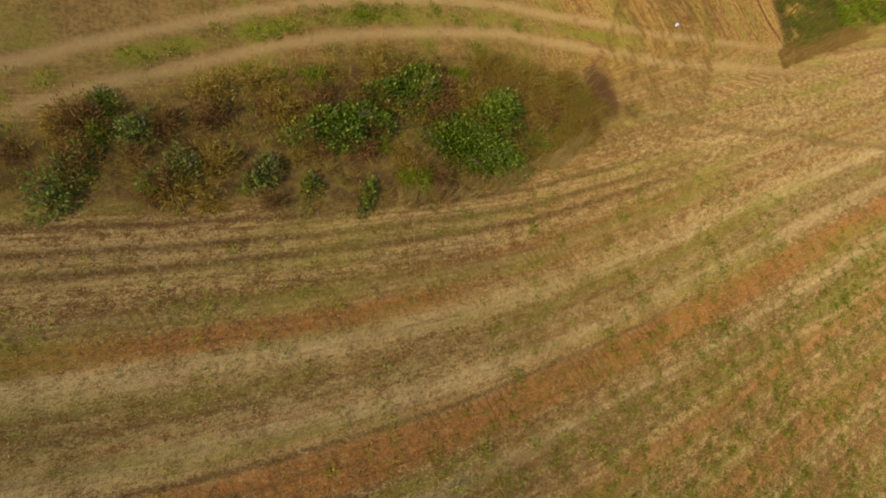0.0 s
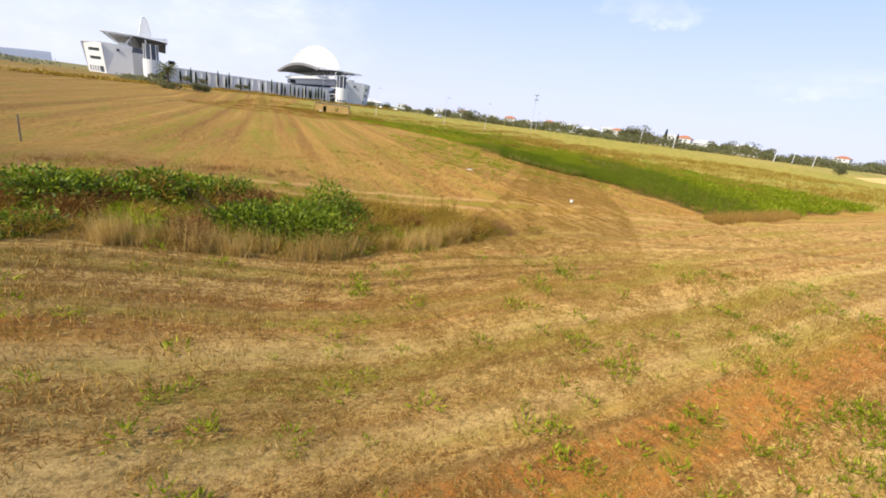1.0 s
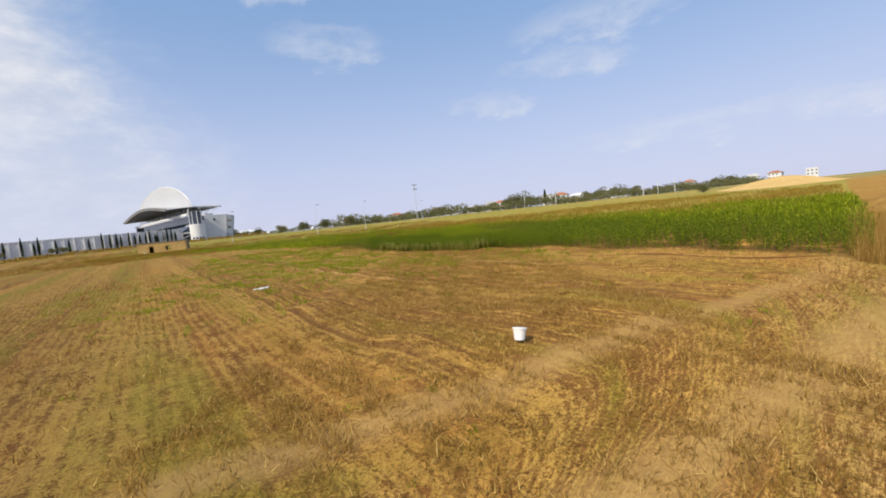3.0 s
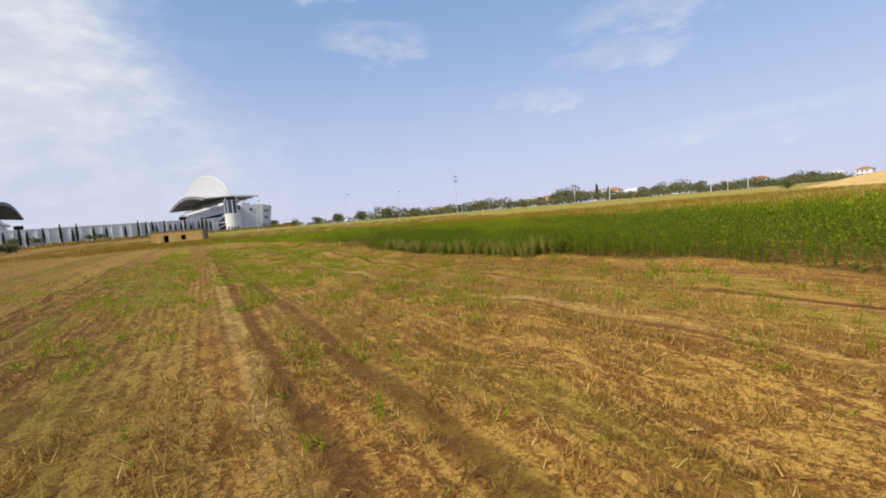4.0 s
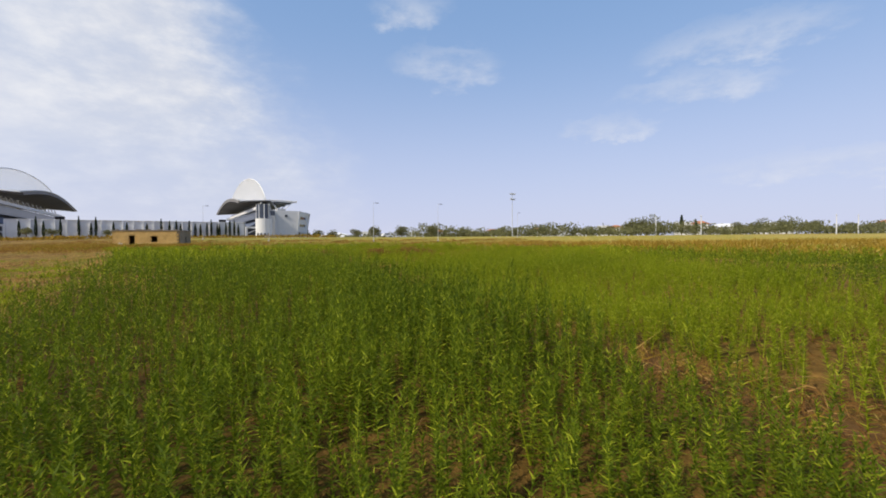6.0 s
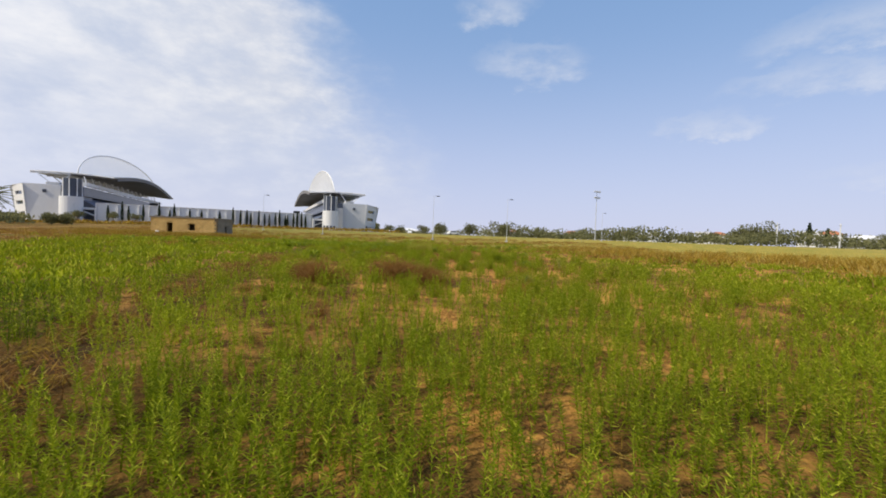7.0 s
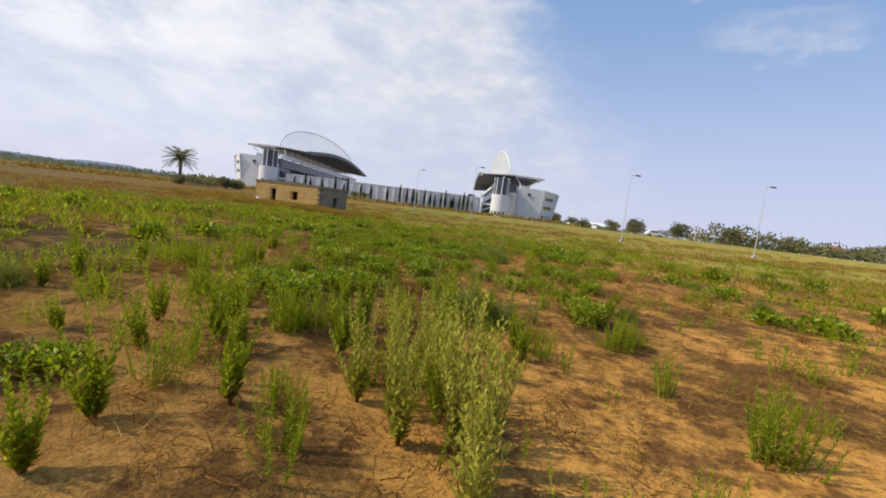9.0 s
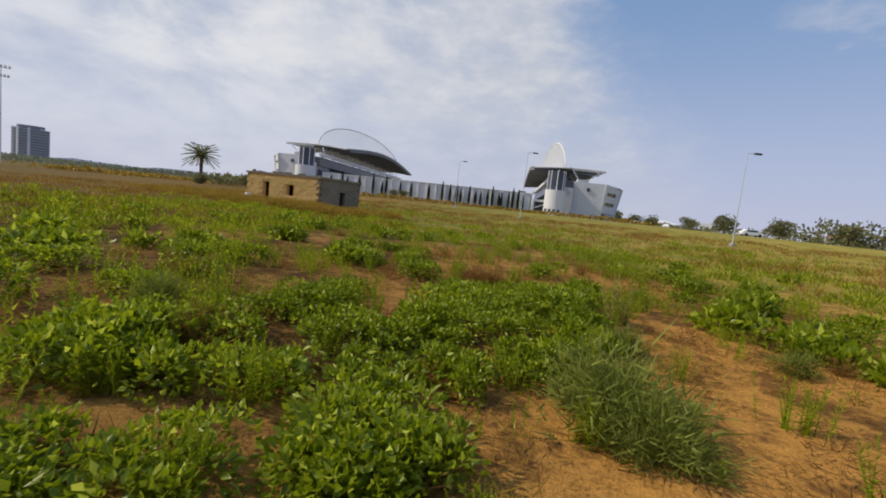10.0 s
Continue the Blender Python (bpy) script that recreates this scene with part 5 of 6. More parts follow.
def litter_patch(seed, n=24, rad=0.24, h=0.10, L=0.15, w=0.010):
    """Low tangle of dead stems."""
    r = np.random.default_rng(seed)
    a, q = r.uniform(0, 6.28, n), rad * np.sqrt(r.uniform(0, 1, n))
    A = np.stack([np.cos(a) * q, np.sin(a) * q, r.uniform(-0.01, 0.6, n) * h], -1)
    D = r.normal(size=(n, 3)) * (1, 1, 0.5) + (0, 0, 0.35)
    D /= np.linalg.norm(D, axis=1, keepdims=True)
    return blades(A, A + D * L * r.uniform(0.5, 1.2, (n, 1)), w, r)


def rosette(seed, n=26, L=0.08, W_=0.021, h=0.10, rad=0.07):
    r = np.random.default_rng(seed)
    a = r.uniform(0, 6.28, n)
    z = r.uniform(0.0, 1, n)
    P = np.stack([np.cos(a) * rad, np.sin(a) * rad, z * h], -1) + r.normal(0, 0.04, (n, 3)) * (1, 1, 0.2)
    D = np.stack([np.cos(a), np.sin(a), 0.4 + z * 1.2], -1) + r.normal(0, 0.2, (n, 3))
    D /= np.linalg.norm(D, axis=1, keepdims=True)
    return blades(P, P + D * L * r.uniform(0.6, 1.2, (n, 1)), W_, r)


def spike(r, n, h, L, w, o=(0.0, 0.0), lean=(0.0, 0.0), bare=0.12):
    """One upright stem, thick with narrow leaves like a bottle brush: level below, upright at the tip."""
    z = bare + (1 - bare) * np.linspace(0, 1, n) ** 0.85
    a = np.arange(n) * 2.399 + r.uniform(0, 6)
    C = np.stack([o[0] + lean[0] * z, o[1] + lean[1] * z, z * h], -1)
    D = np.stack([np.cos(a), np.sin(a), 0.35 + 1.9 * z ** 3], -1) + r.normal(0, 0.2, (n, 3))
    D /= np.linalg.norm(D, axis=1, keepdims=True)
    ln = (L * (1.15 - 0.45 * z) * r.uniform(0.7, 1.2, n))[:, None]
    return merged(blades(C, C + D * ln, w * (1.1 - 0.3 * z), r),
                  blades(np.array([[o[0], o[1], -0.03]]), np.array([[o[0] + lean[0], o[1] + lean[1], h]]), 0.014, r))


def stalk_weed(seed, n=34, h=0.8, L=0.11, W_=0.022, stems=1, spread=0.11, lean=0.10, bare=0.12):
    r = np.random.default_rng(seed)
    out = []
    for k in range(stems):
        o = r.normal(0, spread if stems > 1 else 0.0, 2)
        out.append(spike(r, n, h * r.uniform(0.7, 1.1), L, W_, o, r.normal(0, lean, 2) + o * 0.5, bare))
    return merged(*out)


def clump(seed, n=26, rad=0.35, h=0.5, L=0.22, W_=0.05):
    """A loose tuft of upright leaves, for plants further off."""
    r = np.random.default_rng(seed)
    a, q = r.uniform(0, 6.28, n), rad * np.sqrt(r.uniform(0, 1, n))
    P = np.stack([np.cos(a) * q, np.sin(a) * q, r.uniform(0, 0.75, n) * h], -1)
    D = np.stack([np.cos(a) * 0.5, np.sin(a) * 0.5, np.full(n, 1.0)], -1) + r.normal(0, 0.3, (n, 3))
    D /= np.linalg.norm(D, axis=1, keepdims=True)
    return blades(P, P + D * L * r.uniform(0.7, 1.3, (n, 1)), W_, r)


def stuff(name, label, category, VF, mat):
    return tagged(new(name, tri_mesh(name, *VF, mat)), label, category, kind="stuff")


def strewn(name, label, category, templates, x, y, r, lo, hi, tilt, mat, tall=1.0):
    """Scatters a pattern over the ground with sizes between lo and hi."""
    s = r.uniform(lo, hi, len(x))
    S = np.stack([s, s, s * r.uniform(0.85, 1.15, len(x)) * tall], -1)
    return stuff(name, label, category, scatter(templates, on_ground(x, y), r.uniform(0, 6.28, len(x)), S, tilt, r), mat)


def row_rank(r_, pitch):
    """A steady number between 0 and 1 for each drill row."""
    k = np.round(r_ / pitch)
    return 0.5 + 0.5 * np.sin(k * 2.4 + 1.7 * np.sin(k * 1.1))


def stubble_keep(d0, d1, p):
    def keep(x, y):
        d = lane_distance(x, y)
        ok = (~in_strip(x, y, -0.25)) & (~in_thicket(x, y)) & (np.hypot((x + 12.8) / 1.1, (y - 19.6) / 1.8) > 1.0) & (d >= d0) & (d < d1)
        q = p * (0.45 + 0.55 * patchy(x, y, 1.6, 11))
        r_ = x * ROW[0] + y * ROW[1]
        q = np.where(y > 14, q * (0.45 + 0.55 * row_rank(r_, 0.22)), q)
        for r0, w in FURROWS:
            q = np.where((np.abs(r_ - r0 + 0.15 * (patchy(x, y, 0.9, 12) - 0.5)) < w) & (y > 24), q * 0.06, q)
        return np.where(ok, q, 0)
    return keep


BOX_A = (-48, -16, 13, 75)
tufts = [straw_tuft(200 + k) for k in range(8)]
lying = [lying_straw(220 + k) for k in range(6)]
x, y, r = sow(400000, BOX_A, stubble_keep(0, 4.4, 1.0), 1)
# stubble stands in drill rows
rr = x * ROW[0] + y * ROW[1]
shift = (np.round(rr / 0.22) * 0.22 - rr) * 0.85 * (y > 14)
x, y = x + shift * ROW[0], y + shift * ROW[1]
ss = stripe(x, y)
y = y + ((np.floor(ss / 0.27) + 0.5) * 0.27 - ss) * 0.7 * ((y <= 14) & (x < -17))
strewn("stubble", "short golden cut straw standing in rows", "stubble", tufts, x, y, r, 0.7, 1.2, 0.25, M_STRAW, np.where(y < 15, 0.6, 0.9))
x, y, r = sow(130000, BOX_A, stubble_keep(0, 5.0, 0.75), 2)
strewn("loose_straw", "loose pale straw lying on the soil", "straw", lying, x, y, r, 0.7, 1.2, 0.1, M_STRAW)
coarse = [straw_tuft(240 + k, 9, 0.13, 0.017, 0.12) for k in range(4)]
x, y, r = sow(60000, (-48, -16, 13, 95), stubble_keep(5.5, 24, 0.8), 3)
rr = x * ROW[0] + y * ROW[1]
shift = (np.round(rr / 0.44) * 0.44 - rr) * 0.8 * (y > 14)
x, y = x + shift * ROW[0], y + shift * ROW[1]
x2, y2, _ = sow(34000, (-46, -14, -2, 14), stubble_keep(5.0, 40, 0.9), 21)
ss = stripe(x2, y2)
y2 = y2 + ((np.floor(ss / 0.27) + 0.5) * 0.27 - ss) * 0.7 * (x2 < -17)
x, y = np.r_[x, x2], np.r_[y, y2]
strewn("stubble", "golden stubble tufts further out", "stubble", coarse, x, y, r, 0.9, 1.5, 0.15, M_STRAW)


def regrowth(x, y):
    r_ = x * ROW[0] + y * ROW[1]
    q = 0.03 + 0.5 * patchy(x, y * 0.6, 1.6, 31) ** 4
    q = np.where((y < 13) & (x > -24), q * 1.5, q)
    q = np.where((y < 6) & (x > -17), q * 1.8 + 0.05, q)
    near = lambda c, w: np.exp(-((r_ - c) / w) ** 2)
    band = 1.3 * near(10.7, 1.3) * smooth(48, 56, y) + near(6.6, 1.0) * smooth(44, 50, y) + 0.6 * near(2.0, 1.6) * smooth(44, 50, y) + near(8.6, 1.2) * smooth(40, 46, y) + near(5.6, 0.8) * smooth(46, 54, y) + 0.8 * near(11.3, 1.0) * smooth(45, 52, y) + 0.6 * near(13.6, 0.8) * smooth(37, 41, y) + 0.7 * near(-6.4, 1.4) * smooth(38, 46, y)
    q = q + np.where(y > 36, band * 0.3 * (0.25 + patchy(x, y * 0.4, 2.0, 33)), 0)
    s_ = stripe(x, y)
    q = q + np.where((y < 12) & (x > -29) & (s_ < -0.3), 0.22, 0) + np.where((y < 12) & (x > -26) & (s_ < -3), 0.34, 0)
    q = np.where((y > 14) & (y < 34), q * 0.3, q)
    return np.where((~in_strip(x, y)) & (~in_thicket(x, y)), q, 0)


ros = [rosette(300 + k) for k in range(6)]
x, y, r = sow(24000, (-48, -14, 13, 90), lambda x, y: regrowth(x, y) * (lane_distance(x, y) < 26), 4)
big = y < 15
strewn("regrowth", "small fresh green weeds sprouting in the stubble", "weeds", ros, x[~big], y[~big], r, 0.4, 1.1, 0.1, M_WEED)
strewn("regrowth", "fresh green weeds sprouting along the tilled lines", "weeds", ros, x[big], y[big], r, 0.9, 2.3, 0.1, M_WEED)
gre = [clump(320 + k, 40, 0.3, 0.10, 0.10, 0.022) for k in range(4)]
x, y, r = sow(9000, (-14, 40, 9, 84), lambda x, y: regrowth(x, y) * 0.8, 5)
strewn("regrowth", "low green grass growing between the rows", "weeds", gre, x, y, r, 0.5, 1.2, 0.12, M_WEED)
tufty = [stalk_weed(340 + k, 22, 0.30, 0.055, 0.011, 7, 0.06, 0.06) for k in range(4)]
x, y, r = sow(3600, (-14, 34, 9, 84), lambda x, y: regrowth(x, y) * 0.55 * (lane_distance(x, y) < 14), 25)
strewn("regrowth", "small upright green weeds in the stubble rows", "weeds", tufty, x, y, r, 0.4, 1.1, 0.1, M_WEED)
big_ros = [rosette(330 + k, 60, 0.075, 0.016, 0.16, 0.07) for k in range(4)]
x, y, r = sow(2600, (-48, -14, 8, 40), lambda x, y: regrowth(x, y) * 0.5 * (lane_distance(x, y) < 16), 15)
strewn("regrowth", "broad-leaved green weeds in the stubble", "weeds", big_ros, x, y, r, 0.45, 1.0, 0.1, M_WEED)


# the weedy strip
def cover(x, y):
    """How densely the strip is grown over, 0 to 1."""
    gap = smooth(0.34, 0.08, patchy(x, y, 1.5, 43)) * smooth(78, 90, y)
    q = 1 - 0.6 * gap
    q = q * (1 - 0.30 * smooth(84, 98, y))
    q = q * (1 - 0.62 * smooth(15.5, 19, x + 0.10 * (y - 95)) * smooth(88, 100, y))
    q = q * (1 - 0.30 * smooth(104, 111, y) - 0.3 * smooth(104, 111, y) * smooth(9, 12, x))
    q = q * np.where(track_gap(x, y) & (y > 62), 0.06, 1)
    return q


def weed_keep(d0, d1, p, low=False):
    def keep(x, y):
        d = lane_distance(x, y)
        tall = smooth(89, 77, y + 7 * (patchy(x, y, 5.0, 40) - 0.5))
        q = p * cover(x, y) * ((1 - tall) if low else tall) * (0.5 + 0.5 * patchy(x, y, 0.8, 42))
        return np.where(in_strip(x, y, 0.1) & (d >= d0) & (d < d1) & (x < 52), q, 0)
    return keep


def weed_height(x, y, r):
    """Tall along the field's edge, knee-high further in."""
    edge = np.clip((x - weed_edge(y)) / 3.0, 0, 1)
    h = np.where(y < 58, 1.05, 1.05 - 0.42 * smooth(57, 65, y)) + 0.28 * smooth(62, 66, y) * (x < 13.2 - (y - 64) * 0.205)
    h = h * (0.85 + 0.3 * patchy(x, y, 2.2, 44)) * (0.9 + 0.1 * edge)
    s = h * r.uniform(0.72, 1.08, len(x))
    w = r.uniform(0.85, 1.2, len(x)) * (0.75 + 0.3 * h)
    return np.stack([w, w, s], -1)


def beyond_track(x, y):
    """True for the lower, sunnier growth past the track."""
    return (x > 13.2 - (y - 64) * 0.205) & (y > 57)


def grown(label, templates, n, box, keep, seed, mat=M_FLEA, side=None):
    x, y, r = sow(n, box, keep, seed)
    if side is not None:
        ok = beyond_track(x, y) == side
        x, y = x[ok], y[ok]
    stuff("fleabane", label, "weeds", scatter(templates, on_ground(x, y), r.uniform(0, 6.28, len(x)), weed_height(x, y, r), 0.07, r), mat)


fine = [stalk_weed(400 + k, 74, 1.0, 0.09, 0.0135, 1, 0, 0.08, 0.06) for k in range(6)]
rough_ = [stalk_weed(480 + k, 58, 1.0, 0.09, 0.0135) for k in range(5)]
thin_ = [stalk_weed(486 + k, 22, 1.0, 0.12, 0.028) for k in range(4)]
grown("dense upright green weeds with narrow leaves", fine, 84000, (2, 28, 24, 84), weed_keep(0, 3.4, 1.0), 6, M_FLEA, False)
grown("looser bright green weeds past the track", fine, 46000, (2, 28, 24, 84), weed_keep(0, 3.4, 1.0), 56, M_WEED, True)
grown("dense upright green weeds with narrow leaves", rough_, 64000, (-2, 26, 26, 86), weed_keep(3.4, 8.0, 1.0), 7, M_FLEA, False)
grown("looser bright green weeds past the track", rough_, 40000, (-2, 26, 26, 86), weed_keep(3.4, 8.0, 1.0), 57, M_WEED, True)
grown("looser bright green weeds past the track", rough_, 16000, (-2, 66, 26, 92), weed_keep(0, 8.0, 1.0), 58, M_WEED, True)
grown("dense upright green weeds with narrow leaves", thin_, 40000, (-4, 26, 34, 86), weed_keep(8.0, 18, 0.9), 27)
cl = [clump(440 + k, 26, 0.35, 0.72, 0.34, 0.075) for k in range(4)]
grown("green weeds further across the fallow strip", cl, 22000, (-40, 26, 52, 110), lambda x, y: weed_keep(18, 60, 0.8)(x, y) + 0.5 * weed_keep(26, 60, 0.8, True)(x, y), 8, M_WEED)

BOX_L = (-22, 70, 40, 145)
groups_ = [stalk_weed(410 + k, 36, 0.46, 0.058, 0.011, 20, 0.075, 0.05, 0.05) for k in range(6)]
groups_mid = [stalk_weed(470 + k, 11, 0.46, 0.085, 0.024, 14, 0.11, 0.07, 0.05) for k in range(4)]
single = [stalk_weed(416 + k, 60, 0.45, 0.06, 0.012, 2, 0.06, 0.07) for k in range(4)]
x, y, r = sow(10500, BOX_L, weed_keep(0, 3.4, 1.0, True), 16)
strewn("fleabane", "feathery clump of upright green weeds on orange soil", "weeds", groups_, x, y, r, 0.55, 1.2, 0.08, M_WEED)
x, y, r = sow(21000, BOX_L, weed_keep(3.4, 9, 1.0, True), 36)
strewn("fleabane", "feathery clump of upright green weeds on orange soil", "weeds", groups_mid, x, y, r, 0.5, 1.2, 0.08, M_WEED)
x, y, r = sow(13000, BOX_L, weed_keep(0, 5, 1.0, True), 26)
strewn("fleabane", "single upright green weeds on orange soil", "weeds", single, x, y, r, 0.35, 1.1, 0.1, M_WEED)
low_cl = [clump(430 + k, 28, 0.26, 0.28, 0.14, 0.044) for k in range(5)]
x, y, r = sow(30000, BOX_L, weed_keep(9, 30, 1.0, True), 17)
strewn("fleabane", "low green weed clumps on orange soil", "weeds", low_cl, x, y, r, 0.6, 1.5, 0.08, M_WEED)

# dead growth between the plants
scraps = [litter_patch(450 + k) for k in range(6)]
upright = [litter_patch(456 + k, 24, 0.16, 0.34, 0.22, 0.011) for k in range(5)]


def litter_keep(p, seed, size=1.0):
    return lambda x, y: np.where(in_strip(x, y, -0.3) & (lane_distance(x, y) < 8) & (y > 46), p * smooth(0.2, 0.8, patchy(x, y, size, seed)), 0)


x, y, r = sow(24000, (0, 46, 34, 142), litter_keep(0.7, 48), 10)
strewn("litter", "dead brown stems littering the orange soil", "litter", scraps, x, y, r, 0.5, 1.3, 0.1, M_DRY)
x, y, r = sow(24000, (0, 60, 34, 142), lambda x, y: litter_keep(0.95, 49, 1.6)(x, y) * (0.35 + 0.65 * smooth(92, 104, y)), 11)
strewn("dead_stalks", "low reddish-brown dead weeds on the soil", "weeds", upright, x, y, r, 0.4, 1.0, 0.25, M_RUSSET)
x, y, r = sow(9000, (2, 66, 34, 142), litter_keep(0.5, 51, 2.2), 18)
strewn("dead_stalks", "ochre dry grass among the weeds", "grass", upright, x, y, r, 0.4, 1.1, 0.2, M_OCHRE)
x, y, r = sow(16000, (6, 58, 16, 100), lambda x, y: np.where(track_gap(x, y), 0.9, 0), 19)
strewn("dead_stalks", "trampled brown stalks along the track", "weeds", upright, x[::2], y[::2], r, 0.4, 1.2, 0.6, M_DRY)
strewn("dead_stalks", "trampled dry straw along the track", "weeds", upright, x[1::3], y[1::3], r, 0.4, 1.1, 0.8, M_OCHRE)
wide = [clump(470 + k, 24, 0.5, 0.22, 0.20, 0.028) for k in range(4)]
x, y, r = sow(16000, (-60, 104, 60, 190), lambda x, y: np.where((lane_distance(x, y) > 11), 0.75 * patchy(x, y, 6.0, 49), 0), 12)
strewn("dry_grass", "ochre dry grass and low weeds before the stone house", "grass", wide, x[::2], y[::2], r, 0.8, 1.5, 0.1, M_OCHRE)
strewn("dry_grass", "russet dead weeds before the stone house", "grass", wide, x[1::2], y[1::2], r, 0.8, 1.6, 0.1, M_RUSSET)
x, y, r = sow(6000, (-30, 122, 40, 165), lambda x, y: np.where(lane_distance(x, y) > 11, 0.6 * patchy(x, y, 5.0, 53), 0), 22)
strewn("fleabane", "low green weeds on the rise before the house", "weeds", low_cl, x, y, r, 0.7, 1.5, 0.1, M_WEED)
x, y, r = sow(9000, (30, 20, 130, 150), lambda x, y: np.where(y > 24 + 0.42 * x, 0.6 * patchy(x, y, 9.0, 50), 0), 13)
strewn("dry_grass", "yellowing tall grass along the far side of the strip", "grass", [clump(490 + k, 26, 0.9, 0.5, 0.4, 0.045) for k in range(3)], x, y, r, 0.8, 1.6, 0.1, M_OCHRE)
x, y, r = sow(14000, (6.5, 24.5, 22, 36), lambda x, y: np.where(np.abs(y - 25.8 - 0.41 * (x - 7)) < 0.9, 0.5, 0), 14)
strewn("dry_grass", "strip of uncut wheat stalks at the corner of the field", "grass", [straw_tuft(494 + k, 9, 0.6, 0.014) for k in range(4)], x, y, r, 0.8, 1.4, 0.1, M_STRAW)
x, y, r = sow(7000, (-44, 142, -12, 150), lambda x, y: 0.9 * patchy(x, y, 3.0, 54), 23)
strewn("dry_grass", "waist-high dry grass before the stone house", "grass", [clump(474 + k, 26, 0.35, 0.55, 0.32, 0.024) for k in range(4)], x, y, r, 0.7, 1.3, 0.15, M_OCHRE)
# bent straw at the foot of the tall weeds
x, y, r = sow(5000, (0, 34, 13, 74), lambda x, y: np.where(np.abs(x - weed_edge(y) - 0.15) < 0.45, 0.55 * patchy(x, y, 0.9, 52), 0), 20)
strewn("bent_straw", "pale bent straw at the foot of the tall weeds", "straw", [straw_tuft(498 + k, 8, 0.42, 0.012, 0.07) for k in range(4)], x, y, r, 0.6, 1.2, 0.7, M_STRAW)


# single plants
def plant(name, label, category, seed, parts, group):
    ob = thing(name, label, category, group=group)
    for nm, VF, mat in parts:
        tagged(part(nm, tri_mesh(nm, *VF, mat), ob), kind="stuff")
    return ob


def leafy_bush(seed, n=1100, leaf=0.072):
    """A dome of overlapping leaves, in uneven mounds."""
    r = np.random.default_rng(seed)
    k = 14
    b, q = r.uniform(0, 6.28, k), 0.38 * np.sqrt(r.uniform(0, 1, k))
    C = np.stack([np.cos(b) * q, np.sin(b) * q, r.uniform(0.10, 0.20, k)], -1)
    S = r.uniform(0.11, 0.20, k)
    i = r.integers(0, k, n)
    N = r.normal(size=(n, 3)) + (0, 0, 0.35)
    N /= np.linalg.norm(N, axis=1, keepdims=True)
    P = C[i] + N * (S[i] * r.uniform(0.7, 1.0, n))[:, None] * (1, 1, 0.95)
    P[:, 2] = np.maximum(P[:, 2], 0.015)
    D = N * (1, 1, 0.6) + (0, 0, 0.3) + r.normal(0, 0.45, (n, 3))
    L = leaves(P, D, leaf * r.uniform(0.65, 1.2, n), leaf * 0.55 * r.uniform(0.8, 1.15, n), r)
    m = 24
    b = r.uniform(0, 6.28, m)
    St = sticks(np.zeros((m, 3)), np.stack([np.cos(b) * 0.36, np.sin(b) * 0.36, r.uniform(0.1, 0.33, m)], -1), 0.014, r)
    return plant("leafy_bush", "low dome of glossy bright green leaves on bare soil", "bush", seed, (("leaf_mass", L, M_BUSH), ("stem_mass", St, M_DRY)), "green bushes")


def twig_bush(seed, n=60, spread=0.5, h=0.5, mat=None, label="dry reddish-brown twiggy bush", leaf=None, fluff=650, wide=0.008):
    """Stems from one foot, fine twigs along them and, if asked, thin leaves."""
    r = np.random.default_rng(seed)
    d = r.normal(size=(n, 3))
    d[:, 2] = np.abs(d[:, 2]) + 0.3
    d /= np.linalg.norm(d, axis=1, keepdims=True)
    tip = d * r.uniform(0.6, 1.0, (n, 1)) * (spread, spread, h)
    k = r.integers(0, n, fluff)
    f = r.uniform(0.35, 1.0, (fluff, 1))
    A = tip[k] * f
    A = A + r.normal(0, 0.10 * spread, (fluff, 3))
    A[:, 2] = np.abs(A[:, 2])
    B = A + (d[k] * (spread, spread, h) * 0.7 + r.normal(0, 0.45 * spread, (fluff, 3))) * r.uniform(0.12, 0.28, (fluff, 1))
    B[:, 2] = np.maximum(B[:, 2], 0.01)
    parts = [("stem_mass", sticks(np.zeros((n, 3)), tip, 0.012, r), mat or M_RUSSET)]
    if leaf:
        parts.append(("leaf_mass", blades(A, B, max(0.016, wide), r), leaf))
    else:
        parts.append(("twig_mass", blades(A, B, wide, r), mat or M_RUSSET))
    return plant("twig_bush", label, "bush", seed, parts, "twiggy bushes")


def tall_weed(seed, mat=M_WEED_GREY, label="tall grey-green weed with pale seed spikes", h=1.0, stems=8):
    r = np.random.default_rng(seed)
    L, S = [], []
    for k in range(stems):
        lean = r.normal(0, 0.13, 2)
        hh = h * r.uniform(0.6, 1.05)
        n = 46
        z = np.linspace(0.10, 1, n)
        a = np.arange(n) * 2.399 + k
        C = np.stack([lean[0] * z, lean[1] * z, z * hh], -1)
        D = np.stack([np.cos(a), np.sin(a), 0.6 + z], -1)
        L.append(leaves(C, D, 0.11 * (1.1 - 0.75 * z) * r.uniform(0.7, 1.2, n), 0.038 * (1.1 - 0.6 * z), r))
        S.append(sticks(np.array([[0, 0, -0.03]]), np.array([[lean[0], lean[1], hh]]), 0.014, r))
    return plant("tall_weed", label, "weed", seed, (("leaf_mass", merged(*L), mat), ("stem_mass", merged(*S), M_DRY)), "tall weeds")


def set_out(protos, spots, r, sink=0.02, flat=(0.85, 1.15)):
    for i, (a, b, s) in enumerate(spots):
        place(protos[i % len(protos)], a, b, r.uniform(0, 360), (s, s, s * r.uniform(*flat)), sink=sink)


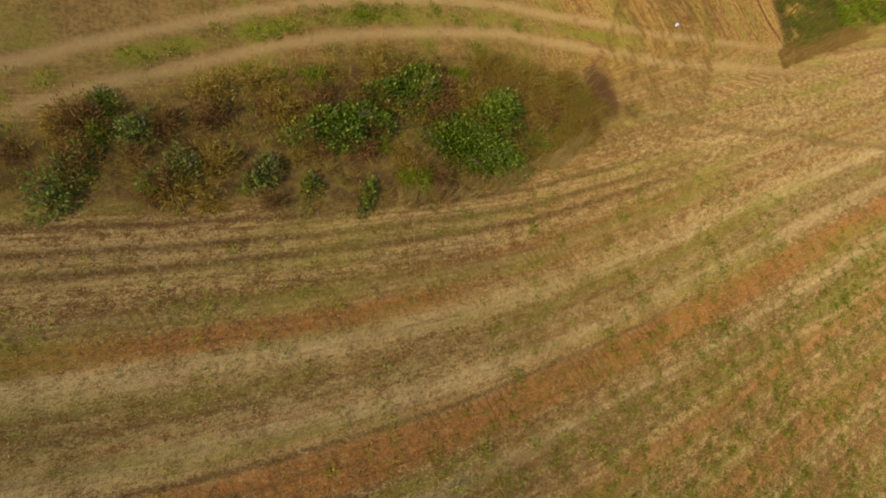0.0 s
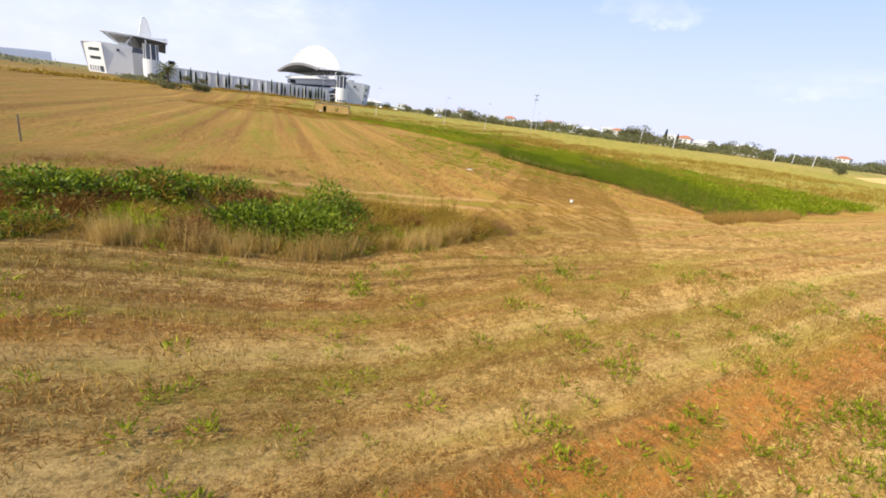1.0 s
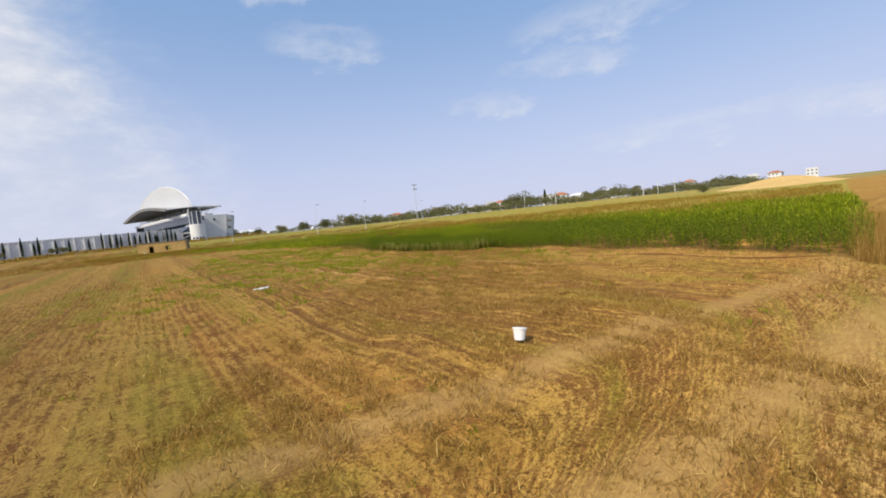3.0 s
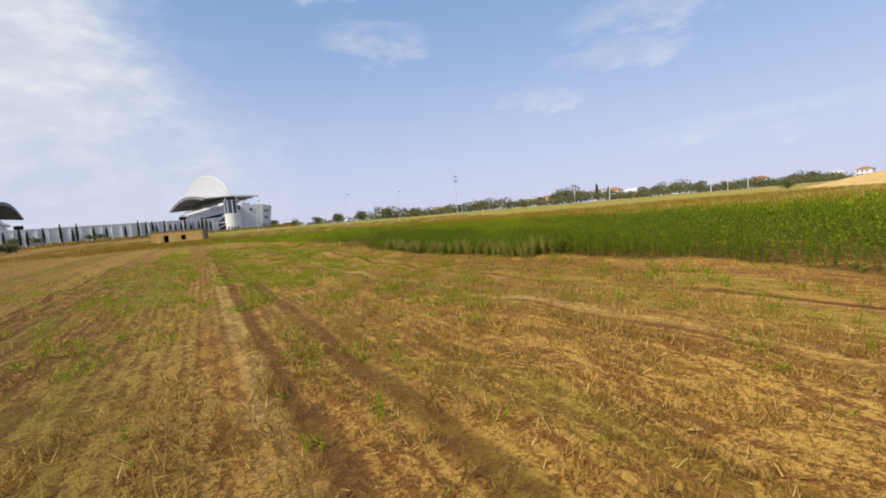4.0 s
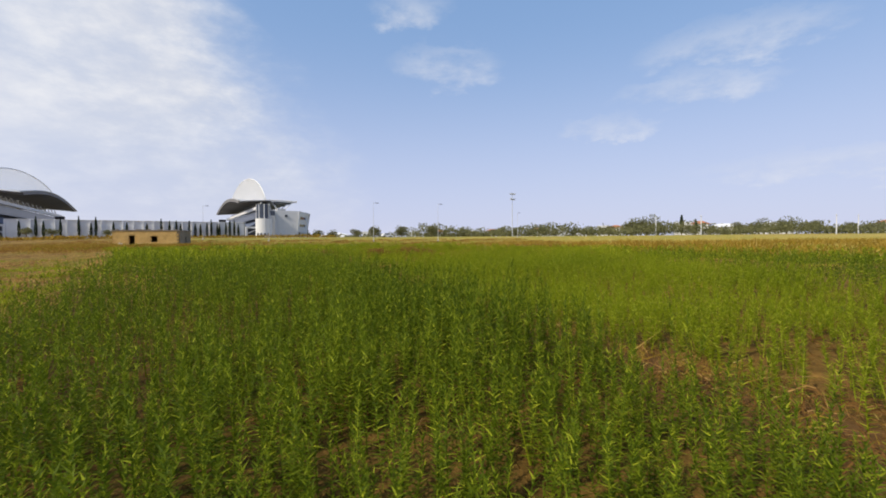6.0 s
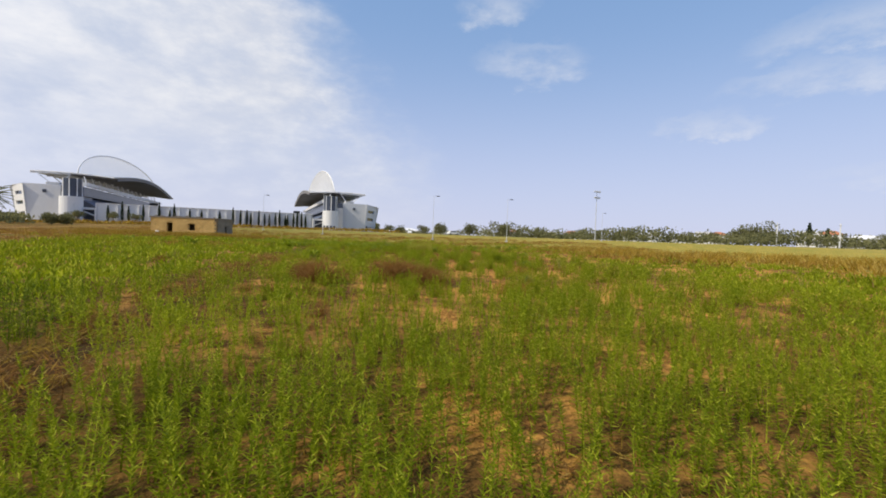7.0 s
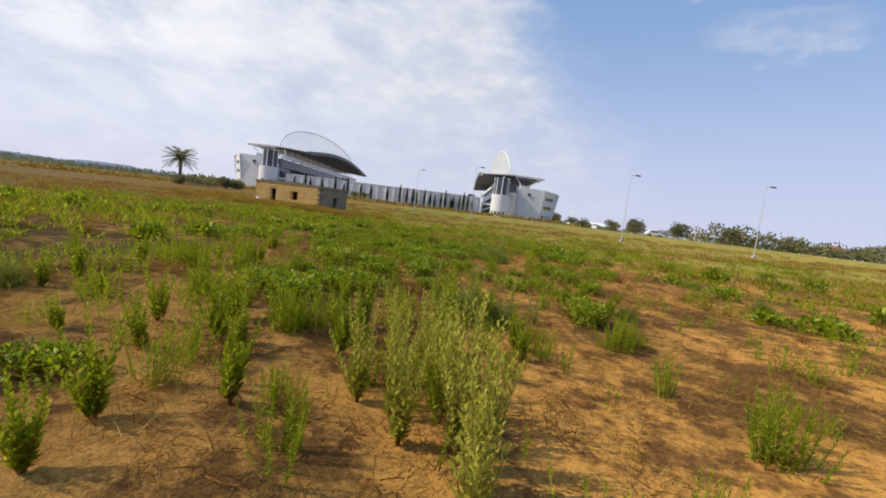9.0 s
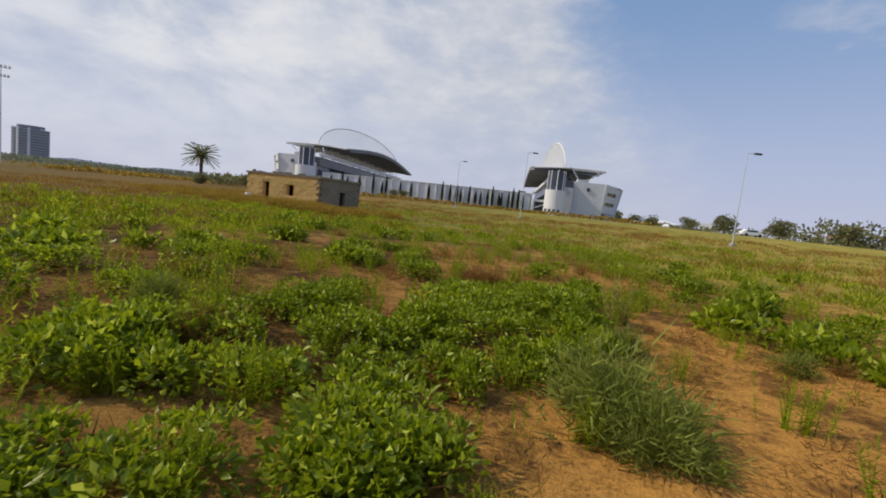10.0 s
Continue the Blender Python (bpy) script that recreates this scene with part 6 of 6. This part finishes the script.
def wild(n, box, chance, seed, lo, hi):
    x, y, r = sow(n, box, lambda x, y: np.where(in_strip(x, y, 1), chance(x, y), 0), seed)
    return [(float(a), float(b), float(s)) for a, b, s in zip(x, y, r.uniform(lo, hi, len(x)))]


r = np.random.default_rng(77)
bushes = [leafy_bush(500 + k) for k in range(5)]
spots = [(8.6, 120.6, 1.05), (8.5, 122.9, 0.85), (7.9, 121.1, 1.1), (7.5, 121.7, 1.1), (8.0, 122.1, 1.0), (6.3, 120.2, 1.0), (6.8, 121.0, 1.1), (6.9, 124.3, 1.2), (7.6, 119.7, 1.0), (7.2, 119.4, 1.0), (7.0, 122.6, 1.1),
         (6.3, 122.3, 1.1), (7.3, 123.4, 1.15), (7.9, 124.2, 1.0), (7.6, 126.9, 1.3), (7.8, 125.4, 1.2), (6.6, 125.6, 1.3), (5.4, 123.0, 1.1), (5.8, 121.3, 0.9), (8.2, 128.2, 1.3), (10.2, 132.4, 1.1), (11.8, 132.9, 1.2), (12.7, 129.1, 1.0),
         (9.9, 110.7, 1.0), (9.3, 110.4, 1.0), (9.6, 111.3, 1.0), (10.1, 111.4, 0.9), (8.9, 109.9, 1.0), (10.0, 109.5, 1.0), (9.1, 113.2, 1.0), (10.7, 113.1, 0.7), (9.4, 116.4, 1.1), (8.9, 115.9, 1.2), (8.2, 117.0, 1.2), (9.9, 117.6, 1.0),
         (11.2, 116.0, 0.75), (12.2, 115.7, 1.0), (12.8, 116.3, 0.9), (13.7, 115.2, 1.0), (14.1, 112.7, 1.25), (14.1, 117.4, 1.0), (13.2, 118.6, 1.0), (18.2, 121.9, 1.2), (7.6, 113.5, 1.2), (6.9, 114.8, 1.2), (10.5, 106.0, 0.9)]
spots += [(a, b, c * 1.15) for a, b, c in wild(150, (1.0, 116, 9.2, 131), lambda x, y: 0.75 * patchy(x, y, 1.6, 63), 64, 0.6, 1.1)]
spots += [(8.4, 114.2, 1.2), (8.95, 113.9, 1.0), (9.8, 114.4, 1.05), (9.4, 115.7, 1.1), (12.35, 119.5, 1.0), (14.3, 120.8, 1.0), (12.9, 121.3, 0.8), (13.8, 122.0, 0.8), (11.5, 118.7, 0.6)]
spots = [(a, b, c * 1.05) for a, b, c in spots]
set_out(bushes, spots, r)
thin_bush = [leafy_bush(510 + k, 260, 0.17) for k in range(4)]
spots = wild(900, (-16, 92, 30, 142), lambda x, y: (0.05 + 0.95 * smooth(104, 118, y)) * patchy(x, y, 3.0, 61) ** 2 * np.where(x > 11 + (y - 110) * 0.12, 0.3, 0.9) * (lane_distance(x, y) > 2.6), 62, 0.6, 1.3)
set_out(thin_bush, spots, r)
parked(*bushes, *thin_bush)

twigs = [twig_bush(520 + k) for k in range(4)]
fluffy = [twig_bush(524 + k, 90, 0.9, 0.62, None, "large fluffy reddish-brown dead bush", None, 8000) for k in range(2)]
yellow_dry = [twig_bush(527, 70, 0.6, 0.5, M_OCHRE, "ochre dry bush among green weeds", None, 1900)]
feather = [twig_bush(530 + k, 70, 0.6, 0.55, M_WEED_GREY, "feathery grey-green shrub on bare soil", M_FEATHER, 2400) for k in range(2)]
set_out(fluffy, [(14.1, 88.4, 0.95), (13.0, 88.8, 1.0), (13.4, 89.8, 0.85), (11.2, 87.3, 0.95), (10.6, 88.2, 0.8), (5.6, 121.0, 0.6), (9.0, 117.9, 0.55), (10.5, 103.7, 0.6), (5.9, 127.6, 0.8)], r)
set_out(yellow_dry, [(16.4, 87.1, 1.1), (16.9, 87.6, 0.9), (17.6, 91.5, 0.8)], r)
spots = [(13.6, 100.5, 1.1), (14.8, 100.3, 0.6), (12.0, 101.7, 0.7), (16.5, 100.0, 0.5), (10.8, 112.2, 0.6), (12.2, 117.6, 0.6), (3.0, 122.5, 1.1), (15.7, 100.6, 0.6), (13.9, 113.6, 0.5)]
spots += wild(420, (-6, 80, 34, 138), lambda x, y: 0.6 * patchy(x, y, 4.0, 65) * (lane_distance(x, y) > 1.2), 66, 0.4, 0.9)
set_out(twigs, spots, r)
spots = [(9.5, 122.5, 1.45), (9.9, 122.1, 0.9), (12.5, 110.7, 0.95), (12.9, 111.1, 0.8), (12.2, 111.2, 0.8), (17.3, 88.7, 0.7), (11.3, 125.4, 0.6), (10.6, 133.6, 0.7), (15.0, 113.8, 0.6), (9.3, 124.6, 0.7)]
spots += wild(80, (0, 84, 34, 138), lambda x, y: 0.5 * patchy(x, y, 4.0, 68) * (lane_distance(x, y) > 2), 69, 0.4, 0.8)
set_out(feather, spots, r)
parked(*twigs, *fluffy, *yellow_dry, *feather)



def fleabane_clump(seed, stems, n, h, spread):
    """A dense feathery plume of many thin stems from one foot."""
    r = np.random.default_rng(seed)
    L, S = [], []
    for k in range(stems):
        o = r.normal(0, spread, 2)
        lean = o * 0.35 + r.normal(0, 0.03, 2)
        hh = h * r.uniform(0.6, 1.05) * (1 - 0.9 * min(float(o @ o) / (spread * spread * 9), 0.5))
        L.append(spike(r, n, hh, 0.062, 0.0105, o, lean, 0.04))
        S.append(sticks(np.array([[o[0] * 0.3, o[1] * 0.3, -0.03]]), np.array([[o[0] + lean[0] * 0.6, o[1] + lean[1] * 0.6, hh * 0.6]]), 0.012, r))
    return plant("fleabane_clump", "feathery bright green fleabane clump on orange soil", "weed", seed, (("leaf_mass", merged(*L), M_WEED), ("stem_mass", merged(*S), M_DRY)), "fleabane clumps")


plumes = [fleabane_clump(570 + k, 34, 40, 0.52, 0.085) for k in range(5)]
set_out(plumes, [(13.9, 102.1, 1.0), (14.2, 103.2, 0.8), (16.6, 102.3, 1.0), (17.1, 107.0, 1.0), (16.2, 108.6, 1.2), (18.5, 106.9, 1.3), (17.6, 103.5, 1.3), (17.9, 103.8, 1.0), (19.0, 106.1, 1.1), (20.5, 107.7, 1.3), (20.1, 105.7, 1.0),
                 (17.7, 102.0, 1.0), (18.8, 102.5, 1.0), (18.3, 102.7, 0.9), (15.4, 99.8, 1.2), (15.5, 100.2, 1.0), (14.2, 99.8, 0.6), (10.8, 100.9, 0.9), (12.1, 101.9, 0.9), (13.2, 98.9, 1.3), (12.9, 99.2, 1.1), (13.6, 98.9, 0.9), (10.1, 100.3, 0.9),
                 (12.2, 104.5, 1.0), (14.2, 105.2, 0.9), (15.6, 103.9, 0.8), (15.2, 101.8, 0.9), (17.8, 100.1, 1.2), (17.5, 98.0, 1.3), (17.9, 98.2, 1.1), (18.3, 102.0, 0.9), (19.6, 102.8, 1.2), (20.2, 107.0, 1.1), (16.5, 103.7, 0.9), (18.2, 107.6, 1.3),
                 (18.6, 98.8, 1.2), (19.3, 99.2, 1.2), (14.0, 93.4, 1.3), (13.7, 93.8, 1.2), (14.6, 93.8, 1.2), (15.6, 93.0, 1.1), (15.4, 93.3, 0.9), (16.3, 94.5, 1.2), (16.8, 94.2, 0.9), (15.8, 96.6, 1.3), (15.9, 97.0, 1.1), (18.2, 97.8, 1.3), (17.8, 98.4, 1.2),
                 (19.0, 97.7, 1.1), (19.9, 97.8, 1.3), (23.3, 102.4, 1.3), (22.4, 98.6, 1.4), (18.4, 95.0, 1.1), (17.6, 93.6, 0.9), (18.5, 93.6, 1.2), (18.9, 93.9, 1.0), (17.0, 93.0, 0.9), (12.8, 92.6, 0.9), (12.9, 93.1, 1.0), (11.3, 93.6, 1.2), (17.4, 98.8, 1.2),
                 (13.2, 100.2, 0.9), (13.0, 94.6, 1.0), (14.3, 85.7, 1.1), (13.7, 85.9, 1.0), (13.8, 85.1, 1.0), (16.2, 85.6, 0.9), (17.7, 87.8, 1.0), (17.1, 86.9, 0.9), (18.2, 90.2, 1.2), (18.6, 87.7, 0.9), (21.2, 91.6, 1.2), (19.8, 90.4, 1.2), (14.9, 111.4, 1.2), (15.1, 111.8, 0.9),
                 (11.0, 108.3, 1.1), (10.7, 108.6, 1.2), (11.8, 108.6, 0.9), (7.8, 110.5, 1.1), (8.6, 109.0, 1.2), (9.8, 115.0, 0.7), (10.6, 115.2, 0.8), (13.9, 118.3, 1.0), (8.3, 111.5, 1.1), (7.0, 110.0, 1.2), (6.4, 112.0, 1.2), (5.2, 111.0, 1.3), (5.5, 120.7, 0.9), (9.4, 122.0, 0.7)], r, flat=(0.85, 1.2))
parked(*plumes)

weeds = [tall_weed(540 + k) for k in range(3)]
pale = [tall_weed(546 + k, M_WEED_GREY, "thin pale weed with bare seed stalks", 0.9, 4) for k in range(2)]
spots = [(7.3, 49.7, 0.85), (7.7, 49.9, 0.9), (8.0, 50.2, 0.9), (8.1, 49.6, 0.95), (7.5, 50.5, 0.7)]
for t in np.linspace(49.4, 53.4, 26):
    spots.append((float(weed_edge(t)) + r.uniform(0.0, 1.3), t, r.uniform(0.6, 0.95)))
for t in np.linspace(52.5, 66, 84):
    spots.append((float(weed_edge(t)) + r.uniform(-0.1, 0.75), t + r.uniform(-0.2, 0.2), r.uniform(0.7, 1.05)))
spots += wild(70, (-6, 84, 26, 132), lambda x, y: 0.4 * patchy(x, y, 3.0, 71) * (lane_distance(x, y) > 1.5), 72, 0.4, 0.65)
set_out(weeds, spots, r)
seed_weeds = [tall_weed(560 + k, M_WEED_PALE, "tall pale yellow-green weed in a dense clump", 1.0, 9) for k in range(2)]
green_weeds = [tall_weed(566 + k, M_WEED, "leafy upright green weed beside bare soil", 0.75, 9) for k in range(2)]
spots = wild(260, (4, 100, 15, 117), lambda x, y: 0.4 * patchy(x, y, 1.8, 73) * (lane_distance(x, y) > 2.2), 74, 0.5, 1.0)
set_out(green_weeds, spots, r)
set_out(green_weeds, [(12.3, 108.9, 1.0), (11.9, 108.2, 1.05), (11.6, 109.1, 0.9), (12.6, 109.6, 0.8), (11.2, 107.4, 1.0), (12.9, 109.2, 0.8), (10.9, 109.7, 0.9), (10.2, 108.2, 1.0), (12.0, 106.6, 0.9), (11.5, 105.9, 1.0), (10.4, 106.9, 0.9), (9.6, 107.6, 1.0), (12.4, 110.3, 1.1), (12.8, 110.9, 1.0), (13.5, 110.2, 0.9), (13.7, 109.8, 0.8)], r)
set_out(seed_weeds, [(14.0, 106.9, 1.1), (13.7, 107.4, 1.15), (13.3, 107.9, 1.05), (12.9, 108.4, 1.05), (12.4, 108.6, 0.95), (14.2, 106.2, 0.95), (13.4, 106.9, 1.0), (12.7, 107.4, 0.9), (13.8, 107.1, 1.05), (13.5, 107.6, 1.1), (13.1, 108.1, 1.0), (14.1, 106.6, 1.0), (13.1, 107.3, 0.9), (12.7, 108.0, 0.9)], r)
set_out(pale, [(9.0, 125.6, 1.0), (9.2, 125.9, 0.9), (13.1, 111.4, 1.0), (13.5, 111.7, 0.8), (12.1, 112.4, 1.1), (11.4, 112.0, 0.9), (16.8, 88.3, 0.6), (15.5, 99.9, 0.7)], r)
parked(*weeds, *pale, *seed_weeds, *green_weeds)


# ---- the thicket ----
def shrub(seed, radii, n, leaf, mat, label, lumps=14):
    rr_ = np.random.default_rng(seed)
    ob = thing("shrub", label, "shrub", group="thicket shrubs")
    V, F = crown(rr_, n, radii, leaf, lumps, 0.8, 0.02)
    V[:, 2] = np.abs(V[:, 2])
    part("crown", tri_mesh("crown", V, F, mat), ob)
    k = 26
    a = rr_.uniform(0, 6.28, k)
    B = np.stack([np.cos(a) * radii[0] * 0.7, np.sin(a) * radii[1] * 0.7, rr_.uniform(0.3, 0.8, k) * radii[2]], -1)
    part("branch_mass", tri_mesh("branch_mass", *sticks(B * (0.15, 0.15, 0), B, 0.07, rr_), M_BARK), ob)
    return ob


for i, (a, b, radii, n, leaf, mat, label) in enumerate((
        (-23.3, 14.2, (3.9, 2.3, 2.5), 11000, 0.17, M_PATCH, "broad dome of bright green bramble in the thicket"),
        (-20.9, 16.6, (2.5, 1.9, 2.1), 5200, 0.17, M_PATCH, "rounded green bramble bush in the thicket"),
        (-29.8, 14.4, (2.6, 1.6, 1.7), 4400, 0.18, M_PATCH, "green bramble bush in the thicket"),
        (-26.3, 16.8, (3.1, 1.4, 1.7), 4600, 0.18, M_PATCH, "green bramble bush along the thicket's edge"),
        (-32.8, 11.8, (1.1, 0.9, 1.6), 1200, 0.17, M_FEATHER, "grey-green shrub with pale leaves"),
        (-36.0, 11.6, (1.6, 0.9, 1.0), 900, 0.17, M_FEATHER, "straggling grey-green shrub in dry grass"),
        (-39.4, 11.0, (2.0, 0.9, 1.1), 1100, 0.17, M_FEATHER, "straggling grey-green shrub in dry grass"),
        (-37.5, 13.3, (1.1, 0.9, 1.2), 900, 0.17, M_FEATHER, "grey-green shrub beside the track"),
        (-28.5, 10.9, (1.3, 0.6, 0.7), 800, 0.14, M_PATCH, "small green bush at the field edge"),
        (-31.0, 11.3, (1.0, 0.6, 0.7), 600, 0.14, M_PATCH, "small green bush at the field edge"),
        (-19.1, 15.2, (0.8, 0.9, 0.8), 600, 0.15, M_PATCH, "small green bush beside dry grass"),
        (-38.7, 14.5, (0.9, 0.6, 0.7), 500, 0.14, M_PATCH, "small green bush beside the wheel track"))):
    ob = shrub(600 + i, radii, n, leaf, mat, label)
    ob.matrix_world = pose(a, b, float(ground_z(a, b)) - 0.05, 0, 0, 10 * i)


dead = [twig_bush(680 + k, 70, 1.0, 0.95, M_DRY, "dark brown dead shrub in the thicket", None, 900, 0.034) for k in range(2)]
dead += [twig_bush(683 + k, 70, 1.0, 0.75, M_OCHRE, "tussock of ochre dry grass in the thicket", None, 1020, 0.034) for k in range(2)]
dead += [twig_bush(686, 60, 0.9, 0.8, M_RUSSET, "russet dead shrub in the thicket", None, 780, 0.034)]
dead += [twig_bush(688, 60, 0.9, 0.7, M_WEED_GREY, "straggling yellow-green weeds in the thicket", M_WEED, 840, 0.034)]
x, y, r = sow(900, (-47, 9, -13.5, 21), lambda x, y: np.where(thicket_depth(x, y) > 0.2, 0.30, 0), 97)
for a, b in zip(x, y):
    if (a + 23.3) ** 2 / 8 + (b - 14.2) ** 2 / 4 > 1:
        k = r.uniform(0.6, 1.3) * (0.55 if a > -14.4 else 1.0)
        place(dead[int(r.integers(0, 6))], float(a), float(b), r.uniform(0, 360), (k, k, k * r.uniform(0.7, 1.2)), sink=0.03)
parked(*dead)


def thick_keep(p, seed):
    return lambda x, y: np.where(in_thicket(x, y), p * (0.3 + 0.7 * patchy(x, y, 2.0, seed)), 0)


BOX_T = (-48, 7, -10, 24)
x, y, r = sow(8000, BOX_T, thick_keep(0.7, 81), 82)
stuff("dry_growth", "tangle of dead brown stalks in the thicket", "dry growth", scatter([stalk_weed(620 + k, 14, 0.8, 0.15, 0.018, 3) for k in range(4)], on_ground(x, y), r.uniform(0, 6.28, len(x)), r.uniform(0.3, 0.8, len(x)), 0.5, r), M_DRY)
x, y, r = sow(8000, BOX_T, thick_keep(0.75, 83), 84)
stuff("dry_growth", "ochre dry grass in the thicket", "grass", scatter([clump(630 + k, 26, 0.3, 0.5, 0.32, 0.02) for k in range(4)], on_ground(x, y), r.uniform(0, 6.28, len(x)), r.uniform(0.4, 1.0, len(x)), 0.4, r), M_OCHRE)
x, y, r = sow(3000, BOX_T, lambda x, y: thick_keep(0.45, 85)(x, y) + 0.7 * (np.abs(y - np.interp(x, THICKET_X, THICKET_HI)) < 0.7) * (x < -16) * patchy(x, y, 2.0, 89), 86)
stuff("green_growth", "scattered green weeds in the thicket", "weeds", scatter([clump(640 + k, 44, 0.3, 0.4, 0.12, 0.026) for k in range(4)], on_ground(x, y), r.uniform(0, 6.28, len(x)), r.uniform(0.6, 1.3, len(x)), 0.3, r), M_WEED)
# ears of uncut wheat along its lower edge, and pale reeds at its end
x, y, r = sow(16000, (-27, 9, -15, 19), lambda x, y: np.where(np.abs(y - np.interp(x, THICKET_X, THICKET_LO) + 0.05) < 0.45, 0.95 * smooth(0.2, 0.6, patchy(x, y, 0.9, 36)), 0), 87)
stuff("standing_wheat", "uncut dry wheat standing along the thicket", "wheat", scatter([straw_tuft(650 + k, 10, 0.8, 0.014) for k in range(4)], on_ground(x, y), r.uniform(0, 6.28, len(x)), r.uniform(0.7, 1.3, len(x)), 0.2, r), M_WHEAT)
x, y, r = sow(1500, (-19, 14, -12.8, 22), lambda x, y: np.exp(-((x + 15.2) / 1.8) ** 2 - ((y - 18.0) / 1.6) ** 2), 88)
stuff("reeds", "pale dry reeds bent over at the thicket's end", "reeds", scatter([straw_tuft(660 + k, 10, 0.95, 0.012, 0.12) for k in range(4)], on_ground(x, y), r.uniform(0, 6.28, len(x)), r.uniform(0.4, 0.9, len(x)), 0.9, r), M_OCHRE)
# green verge between the wheel tracks
x, y, r = sow(7000, (-46, 10, -18, 28), lambda x, y: np.where(np.abs(y - (24.1 - 0.0105 * np.maximum(-19 - x, 0) ** 2 - 0.17 * np.maximum(-19 - x, 0))) < 0.8, patchy(x, y, 2.5, 90) ** 2, 0), 91)
stuff("green_verge", "fresh green weeds between the wheel tracks", "weeds", scatter(ros, on_ground(x, y), r.uniform(0, 6.28, len(x)), r.uniform(0.9, 2.4, len(x)), 0.1, r), M_WEED)


# a bent sheaf at the lip of the hole, and tall seed stalks over the dry grass
def sheaf(seed):
    r = np.random.default_rng(seed)
    n = 150
    a = r.uniform(0, 6.28, n)
    A = np.stack([r.normal(0, 0.10, n), r.normal(0, 0.10, n), np.full(n, -0.03)], -1)
    M = A + np.stack([np.cos(a) * 0.10 + 0.08, np.sin(a) * 0.10, r.uniform(0.45, 0.75, n)], -1)
    B = M + np.stack([np.cos(a) * 0.12 + 0.22, np.sin(a) * 0.16 - 0.05, r.uniform(-0.35, 0.05, n)], -1)
    return merged(sticks(A, M, 0.013, r), sticks(M, B, 0.013, r))


for i, (a, b, k) in enumerate(((-13.6, 18.5, 1.0), (-13.9, 18.9, 0.85), (-13.2, 18.1, 0.6), (-14.6, 17.9, 0.7))):
    ob = thing("straw_sheaf", "bent clump of golden straw at the lip of a hole", "straw", group="bent straw clumps")
    tagged(part("stalk_mass", tri_mesh("stalk_mass", *sheaf(700 + i), M_STRAW), ob), kind="stuff")
    ob.matrix_world = pose(a, b, float(ground_z(a, b)), 0, 0, 40 * i)
    ob.scale = (k, k, k)


def seed_stalk(seed, h):
    """A tall bare stem with side twigs and small seed heads."""
    r = np.random.default_rng(seed)
    ob = thing("seed_stalk", "tall thin dead stalk with small seed heads", "weed", group="tall seed stalks")
    lean = r.normal(0, 0.10, 2)
    k = 16
    z = np.sort(r.uniform(0.45, 1.0, k))
    C = np.stack([lean[0] * z * h, lean[1] * z * h, z * h], -1)
    T = C + np.stack([r.normal(0, 0.12, k), r.normal(0, 0.12, k), r.uniform(0.06, 0.22, k)], -1)
    stem = merged(sticks(np.array([[0, 0, -0.05]]), np.array([[lean[0] * h, lean[1] * h, h]]), 0.02, r), sticks(C, T, 0.008, r))
    part("stem", tri_mesh("stem", *stem, M_DRY), ob)
    Q = np.repeat(T, 9, 0) + r.normal(0, 0.028, (9 * k, 3))
    tagged(part("seed_head_mass", tri_mesh("seed_head_mass", *leaves(Q, r.normal(size=(9 * k, 3)), 0.035, 0.022, r), M_DRY), ob), kind="stuff")
    return ob


for i, (a, b, h) in enumerate(((-16.7, 18.7, 2.7), (-16.2, 18.9, 2.2), (-15.9, 18.3, 2.0), (-17.2, 19.2, 2.4), (-14.4, 19.0, 1.7), (-15.3, 17.2, 1.5))):
    ob = seed_stalk(720 + i, h)
    ob.matrix_world = pose(a, b, float(ground_z(a, b)), 0, 0, 50 * i)
# uneven dry grass over the thicket's low end
x, y, r = sow(3600, (-22, 13, -13, 22), lambda x, y: np.where((thicket_depth(x, y) > 0.0) & (np.hypot((x + 12.8) / 1.0, (y - 19.6) / 1.8) > 1.0), 0.9 * patchy(x, y, 1.6, 93), 0), 94)
stuff("dry_growth", "tall tangled ochre grass at the thicket's low end", "grass", scatter([straw_tuft(740 + k, 14, 0.8, 0.012, 0.16) for k in range(5)], on_ground(x, y), r.uniform(0, 6.28, len(x)), r.uniform(0.4, 1.0, len(x)) * np.where(x < -14.6, 1.45, 0.8), 0.8, r), M_OCHRE)
# brown weeds beyond the wheel tracks
x, y, r = sow(2600, (-48, 16, -20, 30), lambda x, y: np.where(np.abs(y - np.interp(x, [-48, -42, -37, -32, -28, -22], [16.5, 19.3, 21.6, 24.2, 26.0, 27.4])) < 1.1, 0.8 * patchy(x, y, 2.6, 95), 0), 96)
stuff("dry_growth", "low brown weeds beside the wheel tracks", "weeds", scatter([clump(750 + k, 26, 0.35, 0.3, 0.22, 0.02) for k in range(4)], on_ground(x, y), r.uniform(0, 6.28, len(x)), r.uniform(0.5, 1.1, len(x)), 0.3, r), M_DRY)
